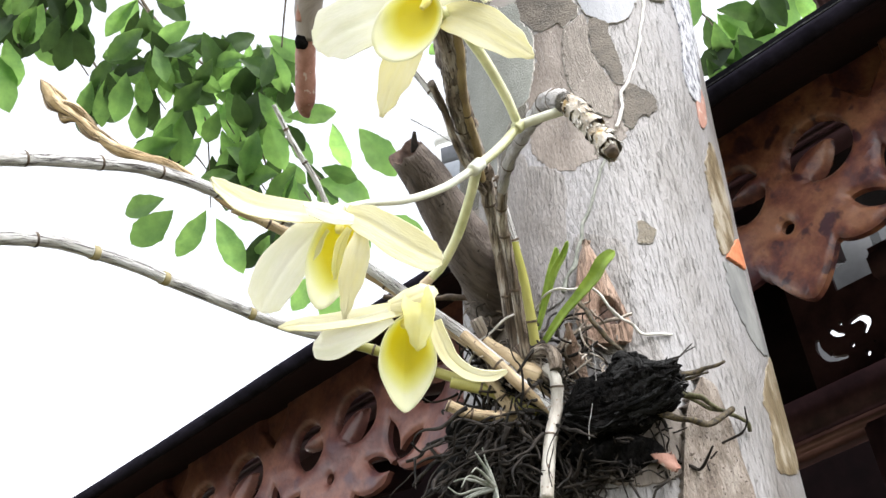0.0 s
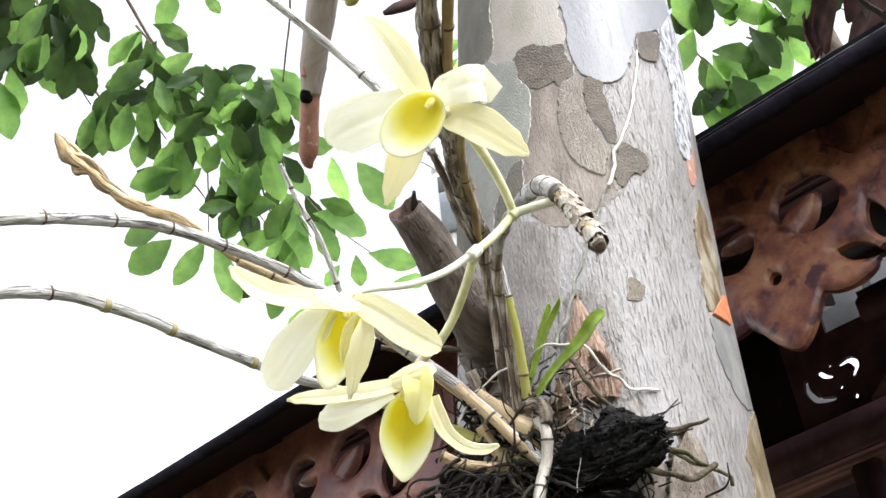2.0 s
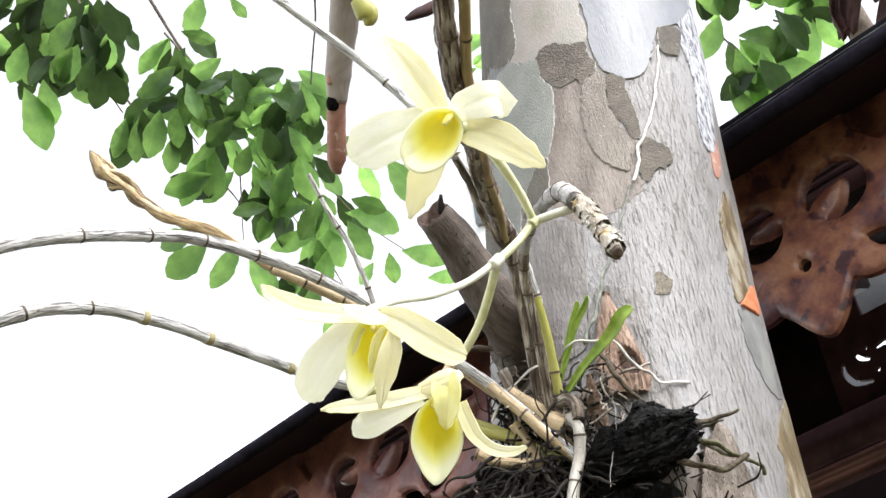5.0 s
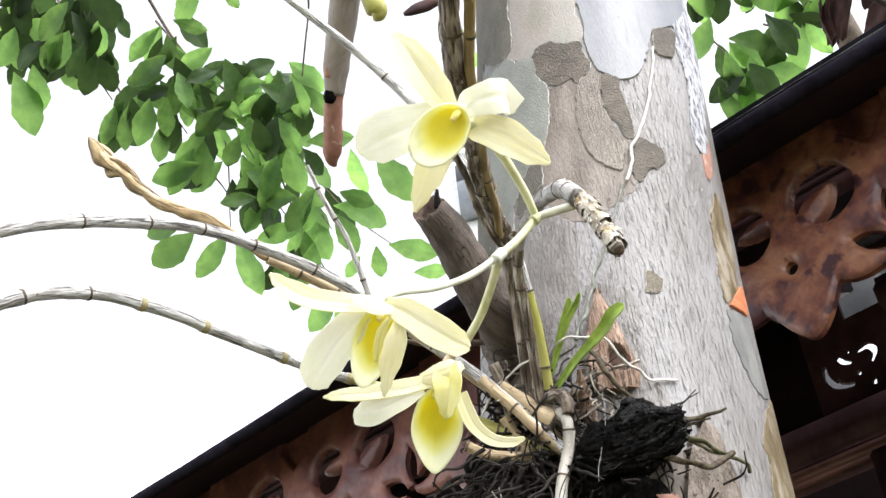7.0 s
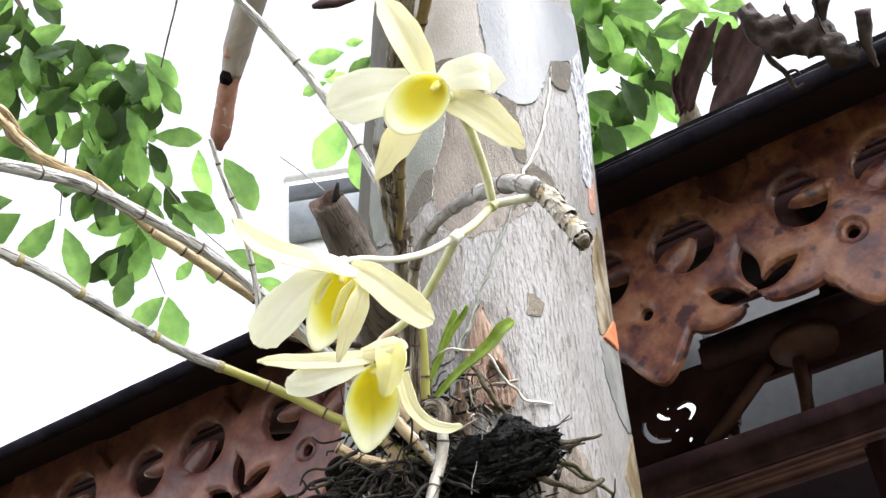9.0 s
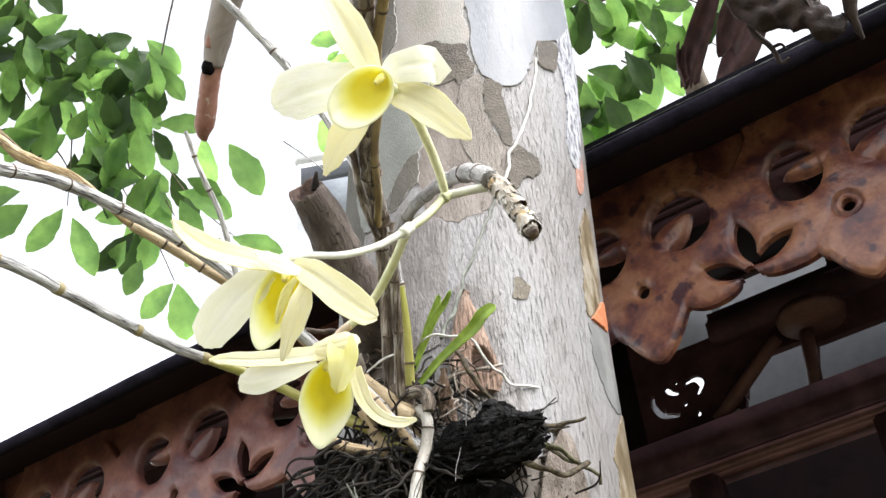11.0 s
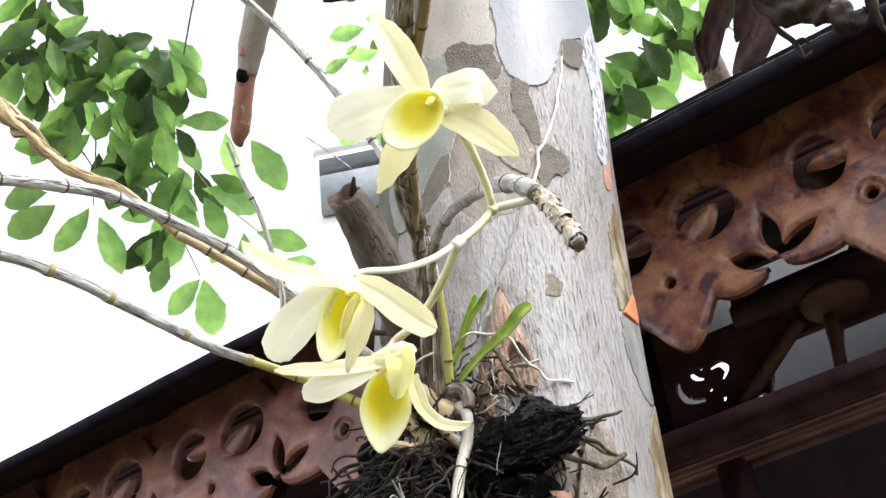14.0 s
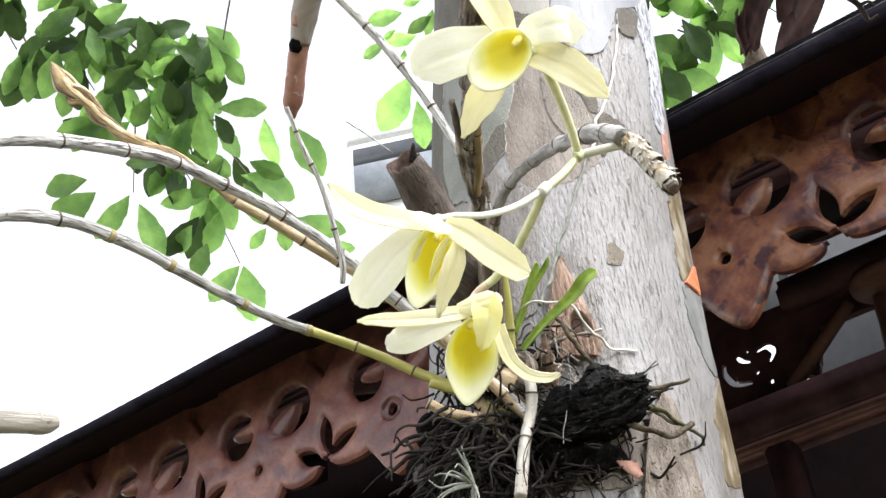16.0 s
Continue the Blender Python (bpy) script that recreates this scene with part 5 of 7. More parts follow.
# flower stalk
stalk = part("flower_stalk", tube([(0.1038, 0.4467, 1.9972), (0.0938, 0.4493, 1.9971), (0.0839, 0.4528, 1.9972)], 0.0021, segs=10, steps=8), M_STALK_WHITE, orchid, "whitish forked flower stalk")
part("stalk_joint", tube([(0.085, 0.4521, 1.9977), (0.0824, 0.4522, 1.9951)], 0.0028, segs=10, steps=4), M_STALK, stalk)
part("stalk_link", tube([(0.0833, 0.4532, 1.9969), (0.0742, 0.4507, 1.9845), (0.0635, 0.449, 1.9743)], 0.0020, segs=10, steps=8), M_STALK, stalk)
part("stalk_joint", tube([(0.0654, 0.4495, 1.9765), (0.0614, 0.4477, 1.9714)], 0.0028, segs=10, steps=4), M_STALK_WHITE, stalk)
part("pedicel", tube([(0.0839, 0.4528, 1.9972), (0.0798, 0.4408, 2.0033), (0.0727, 0.4242, 2.0088), (0.066, 0.4087, 2.0093), (0.0629, 0.3999, 2.0076)], (0.0020, 0.0024), segs=10, steps=8), M_STALK, stalk)
part("pedicel", tube([(0.0635, 0.449, 1.9743), (0.0497, 0.4456, 1.9632), (0.0341, 0.4394, 1.954), (0.0193, 0.4298, 1.9469), (0.0099, 0.4214, 1.9389)], (0.0018, 0.0014), segs=10, steps=8), M_STALK_WHITE, stalk)
part("pedicel", tube([(0.0636, 0.4501, 1.9744), (0.0593, 0.4638, 1.9705), (0.0522, 0.4812, 1.9648), (0.0441, 0.4948, 1.9604), (0.0392, 0.5, 1.9588)], (0.0022, 0.0021), segs=10, steps=8), M_STALK, stalk)
part("pedicel", tube([(0.0392, 0.5, 1.9588), (0.0344, 0.5042, 1.9568), (0.0302, 0.506, 1.9509)], (0.0021, 0.0026), segs=10, steps=6), M_STALK_PINK, stalk)


def smooth_at(stops, s):
    """A value between (place, value) stops, eased."""
    for (a, va), (b, vb) in zip(stops, stops[1:]):
        if s <= b:
            k = (s - a) / (b - a)
            return va + (vb - va) * k * k * (3 - 2 * k)
    return stops[-1][1]


def petal(flower, at, spine, widths, mat, name="petal", lean=(0, 0), cup=0.12, curl=0.0, seed=0.0, thick=0.0006):
    """A thin blade along a spine, in millimetres of the flower's own axes (right, up, out); widths: (place along, full width);
    lean: how its face turns to the right and up; cup lifts its edges, curl ripples them."""
    path = curve([Vector(q) for q in spine], 10)
    n, grid, flow = len(path) - 1, [], []
    out = Vector((lean[0], lean[1], 1)).normalized()
    for i, q in enumerate(path):
        s = i / n
        a = (path[min(i + 1, n)] - path[max(i - 1, 0)]).normalized()
        side = a.cross(out).normalized()
        nrm = side.cross(a)
        w = smooth_at(widths, s) / 2
        row = []
        for j in range(13):
            v = j / 6 - 1
            e = 1 + 0.035 * noise.noise(Vector((s * 7, v * 0.6 + (3 if v > 0 else 0), seed)))
            lift = cup * w * v * v + curl * w * abs(v) ** 3 * math.sin(s * 9 + seed + v) - 0.10 * w * math.exp(-(v / 0.12) ** 2)
            lift += 0.35 * noise.noise(Vector((s * 4, v * 1.5, seed + 9.5))) + 0.10 * math.sin(v * 17)
            row.append(at @ ((q + side * (w * v * e) + nrm * lift) * 0.001))
            flow.append((v * w * 0.001, seed * 0.01, s * n * 0.002))
        grid.append(row)
    ob = part(name, sheet(grid, thick), mat, flower)
    rim = len(ob.data.vertices) - 2 * len(flow)
    data = ob.data.attributes.new("stem", "FLOAT_VECTOR", "POINT")
    data.data.foreach_set("vector", [c for q in flow + flow + [(0.0, 0.0, 0.0)] * rim for c in q])
    return ob


def lip(flower, at, centre, long, wide, throat, deep, name="lip", open_=0.0, point=0.0, tip_out=3.0, turn=0.0, yellow=0.62):
    """A scoop: an oval rim about centre with half-axes long (a vector) and wide (millimetres), drawn back to a throat;
    yellow: how far the deep colour reaches, point sharpens the far end, open_ lowers the rim at the near end."""
    c, l, t = Vector(centre), Vector(long), Vector(throat)
    side = l.normalized().cross(Vector((0, 0, 1))).normalized()
    side = (side + Vector((0, 0, turn))).normalized()
    bm = bmesh.new()
    rings, shade_, m = [], [], 40
    for i in range(15):
        r = i / 14
        ring = []
        for k in range(m):
            w = 2 * math.pi * k / m
            x, y = math.cos(w), math.sin(w)
            far = max(x, 0.0)
            y *= 1 - point * far ** 1.5
            ruffle = 0.35 * r * r * math.sin(9 * w + 2) + 0.5 * r * noise.noise(Vector((x * 2, y * 2, 4 + deep)))
            q = t.lerp(c + l * x + side * (wide * y), r ** 0.8)
            q += Vector((0, 0, deep * (r ** 2.2 - 1) + tip_out * far * r ** 3 - open_ * max(-x, 0) * r * r + ruffle))
            ring.append(bm.verts.new(at @ (q * 0.001)))
            edge = r * (1 + 0.30 * far)
            shade_.append(min(1.0, max(0.0, (edge - yellow + 0.28) / 0.55)))
            if i == 0:
                break
        rings.append(ring)
    for k in range(m):
        bm.faces.new((rings[0][0], rings[1][k], rings[1][(k + 1) % m]))
    for a, b in zip(rings[1:], rings[2:]):
        for k in range(m):
            bm.faces.new((a[k], b[k], b[(k + 1) % m], a[(k + 1) % m]))
    back = {v: bm.verts.new(v.co) for ring in rings for v in ring}
    bm.normal_update()
    for v, b in back.items():
        b.co = v.co - v.normal * 0.0006
    for f in bm.faces[:]:
        bm.faces.new([back[v] for v in reversed(f.verts[:])])
    for k in range(m):
        a, b = rings[-1][k], rings[-1][(k + 1) % m]
        bm.faces.new((b, a, back[a], back[b]))
    ob = part(name, bm, M_LIP, flower)
    data = ob.data.attributes.new("rim", "FLOAT", "POINT")
    data.data.foreach_set("value", shade_ + shade_)
    return ob


def knob(flower, at, pts, r, mat, name="column"):
    return part(name, tube([at @ (Vector(q) * 0.001) for q in pts], lambda s: r * 0.001 * (0.75 + 0.35 * math.sin(math.pi * min(1, s * 1.1))), segs=12, steps=6), mat, flower)


FACING = Matrix(((0.9926, 0.047, -0.112), (-0.0613, -0.6025, -0.7957), (-0.1049, 0.7967, -0.5952))).to_4x4()
at = Matrix.Translation((0.0481, 0.3943, 2.0094)) @ FACING
fa = part("flower", tube([at @ (Vector(q) * 0.001) for q in ((16, -7, -7), (10.5, -2, -7), (6, 1, -8))], (0.0024, 0.0046), segs=14, steps=5), M_STALK, orchid, "pale yellow orchid flower facing the viewer, deep yellow throat")
petal(fa, at, [(0, 6, -9), (-8, 20, -6), (-16, 33, -8), (-24.5, 45.5, -14)], [(0, 9), (0.25, 14.5), (0.5, 16), (0.75, 13), (0.93, 6), (1, 1.5)], M_SEPAL, "sepal", lean=(0.15, 0.2), cup=0.16, seed=1)
petal(fa, at, [(4, 5, -8), (10, 8.5, 0), (18, 10, 2.5), (23.5, 10.6, 0.5), (25.6, 10.2, -4), (25, 9, -10)], [(0, 8), (0.2, 13.5), (0.5, 16.5), (0.8, 16.5), (1, 12)], M_PETAL, lean=(-0.05, 0.15), cup=0.03, seed=2)
petal(fa, at, [(5, 1, -9), (15, -3, -2), (25, -8, 0), (35, -15, -1), (43, -20.5, -4)], [(0, 8), (0.25, 14.5), (0.5, 16.5), (0.75, 12.5), (0.93, 5.5), (1, 1.2)], M_SEPAL, "sepal", lean=(0.1, 0.1), cup=0.14, seed=3)
petal(fa, at, [(0, 4, -9), (-13, 3, -7), (-25, -0.8, -3), (-35, -4.5, -3), (-43, -8.5, -6)], [(0, 9), (0.22, 17), (0.5, 23), (0.75, 22.5), (0.92, 13), (1, 3.5)], M_PETAL, lean=(-0.12, 0.0), cup=0.05, curl=0.05, seed=4)
petal(fa, at, [(-1, 0, -10), (-9, -14, -12), (-15, -24, -16), (-21, -37, -19)], [(0, 10), (0.3, 14.5), (0.55, 14.5), (0.82, 9), (1, 1.5)], M_SEPAL, "sepal", lean=(-0.1, -0.2), cup=0.12, seed=5)
lip(fa, at, (-4.8, -4.6, 2), (-11.5, -11.5, 0), 11.8, (3.0, 3.0, 0.5), 4.6, open_=2, tip_out=1, yellow=0.80)
knob(fa, at, [(4.6, 6.2, -3), (3.0, 3.8, -0.5), (1.2, 1.6, 0.6)], 1.6, M_COLUMN)
at = Matrix.Translation((0.0135, 0.4156, 1.9287)) @ FACING
fb = part("flower", tube([at @ (Vector(q) * 0.001) for q in ((-3, 5.4, -5), (-5.5, 3.2, -3), (-7, 0.5, -2))], (0.0017, 0.0042), segs=14, steps=5), M_STALK, orchid, "pale yellow orchid flower nodding downward, yellow throat")
petal(fb, at, [(-7, 2.4, 1), (-18, 4, 6), (-32, 7.5, 9), (-41, 13, 10), (-47.5, 18.5, 10)], [(0, 8), (0.3, 9.5), (0.6, 9.8), (0.85, 6), (1, 1.2)], M_SEPAL, "sepal", lean=(0.2, 0.55), cup=0.18, seed=6)
petal(fb, at, [(-1, 2.5, 1), (8, -1.5, 4), (17.5, -8, 6), (27, -14.5, 6), (33, -17.5, 4)], [(0, 7), (0.25, 12), (0.55, 14), (0.82, 11.5), (0.95, 6.5), (1, 2)], M_SEPAL, "sepal", lean=(0.15, 0.25), cup=0.10, seed=7)
petal(fb, at, [(2, -0.5, 3), (-4, 1.6, 7), (-10, 4.2, 8), (-15, 6.6, 6)], [(0, 4), (0.4, 6.8), (0.75, 6), (1, 1.5)], M_PETAL, lean=(0, 0.5), cup=-0.10, seed=8)
petal(fb, at, [(-11, -0.5, -2), (-18, -7, 0), (-26, -15.5, 1), (-33, -25, 0), (-36.5, -31, -3)], [(0, 9), (0.25, 15), (0.55, 18), (0.8, 15), (0.94, 8.5), (1, 3)], M_PETAL, lean=(-0.15, -0.05), cup=0.06, curl=0.04, seed=9)
petal(fb, at, [(4.5, -5.5, 4), (2.5, -14, 6.5), (-0.5, -23, 7), (-3.8, -35.5, 5)], [(0, 5.5), (0.3, 9.5), (0.6, 9.5), (0.85, 5), (1, 1)], M_SEPAL, "sepal", lean=(0.35, 0), cup=0.15, seed=10)
lip(fb, at, (-7.5, -14, 2), (-5.6, -17.5, 1), 9.2, (-2.5, -4.5, -2), 7, open_=1.5, point=0.25, tip_out=2, turn=0.25, yellow=0.86)
petal(fb, at, [(0.5, -3, 4.5), (-3, -8, 5.0), (-5.5, -15, 4.4), (-6.8, -21, 2.6)], [(0, 2.5), (0.4, 4.6), (0.8, 3.4), (1, 1)], M_LIP_EDGE, "lip_fold", lean=(0.8, 0), cup=0.3, seed=21)
knob(fb, at, [(-3.5, -1.5, 0), (-4.2, -4.2, 2.2)], 1.6, M_COLUMN)
at = Matrix.Translation((0.0296, 0.4748, 1.9304)) @ FACING
fc = part("flower", tube([at @ (Vector(q) * 0.001) for q in ((-1.2, 2, -18), (-1, 0, -8), (1, -3, -4))], (0.0024, 0.0046), segs=14, steps=5), M_STALK_PINK, orchid, "pale yellow orchid flower hanging downward, seen into its lip")
petal(fc, at, [(-4, -3, -1), (-18, -4.8, 3), (-34, -6.2, 5), (-45, -6.2, 6), (-53.5, -6.8, 6)], [(0, 7), (0.25, 7.8), (0.6, 7), (0.85, 4.6), (1, 1)], M_SEPAL, "sepal", lean=(0, 0.5), cup=0.16, seed=11)
petal(fc, at, [(-8, -5.5, 1), (-18, -9.5, 4), (-28, -13.4, 5), (-36, -15.6, 3), (-41, -15.6, -1)], [(0, 7), (0.3, 11), (0.6, 13.5), (0.85, 10.5), (1, 4)], M_PETAL, lean=(0.1, 0.25), cup=0.05, curl=0.05, seed=12)
petal(fc, at, [(-9, -1.5, -1), (-1, 0.6, 1.5), (6, 3.0, 1), (10.5, 3.8, -3)], [(0, 5), (0.3, 9.5), (0.7, 9), (1, 4)], M_SEPAL, "sepal", lean=(0, 0.5), cup=-0.25, seed=13)
petal(fc, at, [(3.5, 3, -1), (4.6, -3, 4.5), (4.3, -9, 6), (3.2, -15, 5), (2.2, -20, 2.5)], [(0, 12), (0.25, 14), (0.5, 12), (0.8, 7), (1, 1.4)], M_LIP_EDGE, "hood", lean=(-0.1, 0.1), cup=0.34, seed=15)
petal(fc, at, [(9, -9, 0), (11.5, -17, 1.5), (15, -24.5, 2), (22, -30.6, 2), (30.5, -32.4, 1.5), (37, -30.6, 1)], [(0, 6.5), (0.25, 7.5), (0.5, 6.2), (0.8, 4.8), (0.95, 2.6), (1, 0.8)], M_SEPAL, "sepal", lean=(0.25, 0.3), cup=0.25, seed=14)
lip(fc, at, (-2.8, -25, 1.5), (-2.2, -19.5, 0), 12.0, (-4.5, -13, -3), 8, open_=2, point=0.42, tip_out=2.5, yellow=0.80)
knob(fc, at, [(-2.5, -7.5, -3), (-3.6, -10.5, -0.5)], 1.7, M_COLUMN)
# bud at the top and a withered leaf behind it
part("bud", tube([(0.0159, 0.3944, 2.1027), (0.0189, 0.3976, 2.0971), (0.0199, 0.3999, 2.0938), (0.0180, 0.4013, 2.0913)], lambda s: 0.0055 * math.sin(math.pi * (0.25 + 0.7 * s)), segs=14, steps=6, rough=0.1), M_CANE_LIME, orchid, "yellow-green flower bud")
part("withered_leaf", tube([(0.0195, 0.8138, 2.5637), (0.0319, 0.8117, 2.5666), (0.0467, 0.8095, 2.5698), (0.0619, 0.8052, 2.5757), (0.07, 0.8012, 2.5973), (0.0776, 0.7923, 2.6579)], lambda s: 0.0012 + 0.0105 * math.sin(math.pi * min(1, 0.06 + 1.25 * s)) ** 0.8 if s < 0.72 else 0.002, segs=14, steps=6, rough=0.15, flat=0.5), M_DEADLEAF, tree, "withered purple-brown leaf")


def leaf_blade(path_pts, width, mat=M_LEAF, fold=0.35, name="leaf", swell=0.15):
    path = curve(path_pts, 6)
    grid = []
    for i, q in enumerate(path):
        s = i / (len(path) - 1)
        a = (path[min(i + 1, len(path) - 1)] - path[max(i - 1, 0)]).normalized()
        side = a.cross(Vector((0.2, -1, 0.1))).normalized()
        nrm = side.cross(a)
        w = width * (0.50 + swell * max(0.0, s - 0.25) ** 1.4 + 0.38 * math.sin(math.pi * min(1, s * 1.1))) * (1 - max(0, (s - 0.8) / 0.2) ** 2.5) ** 0.5 + 0.0004
        grid.append([q + side * (w * v) + nrm * (fold * w * (abs(v) - 0.5)) for v in (-1, -0.66, -0.33, 0, 0.33, 0.66, 1)])
    return part(name, sheet(grid, 0.0009), mat, orchid)


leaf_blade([(0.1128, 0.8491, 2.1335), (0.1261, 0.8295, 2.1408), (0.1415, 0.8092, 2.1458), (0.1518, 0.7974, 2.1508), (0.1587, 0.7878, 2.1566), (0.1691, 0.7828, 2.1617)], 0.0044, fold=0.35, swell=1.1)
leaf_blade([(0.1099, 0.8659, 2.1547), (0.1189, 0.8536, 2.1734), (0.1278, 0.8405, 2.1887), (0.1366, 0.8301, 2.1973), (0.1415, 0.821, 2.2044)], 0.0031, fold=0.6)
leaf_blade([(0.1144, 0.8628, 2.1688), (0.1249, 0.8476, 2.1911), (0.1316, 0.8384, 2.2038), (0.133, 0.8344, 2.2095)], 0.0030, fold=0.6)
# short pseudobulbs and stubs at the crown
cane([(0.111, 0.8592, 2.116), (0.1157, 0.8547, 2.1026), (0.1135, 0.8596, 2.083), (0.1055, 0.8561, 2.0578), (0.1008, 0.8544, 2.0387), (0.0942, 0.8527, 2.0069)], (0.0045, 0.0050), M_CANE_WHITE, (0.28, 0.62), label="bleached hanging cane")
cane([(0.1041, 0.8627, 2.1311), (0.1128, 0.8523, 2.128), (0.1171, 0.8504, 2.1205), (0.117, 0.8515, 2.1083)], (0.0050, 0.0052), M_CANE_OLD, rough=0.25)
part("pseudobulb", tube([(0.0669, 0.8611, 2.1471), (0.0812, 0.8631, 2.1329), (0.0933, 0.8659, 2.1207), (0.1058, 0.8673, 2.1125)], lambda s: 0.0052 + 0.0042 * s, segs=14, steps=10, rough=0.08), M_CANE_TAN, orchid, "swollen straw-coloured pseudobulb")
cane([(0.0323, 0.8613, 2.0963), (0.0483, 0.8653, 2.0887), (0.0681, 0.8714, 2.0872), (0.0882, 0.8766, 2.0862)], (0.0042, 0.0040), M_CANE_TAN, (0.04, 0.38, 0.72), label="short straw-coloured cane stub")
cane([(0.0369, 0.8752, 2.1232), (0.0511, 0.8775, 2.1189), (0.0688, 0.8804, 2.1129), (0.0861, 0.8841, 2.1047)], (0.0042, 0.0042), M_CANE_GREEN, (0.5,))
cane([(0.0659, 0.8694, 2.1228), (0.0768, 0.8795, 2.1035), (0.0894, 0.8855, 2.0796), (0.0956, 0.8888, 2.0606)], (0.0046, 0.0044), M_CANE_TAN, (0.3, 0.6), rough=0.25)
cane([(0.0626, 0.8641, 2.1714), (0.0713, 0.8766, 2.1502), (0.0771, 0.8905, 2.1252)], (0.0050, 0.0060), M_CANE_OLD, (0.5,), rough=0.3)
cane([(0.0916, 0.8659, 2.1411), (0.0988, 0.8665, 2.1271), (0.1107, 0.8657, 2.1146), (0.1155, 0.8646, 2.1097)], (0.0050, 0.0070), M_CANE_OLD, (0.4,), rough=0.3)
# roots: named strands first, then the tangle
ROOT_HIGH = [(0.2925, 0.9107, 2.6193), (0.2866, 0.9072, 2.5881), (0.2772, 0.9017, 2.556), (0.2667, 0.8963, 2.5165), (0.2584, 0.8927, 2.4842), (0.2485, 0.8884, 2.4565), (0.2367, 0.8847, 2.4301), (0.2285, 0.8826, 2.4133), (0.223, 0.8812, 2.3936), (0.2135, 0.8793, 2.3668)]
ROOT_MID = [(0.2115, 0.8803, 2.3642), (0.1986, 0.8758, 2.333), (0.1914, 0.8721, 2.3166), (0.1804, 0.8688, 2.2912), (0.1738, 0.8657, 2.2729), (0.1615, 0.8636, 2.2529), (0.1588, 0.8603, 2.2351), (0.1495, 0.8581, 2.2129), (0.1433, 0.8558, 2.1969), (0.1336, 0.8546, 2.1793)]


def root_strand(pts, r, m):
    way = [q + Vector((noise.noise(q * 55), noise.noise(q * 55 + Vector((7, 0, 0))), noise.noise(q * 55 + Vector((0, 7, 0))))) * 0.0032 for q in curve(pts, 5)]
    part("root", tube(way, r, segs=7, steps=4, rough=0.6, seed=rng.random() * 90), m, orchid)


root_strand([(0.1109, 0.863, 2.1724), (0.115, 0.8559, 2.1745), (0.1203, 0.8487, 2.1747), (0.134, 0.8396, 2.1741), (0.1467, 0.8367, 2.1697), (0.1568, 0.8376, 2.1657), (0.1654, 0.8423, 2.1552), (0.1782, 0.8578, 2.1472), (0.1891, 0.8701, 2.1438), (0.1995, 0.8758, 2.1426), (0.2152, 0.8793, 2.1442)], (0.0008, 0.0012), M_ROOT_SILVER)
root_strand([(0.1219, 0.8514, 2.1253), (0.1305, 0.8541, 2.1361), (0.1462, 0.8552, 2.145), (0.1592, 0.858, 2.1497), (0.1746, 0.8614, 2.1524), (0.1859, 0.8659, 2.1584)], (0.0020, 0.0011), M_CANE_OLD)
root_strand([(0.1436, 0.8526, 2.1717), (0.1496, 0.8421, 2.1451), (0.1574, 0.8463, 2.1296), (0.1698, 0.8571, 2.1178)], (0.0022, 0.0020), M_ROOT_OLIVE)
root_strand([(0.048, 0.8718, 2.1293), (0.0594, 0.8632, 2.144), (0.0749, 0.8567, 2.1541), (0.0947, 0.8457, 2.1608)], (0.0010, 0.0008), M_ROOT_SILVER)
root_strand([(-0.0093, 0.8776, 2.2132), (0.017, 0.8818, 2.2086), (0.0415, 0.8826, 2.2079), (0.0656, 0.8845, 2.2045)], (0.0022, 0.0026), M_NODE)
root_strand(ROOT_HIGH, (0.0015, 0.0016), M_ROOT_SILVER)
root_strand(ROOT_MID, (0.0011, 0.0018), M_TILLANDSIA)
root_strand([(0.185, 0.8413, 2.0847), (0.2003, 0.8378, 2.0823), (0.2136, 0.835, 2.0818), (0.2251, 0.8328, 2.0834), (0.2356, 0.8308, 2.0867)], (0.0030, 0.0012), M_ROOT_OLIVE)
root_strand([(0.1858, 0.8463, 2.0854), (0.1984, 0.8424, 2.0808), (0.2119, 0.8397, 2.0809), (0.2261, 0.8384, 2.0833)], (0.0024, 0.0010), M_ROOT_OLIVE)
root_strand([(0.1776, 0.8455, 2.0637), (0.1881, 0.846, 2.0577), (0.1964, 0.8468, 2.0525), (0.2077, 0.8486, 2.0496), (0.2206, 0.8522, 2.049), (0.2319, 0.8557, 2.0564), (0.2408, 0.8595, 2.0623)], (0.0028, 0.0020), M_ROOT_OLIVE)
root_strand([(0.1934, 0.8468, 2.0749), (0.2085, 0.853, 2.0755), (0.219, 0.8596, 2.0757), (0.2288, 0.8667, 2.0709), (0.2414, 0.8761, 2.0661), (0.2519, 0.8859, 2.0661), (0.2582, 0.8945, 2.0669), (0.2586, 0.8993, 2.0619)], (0.0022, 0.0014), M_ROOT_GREEN)
root_strand([(0.1972, 0.8523, 2.0785), (0.2139, 0.8599, 2.0736), (0.2264, 0.8682, 2.0693), (0.2402, 0.8787, 2.0696)], (0.0020, 0.0010), M_ROOT_GREEN)
root_strand([(0.1921, 0.8471, 2.0942), (0.1995, 0.8519, 2.1031), (0.2061, 0.8567, 2.1097), (0.2148, 0.8624, 2.1155), (0.2235, 0.869, 2.1253)], (0.0012, 0.0005), M_ROOT)
root_strand([(0.1937, 0.8472, 2.0894), (0.2012, 0.8534, 2.1007), (0.2101, 0.8603, 2.1125), (0.2249, 0.8693, 2.1221)], (0.0009, 0.0005), M_ROOT)
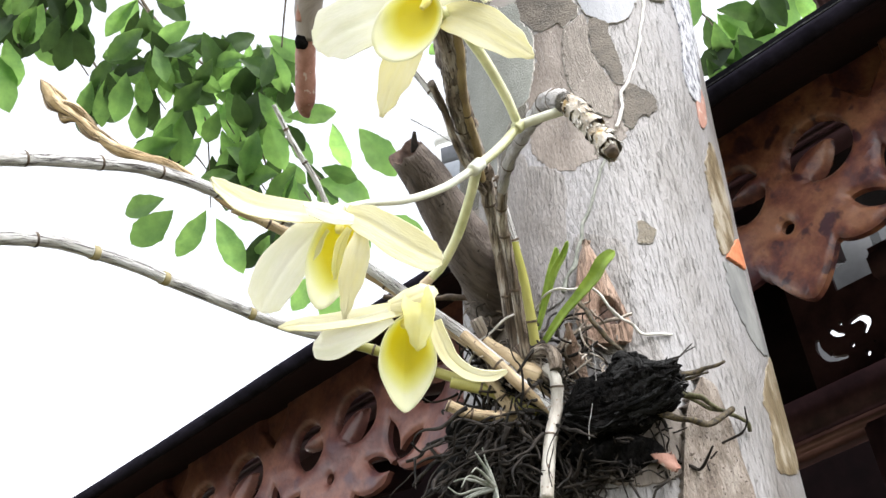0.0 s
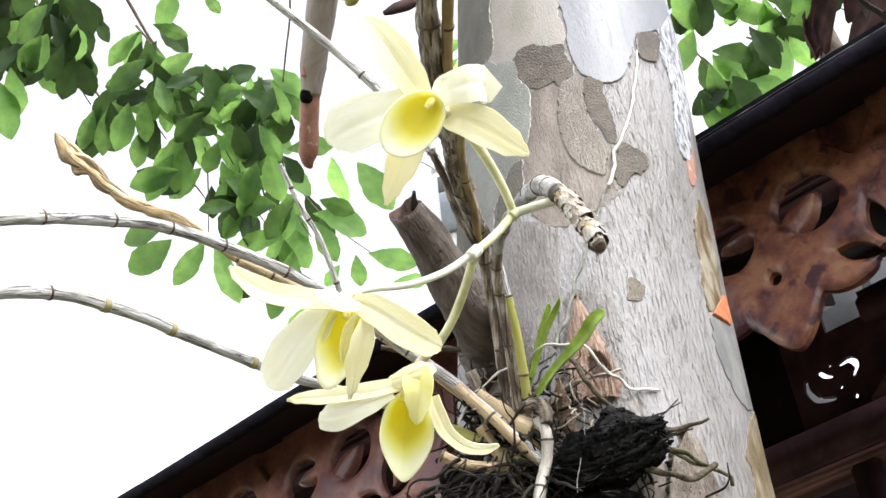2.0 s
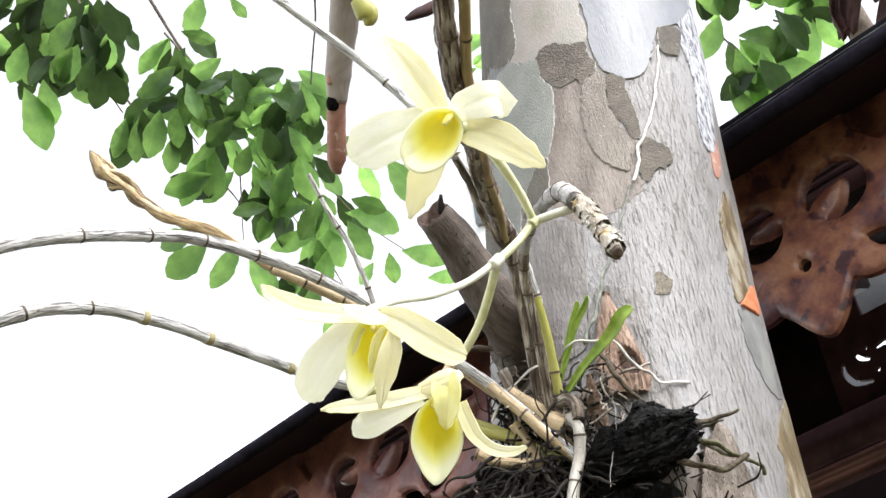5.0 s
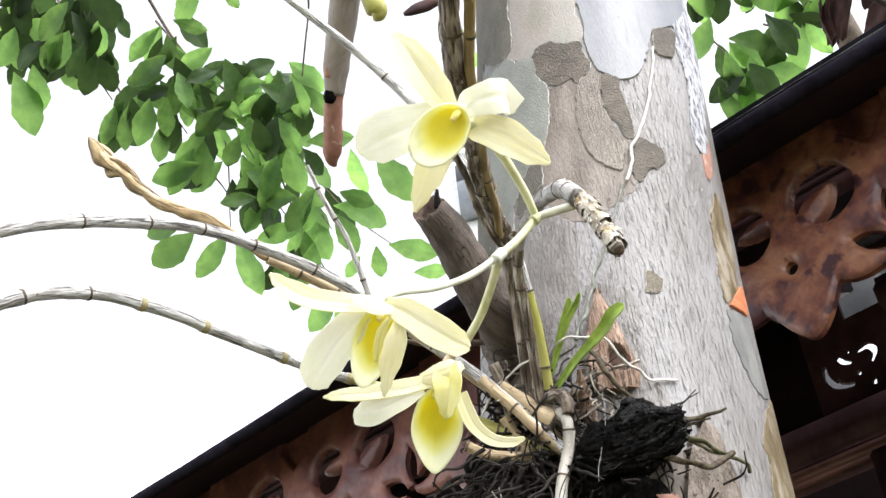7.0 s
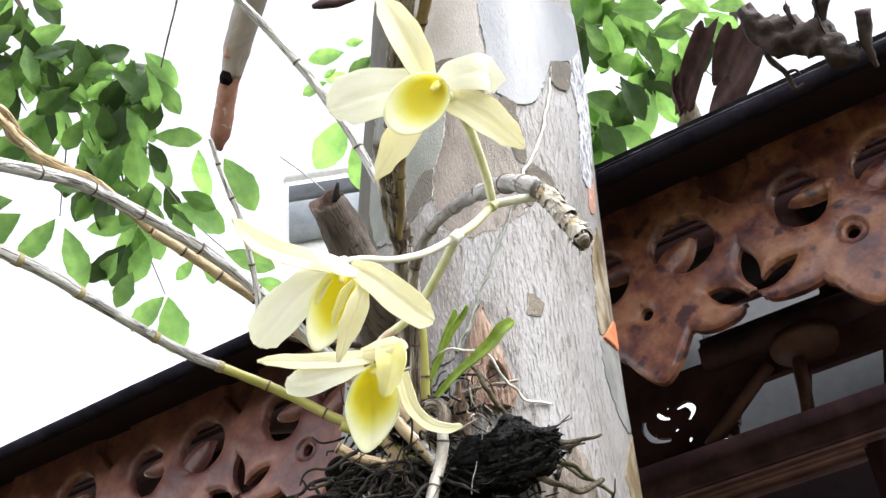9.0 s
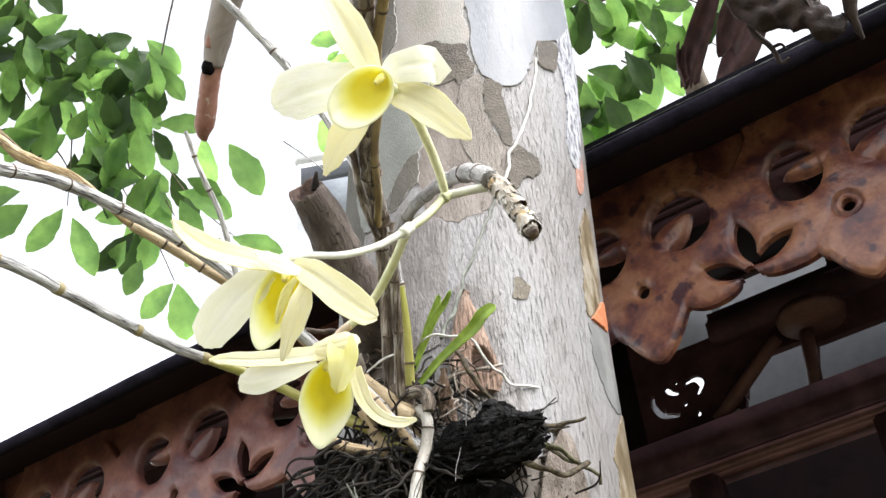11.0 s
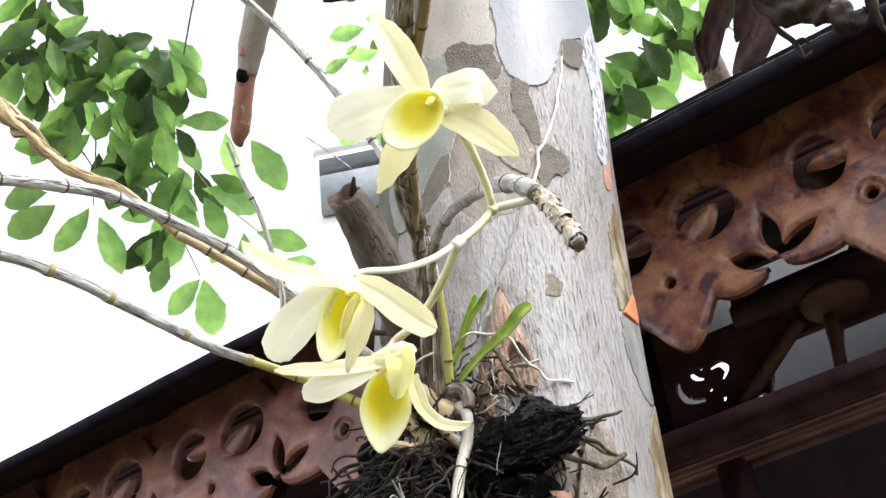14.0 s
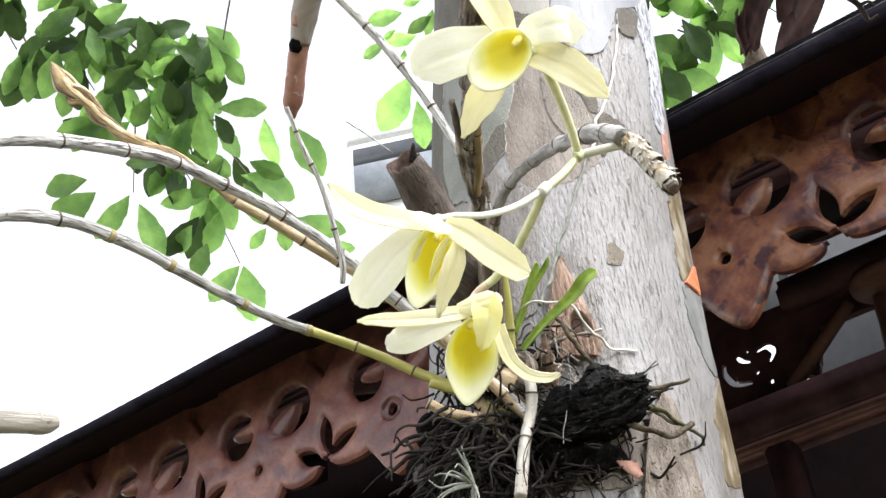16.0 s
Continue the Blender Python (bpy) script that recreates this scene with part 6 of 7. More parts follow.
root_strand([(0.1466, 0.8344, 2.119), (0.1423, 0.8342, 2.088), (0.1334, 0.8347, 2.0588), (0.1292, 0.8349, 2.0399)], 0.00025, M_CANE_GREY)
bm = bmesh.new()
centre = Vector((0.0897, 0.8926, 2.0669))
for k in range(250):
    a = Vector((rng.gauss(0, 0.030), rng.gauss(0, 0.018), rng.gauss(0.0, 0.016))) + centre
    way = Vector((rng.gauss(-0.45, 0.6), rng.gauss(-0.15, 0.45), rng.gauss(-0.45, 0.4))).normalized()
    pts = [a]
    for _ in range(rng.randint(3, 5)):
        way = (way + Vector((rng.gauss(0, 0.32), rng.gauss(0, 0.28), rng.gauss(-0.10, 0.32)))).normalized()
        pts.append(pts[-1] + way * rng.uniform(0.008, 0.017))
    r = rng.uniform(0.0006, 0.0020)
    tube(pts, (r, r * 0.35), segs=7, steps=5, bm=bm, rough=0.5)
tagged(part("root_tangle", bm, M_ROOT, orchid, "dense tangle of dark brown roots"), kind="stuff")
part("root_ball", tube([(0.1149, 0.8763, 2.0504), (0.1324, 0.8678, 2.0499), (0.1502, 0.8683, 2.0459), (0.1679, 0.8699, 2.0404), (0.1845, 0.8757, 2.0379)], lambda s: 0.004 + 0.010 * math.sin(math.pi * (0.1 + 0.84 * s)), segs=24, steps=10, rough=0.9, seed=5.0), M_COIR, orchid)
part("root_ball", tube([(0.0376, 0.9611, 2.119), (0.0559, 0.9305, 2.107), (0.0752, 0.9236, 2.0882), (0.0951, 0.9259, 2.0737), (0.1131, 0.9336, 2.0606)], lambda s: 0.006 + 0.013 * math.sin(math.pi * (0.15 + 0.75 * s)), segs=28, steps=10, rough=0.9, seed=8.0), M_COIR, orchid)
part("root_ball", tube([(0.032, 0.975, 2.084), (0.054, 0.9523, 2.0778), (0.0757, 0.9439, 2.0606), (0.1028, 0.9438, 2.0483), (0.1259, 0.9472, 2.0404)], lambda s: 0.008 + 0.014 * math.sin(math.pi * (0.15 + 0.75 * s)), segs=28, steps=10, rough=0.9, seed=11.0), M_COIR, orchid)
# near-black lump added to fill the shadow between the roots
part("root_ball", tube([(0.050, 0.925, 2.060), (0.075, 0.915, 2.070), (0.105, 0.905, 2.070), (0.140, 0.900, 2.058), (0.168, 0.900, 2.048)], lambda s: 0.006 + 0.015 * math.sin(math.pi * (0.06 + 0.86 * s)), segs=24, steps=10, rough=0.8, seed=2.0), M_COIR, orchid, "matted core of the roots, black for the shadow between them")


def dark_root_strand(pts, r):
    way = [q + Vector((noise.noise(q * 70), noise.noise(q * 70 + Vector((7, 0, 0))), noise.noise(q * 70 + Vector((0, 7, 0))))) * 0.004 for q in curve(pts, 5)]
    part("root", tube(way, (r * 0.9, r * 0.4), segs=9, steps=4, rough=0.5, seed=rng.random() * 90), M_ROOT, orchid)


dark_root_strand([(0.0623, 0.9164, 2.0999), (0.0452, 0.9171, 2.1015), (0.0225, 0.9174, 2.0959), (-0.0054, 0.9178, 2.0825)], 0.003)
dark_root_strand([(0.069, 0.9242, 2.0883), (0.0368, 0.9209, 2.089), (0.0139, 0.9245, 2.079), (-0.004, 0.9293, 2.0667)], 0.0032)
dark_root_strand([(0.0685, 0.9301, 2.0804), (0.0433, 0.9294, 2.0765), (0.0229, 0.9322, 2.0674), (0.0001, 0.9378, 2.0546)], 0.0028)
dark_root_strand([(0.0605, 0.9377, 2.0712), (0.0376, 0.9384, 2.0652), (0.0223, 0.9463, 2.0568)], 0.0026)
dark_root_strand([(0.1042, 0.9164, 2.0768), (0.0914, 0.912, 2.0763), (0.0789, 0.9126, 2.0773)], 0.0042)
dark_root_strand([(0.1025, 0.9081, 2.0884), (0.097, 0.9051, 2.0764), (0.0979, 0.9136, 2.0646), (0.0957, 0.9195, 2.057)], 0.0026)
dark_root_strand([(0.1573, 0.9176, 2.0674), (0.1703, 0.9183, 2.0561), (0.1797, 0.9209, 2.0513)], 0.0026)
dark_root_strand([(0.1425, 0.9211, 2.0649), (0.1457, 0.925, 2.0506), (0.1401, 0.9332, 2.0403)], 0.0032)
dark_root_strand([(0.1869, 0.9121, 2.0705), (0.1786, 0.9065, 2.071), (0.174, 0.9038, 2.0753)], 0.0026)
bm = bmesh.new()
centre = Vector((0.1388, 0.8850, 2.0420))
for k in range(260):
    a = Vector((rng.gauss(0, 0.026), rng.gauss(0, 0.007), rng.gauss(0.0, 0.012))) + centre
    way = Vector((rng.gauss(0.1, 0.8), rng.gauss(-0.25, 0.4), rng.gauss(-0.3, 0.6))).normalized()
    pts = [a]
    for _ in range(rng.randint(3, 5)):
        way = (way + Vector((rng.gauss(0, 0.5), rng.gauss(0, 0.35), rng.gauss(-0.12, 0.45)))).normalized()
        pts.append(pts[-1] + way * rng.uniform(0.006, 0.013))
    r = rng.uniform(0.0006, 0.0020)
    tube(pts, (r, r * 0.5), segs=5, steps=5, bm=bm, rough=0.5)
tagged(part("root_tangle", bm, M_ROOT, orchid, "black roots matted under the coir"), kind="stuff")
bm = bmesh.new()
crown = [Vector(q) for q in [(0.0696, 0.8741, 2.1545), (0.0871, 0.8684, 2.1432), (0.1067, 0.8557, 2.133), (0.1288, 0.842, 2.1428), (0.1434, 0.837, 2.1483), (0.1287, 0.847, 2.1143), (0.1088, 0.8558, 2.1016), (0.0896, 0.8665, 2.0948), (0.0752, 0.8686, 2.1237), (0.0671, 0.8694, 2.191), (0.1518, 0.8418, 2.1185)]]
for k in range(80):
    a = crown[k % len(crown)] + Vector((rng.gauss(0, 0.009), rng.gauss(0.016, 0.004), rng.gauss(0, 0.010)))
    way = Vector((rng.gauss(0.2, 0.8), rng.gauss(-0.1, 0.3), rng.gauss(-0.2, 0.8))).normalized()
    pts = [a]
    for _ in range(rng.randint(3, 4)):
        way = (way + Vector((rng.gauss(0, 0.45), rng.gauss(0, 0.3), rng.gauss(-0.1, 0.45)))).normalized()
        pts.append(pts[-1] + way * rng.uniform(0.005, 0.012))
    r = rng.uniform(0.0004, 0.0013)
    tube(pts, (r, r * 0.5), segs=5, steps=4, bm=bm)
tagged(part("rootlet_tangle", bm, M_CANE_OLD, orchid, "fine brown rootlets round the crown"), kind="stuff")
bm = bmesh.new()
for k in range(150):
    a = crown[k % 4] + Vector((rng.gauss(-0.006, 0.010), rng.gauss(0.024, 0.006), rng.gauss(-0.010, 0.014)))
    way = Vector((rng.gauss(0.0, 0.7), rng.gauss(0, 0.3), rng.gauss(-0.3, 0.8))).normalized()
    pts = [a]
    for _ in range(4):
        way = (way + Vector((rng.gauss(0, 0.4), rng.gauss(0, 0.3), rng.gauss(-0.1, 0.4)))).normalized()
        pts.append(pts[-1] + way * rng.uniform(0.006, 0.014))
    r = rng.uniform(0.0007, 0.0018)
    tube(pts, (r, r * 0.6), segs=5, steps=4, bm=bm, rough=0.4)
tagged(part("crown_root_mass", bm, M_ROOT, orchid, "dark roots packed behind the crown"), kind="stuff")
cane([(-0.2089, 0.3704, 1.8225), (-0.1811, 0.369, 1.8274), (-0.1568, 0.3716, 1.83), (-0.1363, 0.3729, 1.8298), (-0.1265, 0.3758, 1.8298), (-0.1225, 0.3769, 1.8297)], lambda s: 0.0044 - 0.0030 * max(0, (s - 0.72) / 0.28) ** 1.6, M_CANE_WHITE, (0.45,), label="pale grey cane ending in a tapered tip")
# silvery air plant among the roots
air = thing("air_plant", "small silvery air plant lodged among the roots", "air plant")
o = Vector((0.06, 0.8491, 2.018))
for k in range(11):
    w = Vector((rng.gauss(0, 0.7), rng.gauss(-0.5, 0.4), rng.gauss(0.1, 0.8))).normalized()
    part("leaf", tube([o, o + w * 0.014, o + w * 0.026 + Vector((0, 0, -0.003)), o + w * 0.034 + Vector((0, 0, rng.gauss(-0.006, 0.006)))], (0.0016, 0.0004), segs=6, steps=4), M_TILLANDSIA, air)

# ---- blackened coir block and bark pieces on the trunk ----
coir = thing("coir_block", "blackened fibrous coir chunk wedged against the trunk", "coir block")
COIR_A, COIR_B = Vector((0.1201, 0.8543, 2.067)), Vector((0.1985, 0.8453, 2.0814))
ex = (COIR_B - COIR_A).normalized()
ey = (Vector((0.05, 1, 0.1)) - ex * ex.dot(Vector((0.05, 1, 0.1)))).normalized()
ez = ey.cross(ex) * (1 if ey.cross(ex).z > 0 else -1)


def coir_skin(s, w, lift=0.0):
    """A point on the chunk: s along it, w round it."""
    high = 0.0195 * min(1.0, 0.45 + 3 * s) + 0.004 * math.sin(math.pi * min(1.0, s)) - 0.010 * max(0.0, (s - 0.6) / 0.4) ** 1.5 + (0.0055 * math.exp(-((s - 0.66) / 0.13) ** 2) if math.sin(w) > 0 else 0.0)
    ridge = abs(noise.noise(Vector((math.cos(w) * 9, math.sin(w) * 9, s * 2.4 + 4)))) + 0.6 * abs(noise.noise(Vector((math.cos(w) * 21, math.sin(w) * 21, s * 4 + 1))))
    k = 0.78 + 0.30 * noise.noise(Vector((math.cos(w) * 1.7, math.sin(w) * 1.7, s * 2.6))) + 0.34 * ridge + 0.10 * noise.noise(Vector((math.cos(w) * 30, math.sin(w) * 30, s * 30)))
    c, q = math.cos(w), math.sin(w)
    c, q = math.copysign(abs(c) ** 0.75, c), math.copysign(abs(q) ** 0.75, q)
    end = 0.010 * noise.noise(Vector((math.cos(w) * 2.5, math.sin(w) * 2.5, 7))) + 0.005 * noise.noise(Vector((math.cos(w) * 9, math.sin(w) * 9, 2)))
    along = COIR_A.lerp(COIR_B, s) + ex * (end * max(0, s - 0.7) / 0.3)
    return along + ey * ((0.019 * k + lift) * c) + ez * ((high * k + lift) * q)


bm = bmesh.new()
rings = [[bm.verts.new(coir_skin(i / 36, 2 * math.pi * k / 160)) for k in range(160)] for i in range(37)]
for a, b in zip(rings, rings[1:]):
    for k in range(160):
        bm.faces.new((a[k], a[(k + 1) % 160], b[(k + 1) % 160], b[k]))
for ring, q in ((rings[0], COIR_A - ex * 0.004), (rings[-1], COIR_B - ex * 0.008)):
    c = bm.verts.new(q)
    for k in range(160):
        bm.faces.new((ring[k], ring[(k + 1) % 160], c))
bmesh.ops.recalc_face_normals(bm, faces=bm.faces[:])
part("block", bm, M_COIR, coir)
bm = bmesh.new()
for k in range(60):
    w, s0 = rng.uniform(0, 2 * math.pi), rng.uniform(-0.05, 0.7)
    run, drift = rng.uniform(0.18, 0.45), rng.gauss(0, 0.22)
    pts = [coir_skin(min(s0 + run * i / 5, 1.0), w + drift * i / 5, 0.0004 + 0.0008 * math.sin(i * 1.9 + k)) for i in range(6) if s0 + run * i / 5 < 1.02]
    if len(pts) > 2:
        tube(pts, (rng.uniform(0.0004, 0.0011), 0.0004), segs=6, steps=3, bm=bm, rough=0.5)
tagged(part("fibre", bm, M_COIR_STRAND, coir, "matted black strands along the chunk"), kind="stuff")
# torn, curling layers of the chunk
for k in range(46):
    s0, w0 = rng.uniform(0.25, 0.80), rng.uniform(0.15, 1.15) * math.pi + math.pi * 0.35
    run, half, lift = rng.uniform(0.20, 0.42), rng.uniform(0.08, 0.22), rng.uniform(0.0004, 0.0030)
    grid = []
    for i in range(13):
        f = i / 12
        wide = half * (0.35 + 0.65 * math.sin(math.pi * (0.08 + 0.84 * f))) * (1 + 0.5 * noise.noise(Vector((k * 3.1, f * 5, 0))))
        bend = 0.16 * noise.noise(Vector((k * 1.7, f * 1.6, 4)))
        grid.append([coir_skin(min(s0 + run * f, 1.06), w0 + bend + wide * (j / 4 - 1), lift * (0.2 + f) + 0.0012 * abs(noise.noise(Vector((k, f * 8, j * 0.9))))) + ex * (0.004 * max(0, s0 + run * f - 1)) for j in range(9)])
    part("torn_layer", sheet(grid, 0.0009), M_COIR if k % 3 else M_COIR_STRAND, coir)
bm = bmesh.new()
for k in range(120):
    w = rng.uniform(0, 2 * math.pi)
    a = coir_skin(rng.uniform(0.9, 1.0), w, -0.008 * rng.random())
    b = coir_skin(0.78, w, -0.001)
    way = (ex + ez * rng.gauss(0.05, 0.40) - ey * rng.uniform(-0.2, 0.5)).normalized()
    long = rng.uniform(0.004, 0.011)
    tube([b, a, a + way * long * 0.5 + ez * rng.gauss(0, 0.0015), a + way * long + ez * rng.gauss(0, 0.003)], (rng.uniform(0.0010, 0.0022), 0.0004), segs=6, steps=4, bm=bm, rough=0.6)
tagged(part("frayed_end", bm, M_COIR_STRAND, coir, "frayed ends of black strands"), kind="stuff")


def husk_piece(outline, depth_, mat, label, bulge=0.006, hole=None, groove=0.0009):
    """A thick curved, fibrous flake of bark: left edge, right edge points by rows; hole: (across, down, half width, half height) of a pit."""
    cols, fill, rows, pit = 40, 10, [], set()
    left, right = curve([Vector(a) for a, _ in outline], fill), curve([Vector(b) for _, b in outline], fill)
    last = len(left) - 1
    for i, (a, b) in enumerate(zip(left, right)):
        row = []
        for j in range(cols + 1):
            f = j / cols
            p = a.lerp(b, f)
            h = bulge * math.sin(math.pi * f) ** 0.7 + groove * noise.noise(Vector((p.x * 300, 0, p.z * 22))) + groove * 0.25 * noise.noise(p * 500) + groove * 1.1 * abs(noise.noise(Vector((p.x * 800, 4, p.z * 36))))
            if hole:
                e = math.hypot((f - hole[0]) / hole[2], (i / last - hole[1]) / hole[3])
                if e < 1.04:
                    pit.add((i, j))
                h -= (bulge + depth_ * 0.9) * min(1.0, max(0.0, (1.25 - e) / 0.25))
            row.append(p + Vector((0, -1, -0.2)) * h + Vector((0, 0, 0.0016 * noise.noise(Vector((p.x * 300, 7, 0)))) if i in (0, last) else (0, 0, 0)))
        rows.append(row)
    bm = sheet(rows, depth_)
    bm.faces.ensure_lookup_table()
    # pit faces take the dark brown, painting the shade inside the hole
    for i, j in pit:
        bm.faces[i * cols + j].material_index = 1
    return tagged(part("bark_piece", bm, [mat, M_TORN]), label, "bark piece")


husk_piece(list(zip([(0.1612, 0.8734, 2.2399), (0.1554, 0.8741, 2.2265), (0.1511, 0.8742, 2.2129), (0.1471, 0.8746, 2.1972), (0.144, 0.8749, 2.1847), (0.1418, 0.8746, 2.1678), (0.143, 0.8736, 2.1513), (0.1469, 0.8718, 2.1377)], [(0.1637, 0.875, 2.2415), (0.1675, 0.8742, 2.2283), (0.1721, 0.8732, 2.2145), (0.1755, 0.8721, 2.1967), (0.1787, 0.8717, 2.1815), (0.1818, 0.8712, 2.1631), (0.1845, 0.8707, 2.149), (0.1805, 0.8705, 2.1357)])), 0.005, M_HUSK, "triangular brown bark flake with a round hole on the trunk", 0.005, (0.68, 0.705, 0.19, 0.098))
husk_piece(list(zip([(0.1309, 0.8506, 2.1449), (0.1276, 0.8565, 2.1377), (0.1261, 0.8645, 2.1272), (0.1279, 0.8714, 2.1176), (0.1317, 0.876, 2.1107)], [(0.1337, 0.8499, 2.1454), (0.1374, 0.857, 2.1351), (0.1406, 0.8636, 2.1257), (0.1423, 0.8714, 2.1149), (0.1429, 0.8753, 2.1095)])), 0.004, M_HUSK, "narrow brown bark flake among the roots", 0.005)
husk_piece(list(zip([(0.2274, 0.8779, 2.1017), (0.2204, 0.875, 2.09), (0.2126, 0.8727, 2.0778), (0.2067, 0.8714, 2.0622), (0.2024, 0.8702, 2.0468), (0.1972, 0.8689, 2.0269), (0.1914, 0.8675, 2.0029), (0.1839, 0.8686, 1.9717), (0.1797, 0.8896, 1.9444)], [(0.2305, 0.8821, 2.1038), (0.2386, 0.8858, 2.0966), (0.2405, 0.8867, 2.0831), (0.2428, 0.8882, 2.069), (0.244, 0.8888, 2.0527), (0.2449, 0.8897, 2.0329), (0.2468, 0.891, 2.0088), (0.2453, 0.8909, 1.9757), (0.2405, 0.8882, 1.9388)])), 0.012, M_SLAB, "weathered grey-brown slab of bark on the trunk", 0.001, None, 0.0005)
husk_piece(list(zip([(0.174, 0.8627, 2.0355), (0.1786, 0.8627, 2.0278), (0.1866, 0.8634, 2.0203)], [(0.1912, 0.864, 2.0338), (0.1925, 0.8641, 2.0275), (0.1939, 0.8644, 2.0226)])), 0.003, M_REDWOOD, "small reddish torn bark flake", 0.003)

# ---- background trees ----
def leaflet(length, width, seed, mat):
    """A blunt, wavy-edged leaf blade along +x, folded a little along its midrib."""
    grid = []
    for i in range(18):
        s = i / 17
        w = width / 2 * max(0.0, math.sin(math.pi * s ** 1.18)) ** 0.78 * (0.86 + 0.22 * s) + 0.0008
        row = []
        for j in (-1, -0.6, -0.2, 0, 0.2, 0.6, 1):
            edge = 1 + (0.04 * math.sin(s * 17 + seed * 2 + (2 if j > 0 else 0)) + 0.035 * math.sin(s * 31 + seed)) * abs(j)
            row.append(Vector((length * s, w * j * edge, 0.20 * w * abs(j) - (0.07 + 0.03 * seed) * length * s * s + 0.025 * length * math.sin(s * 8 + j * 2.4 + seed) * abs(j))))
        grid.append(row)
    me = bpy.data.meshes.new("leaf")
    b = sheet(grid, 0)
    b.normal_update()
    b.to_mesh(me)
    b.free()
    for f in me.polygons:
        f.use_smooth = True
    me.materials.append(mat)
    return me


SIZES = [(0.140, 0.060), (0.124, 0.060), (0.110, 0.054), (0.152, 0.062), (0.095, 0.050)]
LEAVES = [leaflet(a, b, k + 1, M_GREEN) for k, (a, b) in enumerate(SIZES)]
SHADED_LEAVES = [leaflet(a, b, k + 1, M_GREEN_SHADED) for k, (a, b) in enumerate(SIZES)]
EYE = Vector((0.02, 0.02, 1.64))


def hang_leaf(owner, at, angle, length, tilt=0.35, old=0.0):
    """One leaf with its stalk at a place, hanging at an angle in the plane that faces the garden; old: chance of the
    shade-dark leaf.
    """
    fwd = (at - EYE).normalized()
    right = fwd.cross(Vector((0, 0, 1))).normalized()
    up = right.cross(fwd)
    x = (right * math.cos(radians(angle)) + up * math.sin(radians(angle)) + fwd * rng.gauss(0, 0.25)).normalized()
    z = -fwd + right * rng.gauss(0, tilt) + up * rng.gauss(0.15, tilt)
    y = z.cross(x).normalized()
    z = x.cross(y)
    ob = new("leaf", (SHADED_LEAVES if rng.random() < old else LEAVES)[rng.randrange(len(LEAVES))])
    s = length / max(v.co.x for v in ob.data.vertices)
    ob.matrix_world = Matrix(((x.x * s, y.x * s, z.x * s, at.x), (x.y * s, y.y * s, z.y * s, at.y), (x.z * s, y.z * s, z.z * s, at.z), (0, 0, 0, 1)))
    ob.parent = owner


def leaf_clump(owner, x, y, z, wide, high, count, deep=0.18, long=(0.10, 0.15), old=0.5):
    """Leaves of one twig end: a loose, drooping bunch, some behind others; old: share of leaves darkened for shade,
    most in the middle.
    """
    c = Vector((x, y, z))
    fwd = (c - EYE).normalized()
    right = fwd.cross(Vector((0, 0, 1))).normalized()
    up = right.cross(fwd)
    stalk = [c + up * (high * 1.1) + fwd * deep - right * (wide * 0.6), c + up * (high * 0.4) + fwd * (deep * 0.7), c - up * (high * 0.5) + right * (wide * 0.5) + fwd * (deep * 0.5)]
    part("twig", tube(stalk, (0.004, 0.0015), segs=6, steps=5), M_TWIG, owner)
    for k in range(count):
        a, r = rng.uniform(0, 2 * math.pi), math.sqrt(rng.random())
        side = math.cos(a) * r
        at = c + right * (wide * side) + up * (high * math.sin(a) * r + 0.05) + fwd * rng.uniform(-0.3, 1.0) * deep
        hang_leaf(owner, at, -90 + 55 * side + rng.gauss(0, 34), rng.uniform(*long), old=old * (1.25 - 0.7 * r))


shade = thing("leafy_tree", "broad-leaved green tree behind the roof, drooping leaf sprays", "tree")
# the dense left clumps get nearly all shade-dark leaves
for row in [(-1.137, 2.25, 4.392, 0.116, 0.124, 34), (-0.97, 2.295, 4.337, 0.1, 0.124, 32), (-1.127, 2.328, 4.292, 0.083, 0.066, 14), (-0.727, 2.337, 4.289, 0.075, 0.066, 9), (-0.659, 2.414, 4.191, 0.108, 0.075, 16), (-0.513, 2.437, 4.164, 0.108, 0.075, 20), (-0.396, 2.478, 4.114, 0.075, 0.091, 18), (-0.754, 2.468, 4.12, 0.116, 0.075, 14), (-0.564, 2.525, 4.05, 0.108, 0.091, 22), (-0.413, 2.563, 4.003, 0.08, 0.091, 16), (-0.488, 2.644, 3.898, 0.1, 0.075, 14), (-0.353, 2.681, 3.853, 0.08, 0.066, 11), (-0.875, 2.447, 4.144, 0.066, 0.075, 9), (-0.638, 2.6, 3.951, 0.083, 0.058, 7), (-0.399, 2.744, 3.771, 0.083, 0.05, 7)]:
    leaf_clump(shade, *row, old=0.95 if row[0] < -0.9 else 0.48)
for row in [(-1.171, 2.31, 4.233, -60, 0.193), (-0.62, 2.196, 4.392, -104, 0.132), (-0.541, 2.212, 4.372, -49, 0.082), (-0.679, 2.488, 4.013, -115, 0.154), (-0.649, 2.476, 4.03, -91, 0.15), (-0.73, 2.615, 3.849, -160, 0.129), (-0.709, 2.637, 3.821, -137, 0.164), (-0.617, 2.645, 3.813, -118, 0.162), (-0.591, 2.662, 3.791, -63, 0.172), (-0.447, 2.705, 3.739, -117, 0.099)]:
    hang_leaf(shade, Vector(row[:3]), row[3], row[4], 0.2)
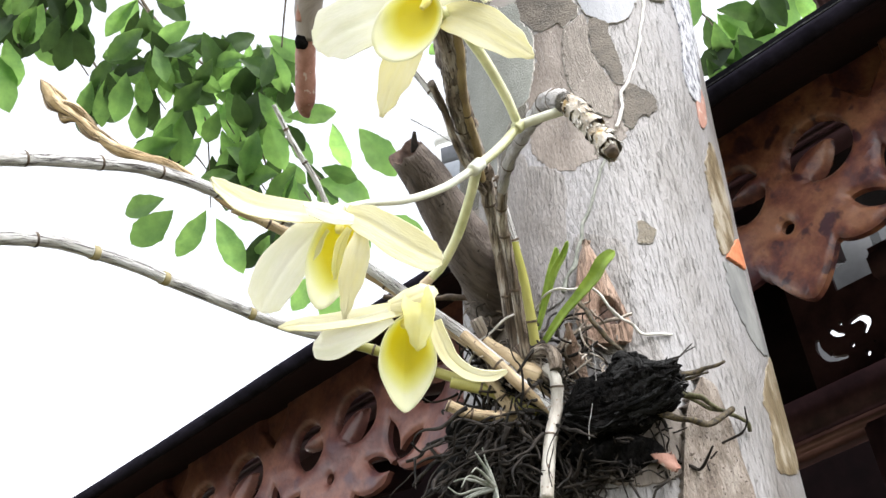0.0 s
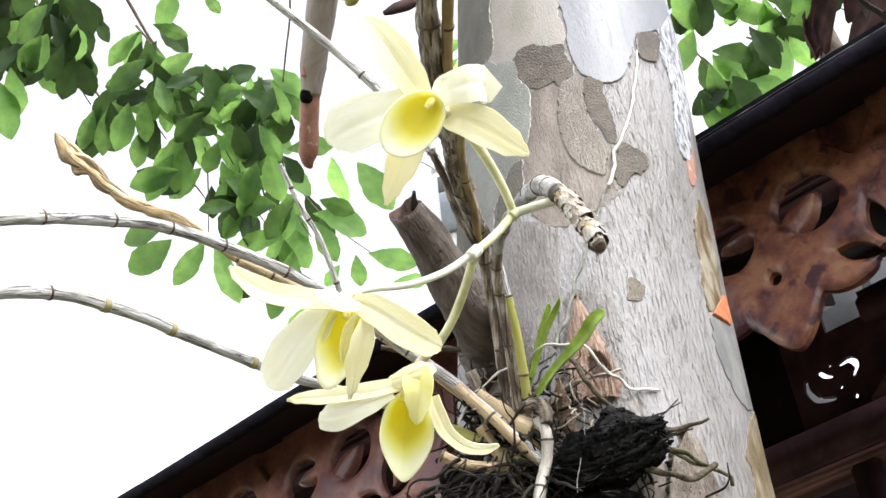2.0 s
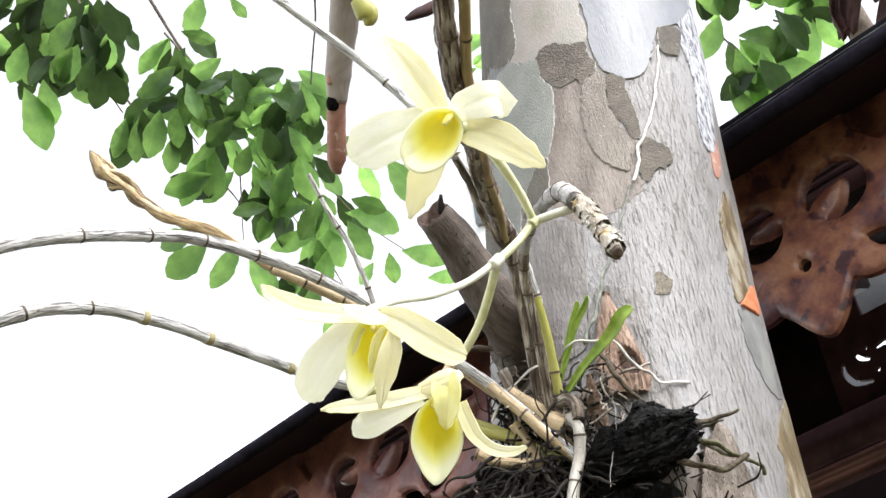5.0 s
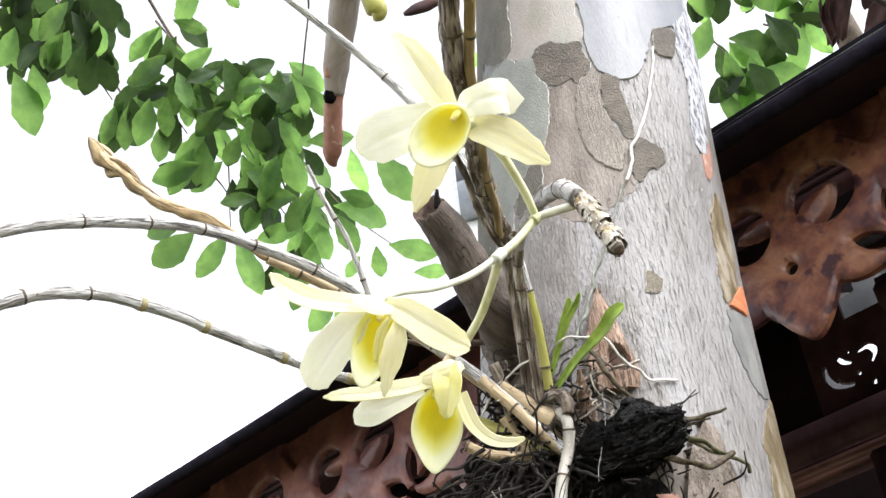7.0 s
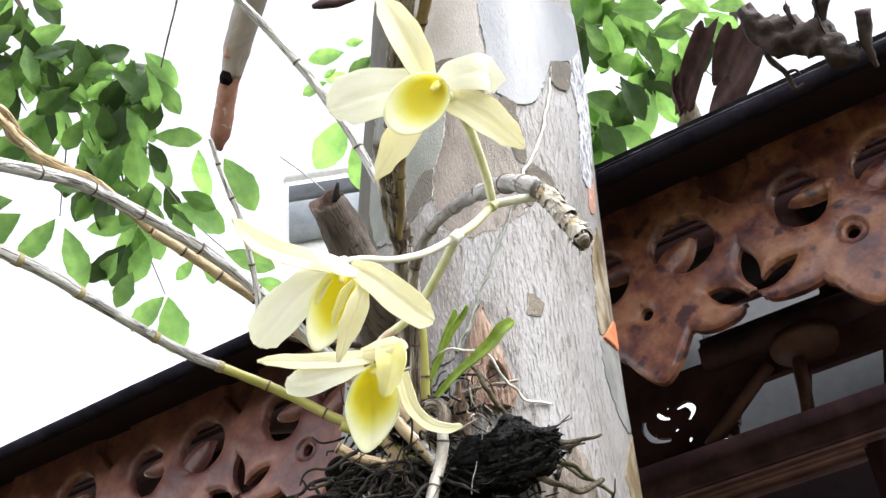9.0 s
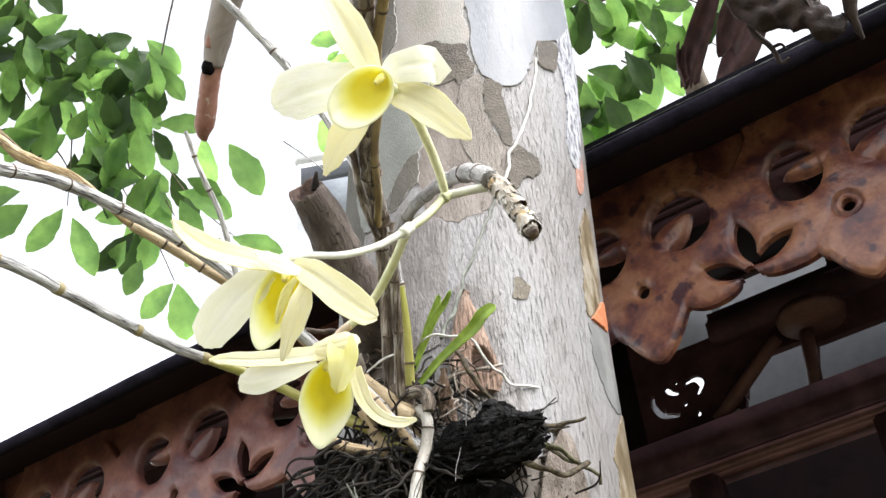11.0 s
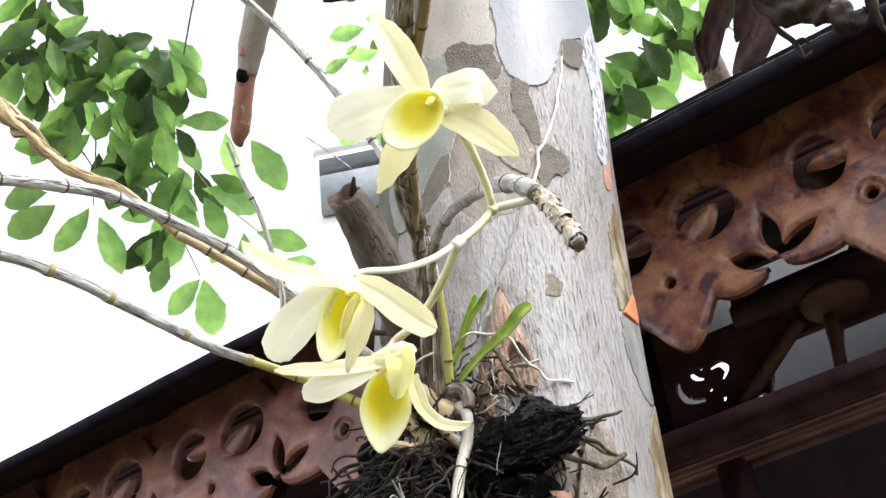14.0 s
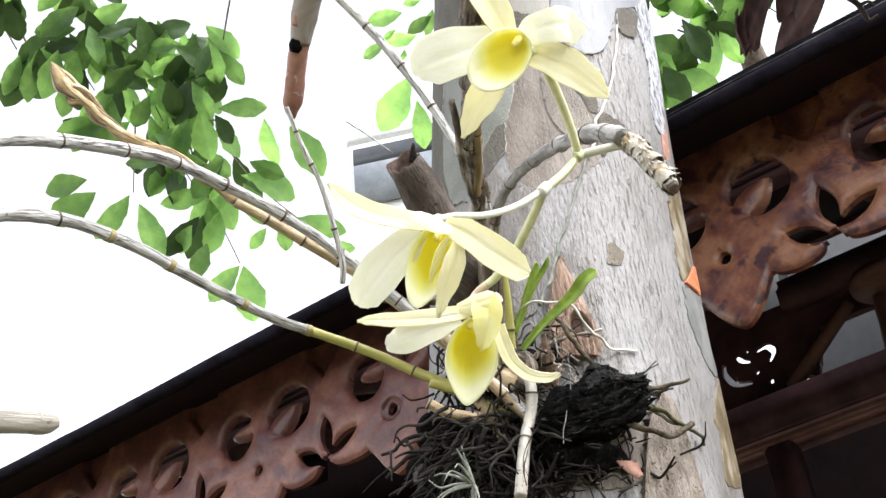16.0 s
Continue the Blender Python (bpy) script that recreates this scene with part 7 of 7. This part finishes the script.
for row in [(-0.408, 2.738, 3.696, -108, 0.106), (-0.321, 2.781, 3.643, -130, 0.132), (-0.31, 2.782, 3.642, -76, 0.173), (-0.239, 2.718, 3.726, -126, 0.077), (-0.19, 2.705, 3.744, -84, 0.099), (-0.154, 2.705, 3.745, -16, 0.15), (-0.091, 2.761, 3.674, -2, 0.106), (-0.157, 2.543, 3.953, -54, 0.167), (-0.23, 2.527, 3.973, -77, 0.146), (-0.286, 2.623, 3.848, -19, 0.163), (-0.276, 2.6, 3.877, -23, 0.108)]:
    hang_leaf(shade, Vector(row[:3]), row[3], row[4], 0.2)
for row in [(0.193, 2.462, 4.323, -169, 0.116), (0.28, 2.464, 4.307, -150, 0.095), (0.285, 2.452, 4.323, -111, 0.084), (0.233, 2.501, 4.265, -169, 0.104), (0.14, 2.52, 4.251, -157, 0.086), (0.206, 2.576, 4.167, -123, 0.201), (0.223, 2.619, 4.106, -85, 0.151), (0.17, 2.493, 4.284, -146, 0.049), (0.193, 2.528, 4.233, -102, 0.042), (0.251, 2.437, 4.348, -173, 0.057)]:
    hang_leaf(shade, Vector(row[:3]), row[3], row[4], 0.25)
part("trunk", tube([(-3.0, 3.0, -0.05), (-2.9, 3.0, 2.0), (-2.6, 3.0, 3.6), (-2.2, 3.0, 5.5)], (0.16, 0.07), segs=18, steps=8, rough=0.1), M_TWIG, shade)
part("limb", tube([(-2.33, 3.0, 4.9), (-1.95, 2.7, 5.35), (-1.5, 2.45, 5.2), (-1.173, 2.301, 4.9), (-0.769, 2.412, 4.681)], (0.022, 0.006), segs=10, steps=8, rough=0.1), M_TWIG, shade)
part("twig", tube([(-1.173, 2.301, 4.9), (-1.078, 2.407, 4.518), (-0.953, 2.522, 4.29)], (0.006, 0.002), segs=7, steps=6), M_TWIG, shade)
part("twig", tube([(-0.866, 2.373, 4.681), (-0.725, 2.498, 4.424), (-0.527, 2.58, 4.224), (-0.358, 2.691, 4.085)], (0.006, 0.002), segs=7, steps=6), M_TWIG, shade)
part("twig", tube([(-0.694, 2.522, 4.393), (-0.624, 2.625, 4.164), (-0.622, 2.718, 3.881)], (0.004, 0.0015), segs=7, steps=6), M_TWIG, shade)
part("twig", tube([(-0.497, 2.604, 4.194), (-0.441, 2.754, 3.969), (-0.327, 2.857, 3.707)], (0.004, 0.0015), segs=7, steps=6), M_TWIG, shade)
part("twig", tube([(-0.39, 2.673, 4.075), (-0.269, 2.756, 3.921), (-0.09, 2.815, 3.766)], (0.003, 0.0012), segs=7, steps=6), M_TWIG, shade)
part("hanging_vine", tube([(-0.2417, 1.8903, 3.9706), (-0.2523, 1.9522, 3.9177), (-0.2724, 2.0118, 3.8626), (-0.2901, 2.0657, 3.8101)], (0.003, 0.002), segs=6, steps=8, rough=0.3), M_TWIG, shade)
part("tendril", tube([(-0.0011, 2.2232, 3.667), (0.0568, 2.2498, 3.6364), (0.1121, 2.2781, 3.6013)], 0.0018, segs=6, steps=4), M_CANE, shade)

rear = thing("leafy_tree", "bright green leaves of a tree rising behind the eave", "tree")
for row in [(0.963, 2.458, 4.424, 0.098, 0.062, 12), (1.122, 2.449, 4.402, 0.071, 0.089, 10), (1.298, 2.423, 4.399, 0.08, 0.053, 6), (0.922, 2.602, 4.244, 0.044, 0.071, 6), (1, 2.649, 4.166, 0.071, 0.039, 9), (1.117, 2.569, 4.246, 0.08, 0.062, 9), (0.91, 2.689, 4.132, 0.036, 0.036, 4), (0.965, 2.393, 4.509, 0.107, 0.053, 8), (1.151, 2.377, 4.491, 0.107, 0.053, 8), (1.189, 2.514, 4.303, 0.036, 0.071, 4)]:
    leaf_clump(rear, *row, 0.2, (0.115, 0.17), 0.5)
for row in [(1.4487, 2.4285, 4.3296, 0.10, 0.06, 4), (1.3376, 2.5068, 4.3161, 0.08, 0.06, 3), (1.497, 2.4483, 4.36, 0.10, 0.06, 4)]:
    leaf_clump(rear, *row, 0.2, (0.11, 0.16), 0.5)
part("trunk", tube([(3.6, 6.0, -0.05), (3.4, 6.0, 3.0), (2.6, 5.0, 5.0), (2.0, 4.0, 5.8)], (0.2, 0.06), segs=18, steps=8, rough=0.1), M_TWIG, rear)
part("limb", tube([(2.3, 4.4, 5.5), (1.569, 2.556, 4.832), (1.243, 2.578, 4.706), (1.018, 2.611, 4.627)], (0.02, 0.004), segs=10, steps=8, rough=0.1), M_TWIG, rear)
for pts, w in (([(1.414, 2.2489, 4.264), (1.3809, 2.3114, 4.1865), (1.3561, 2.3532, 4.1351), (1.3279, 2.3953, 4.0841), (1.3089, 2.4267, 4.0456)], 0.11), ([(1.2305, 2.2072, 4.2082), (1.2102, 2.2842, 4.1502), (1.1962, 2.347, 4.0987), (1.189, 2.4016, 4.0492)], 0.075), ([(1.268, 2.1296, 4.1149), (1.2559, 2.191, 4.0674), (1.2502, 2.2501, 4.0159)], 0.085), ([(1.1577, 2.3316, 4.1318), (1.1612, 2.3725, 4.0913), (1.186, 2.4082, 4.0442)], 0.03)):
    path = curve(pts, 5)
    grid = [[q + Vector((1, -0.3, 0)) * (w * (0.5 + 0.5 * math.sin(math.pi * (0.2 + 0.75 * i / len(path)))) * (j / 6 - 0.5)) + Vector((0, -1, 0)) * 0.02 * math.sin(j * 1.3 + i * 0.3) for j in range(7)] for i, q in enumerate(path)]
    part("dead_leaf", sheet(grid, 0.003), M_DEADLEAF, rear, "dead brown hanging leaf")
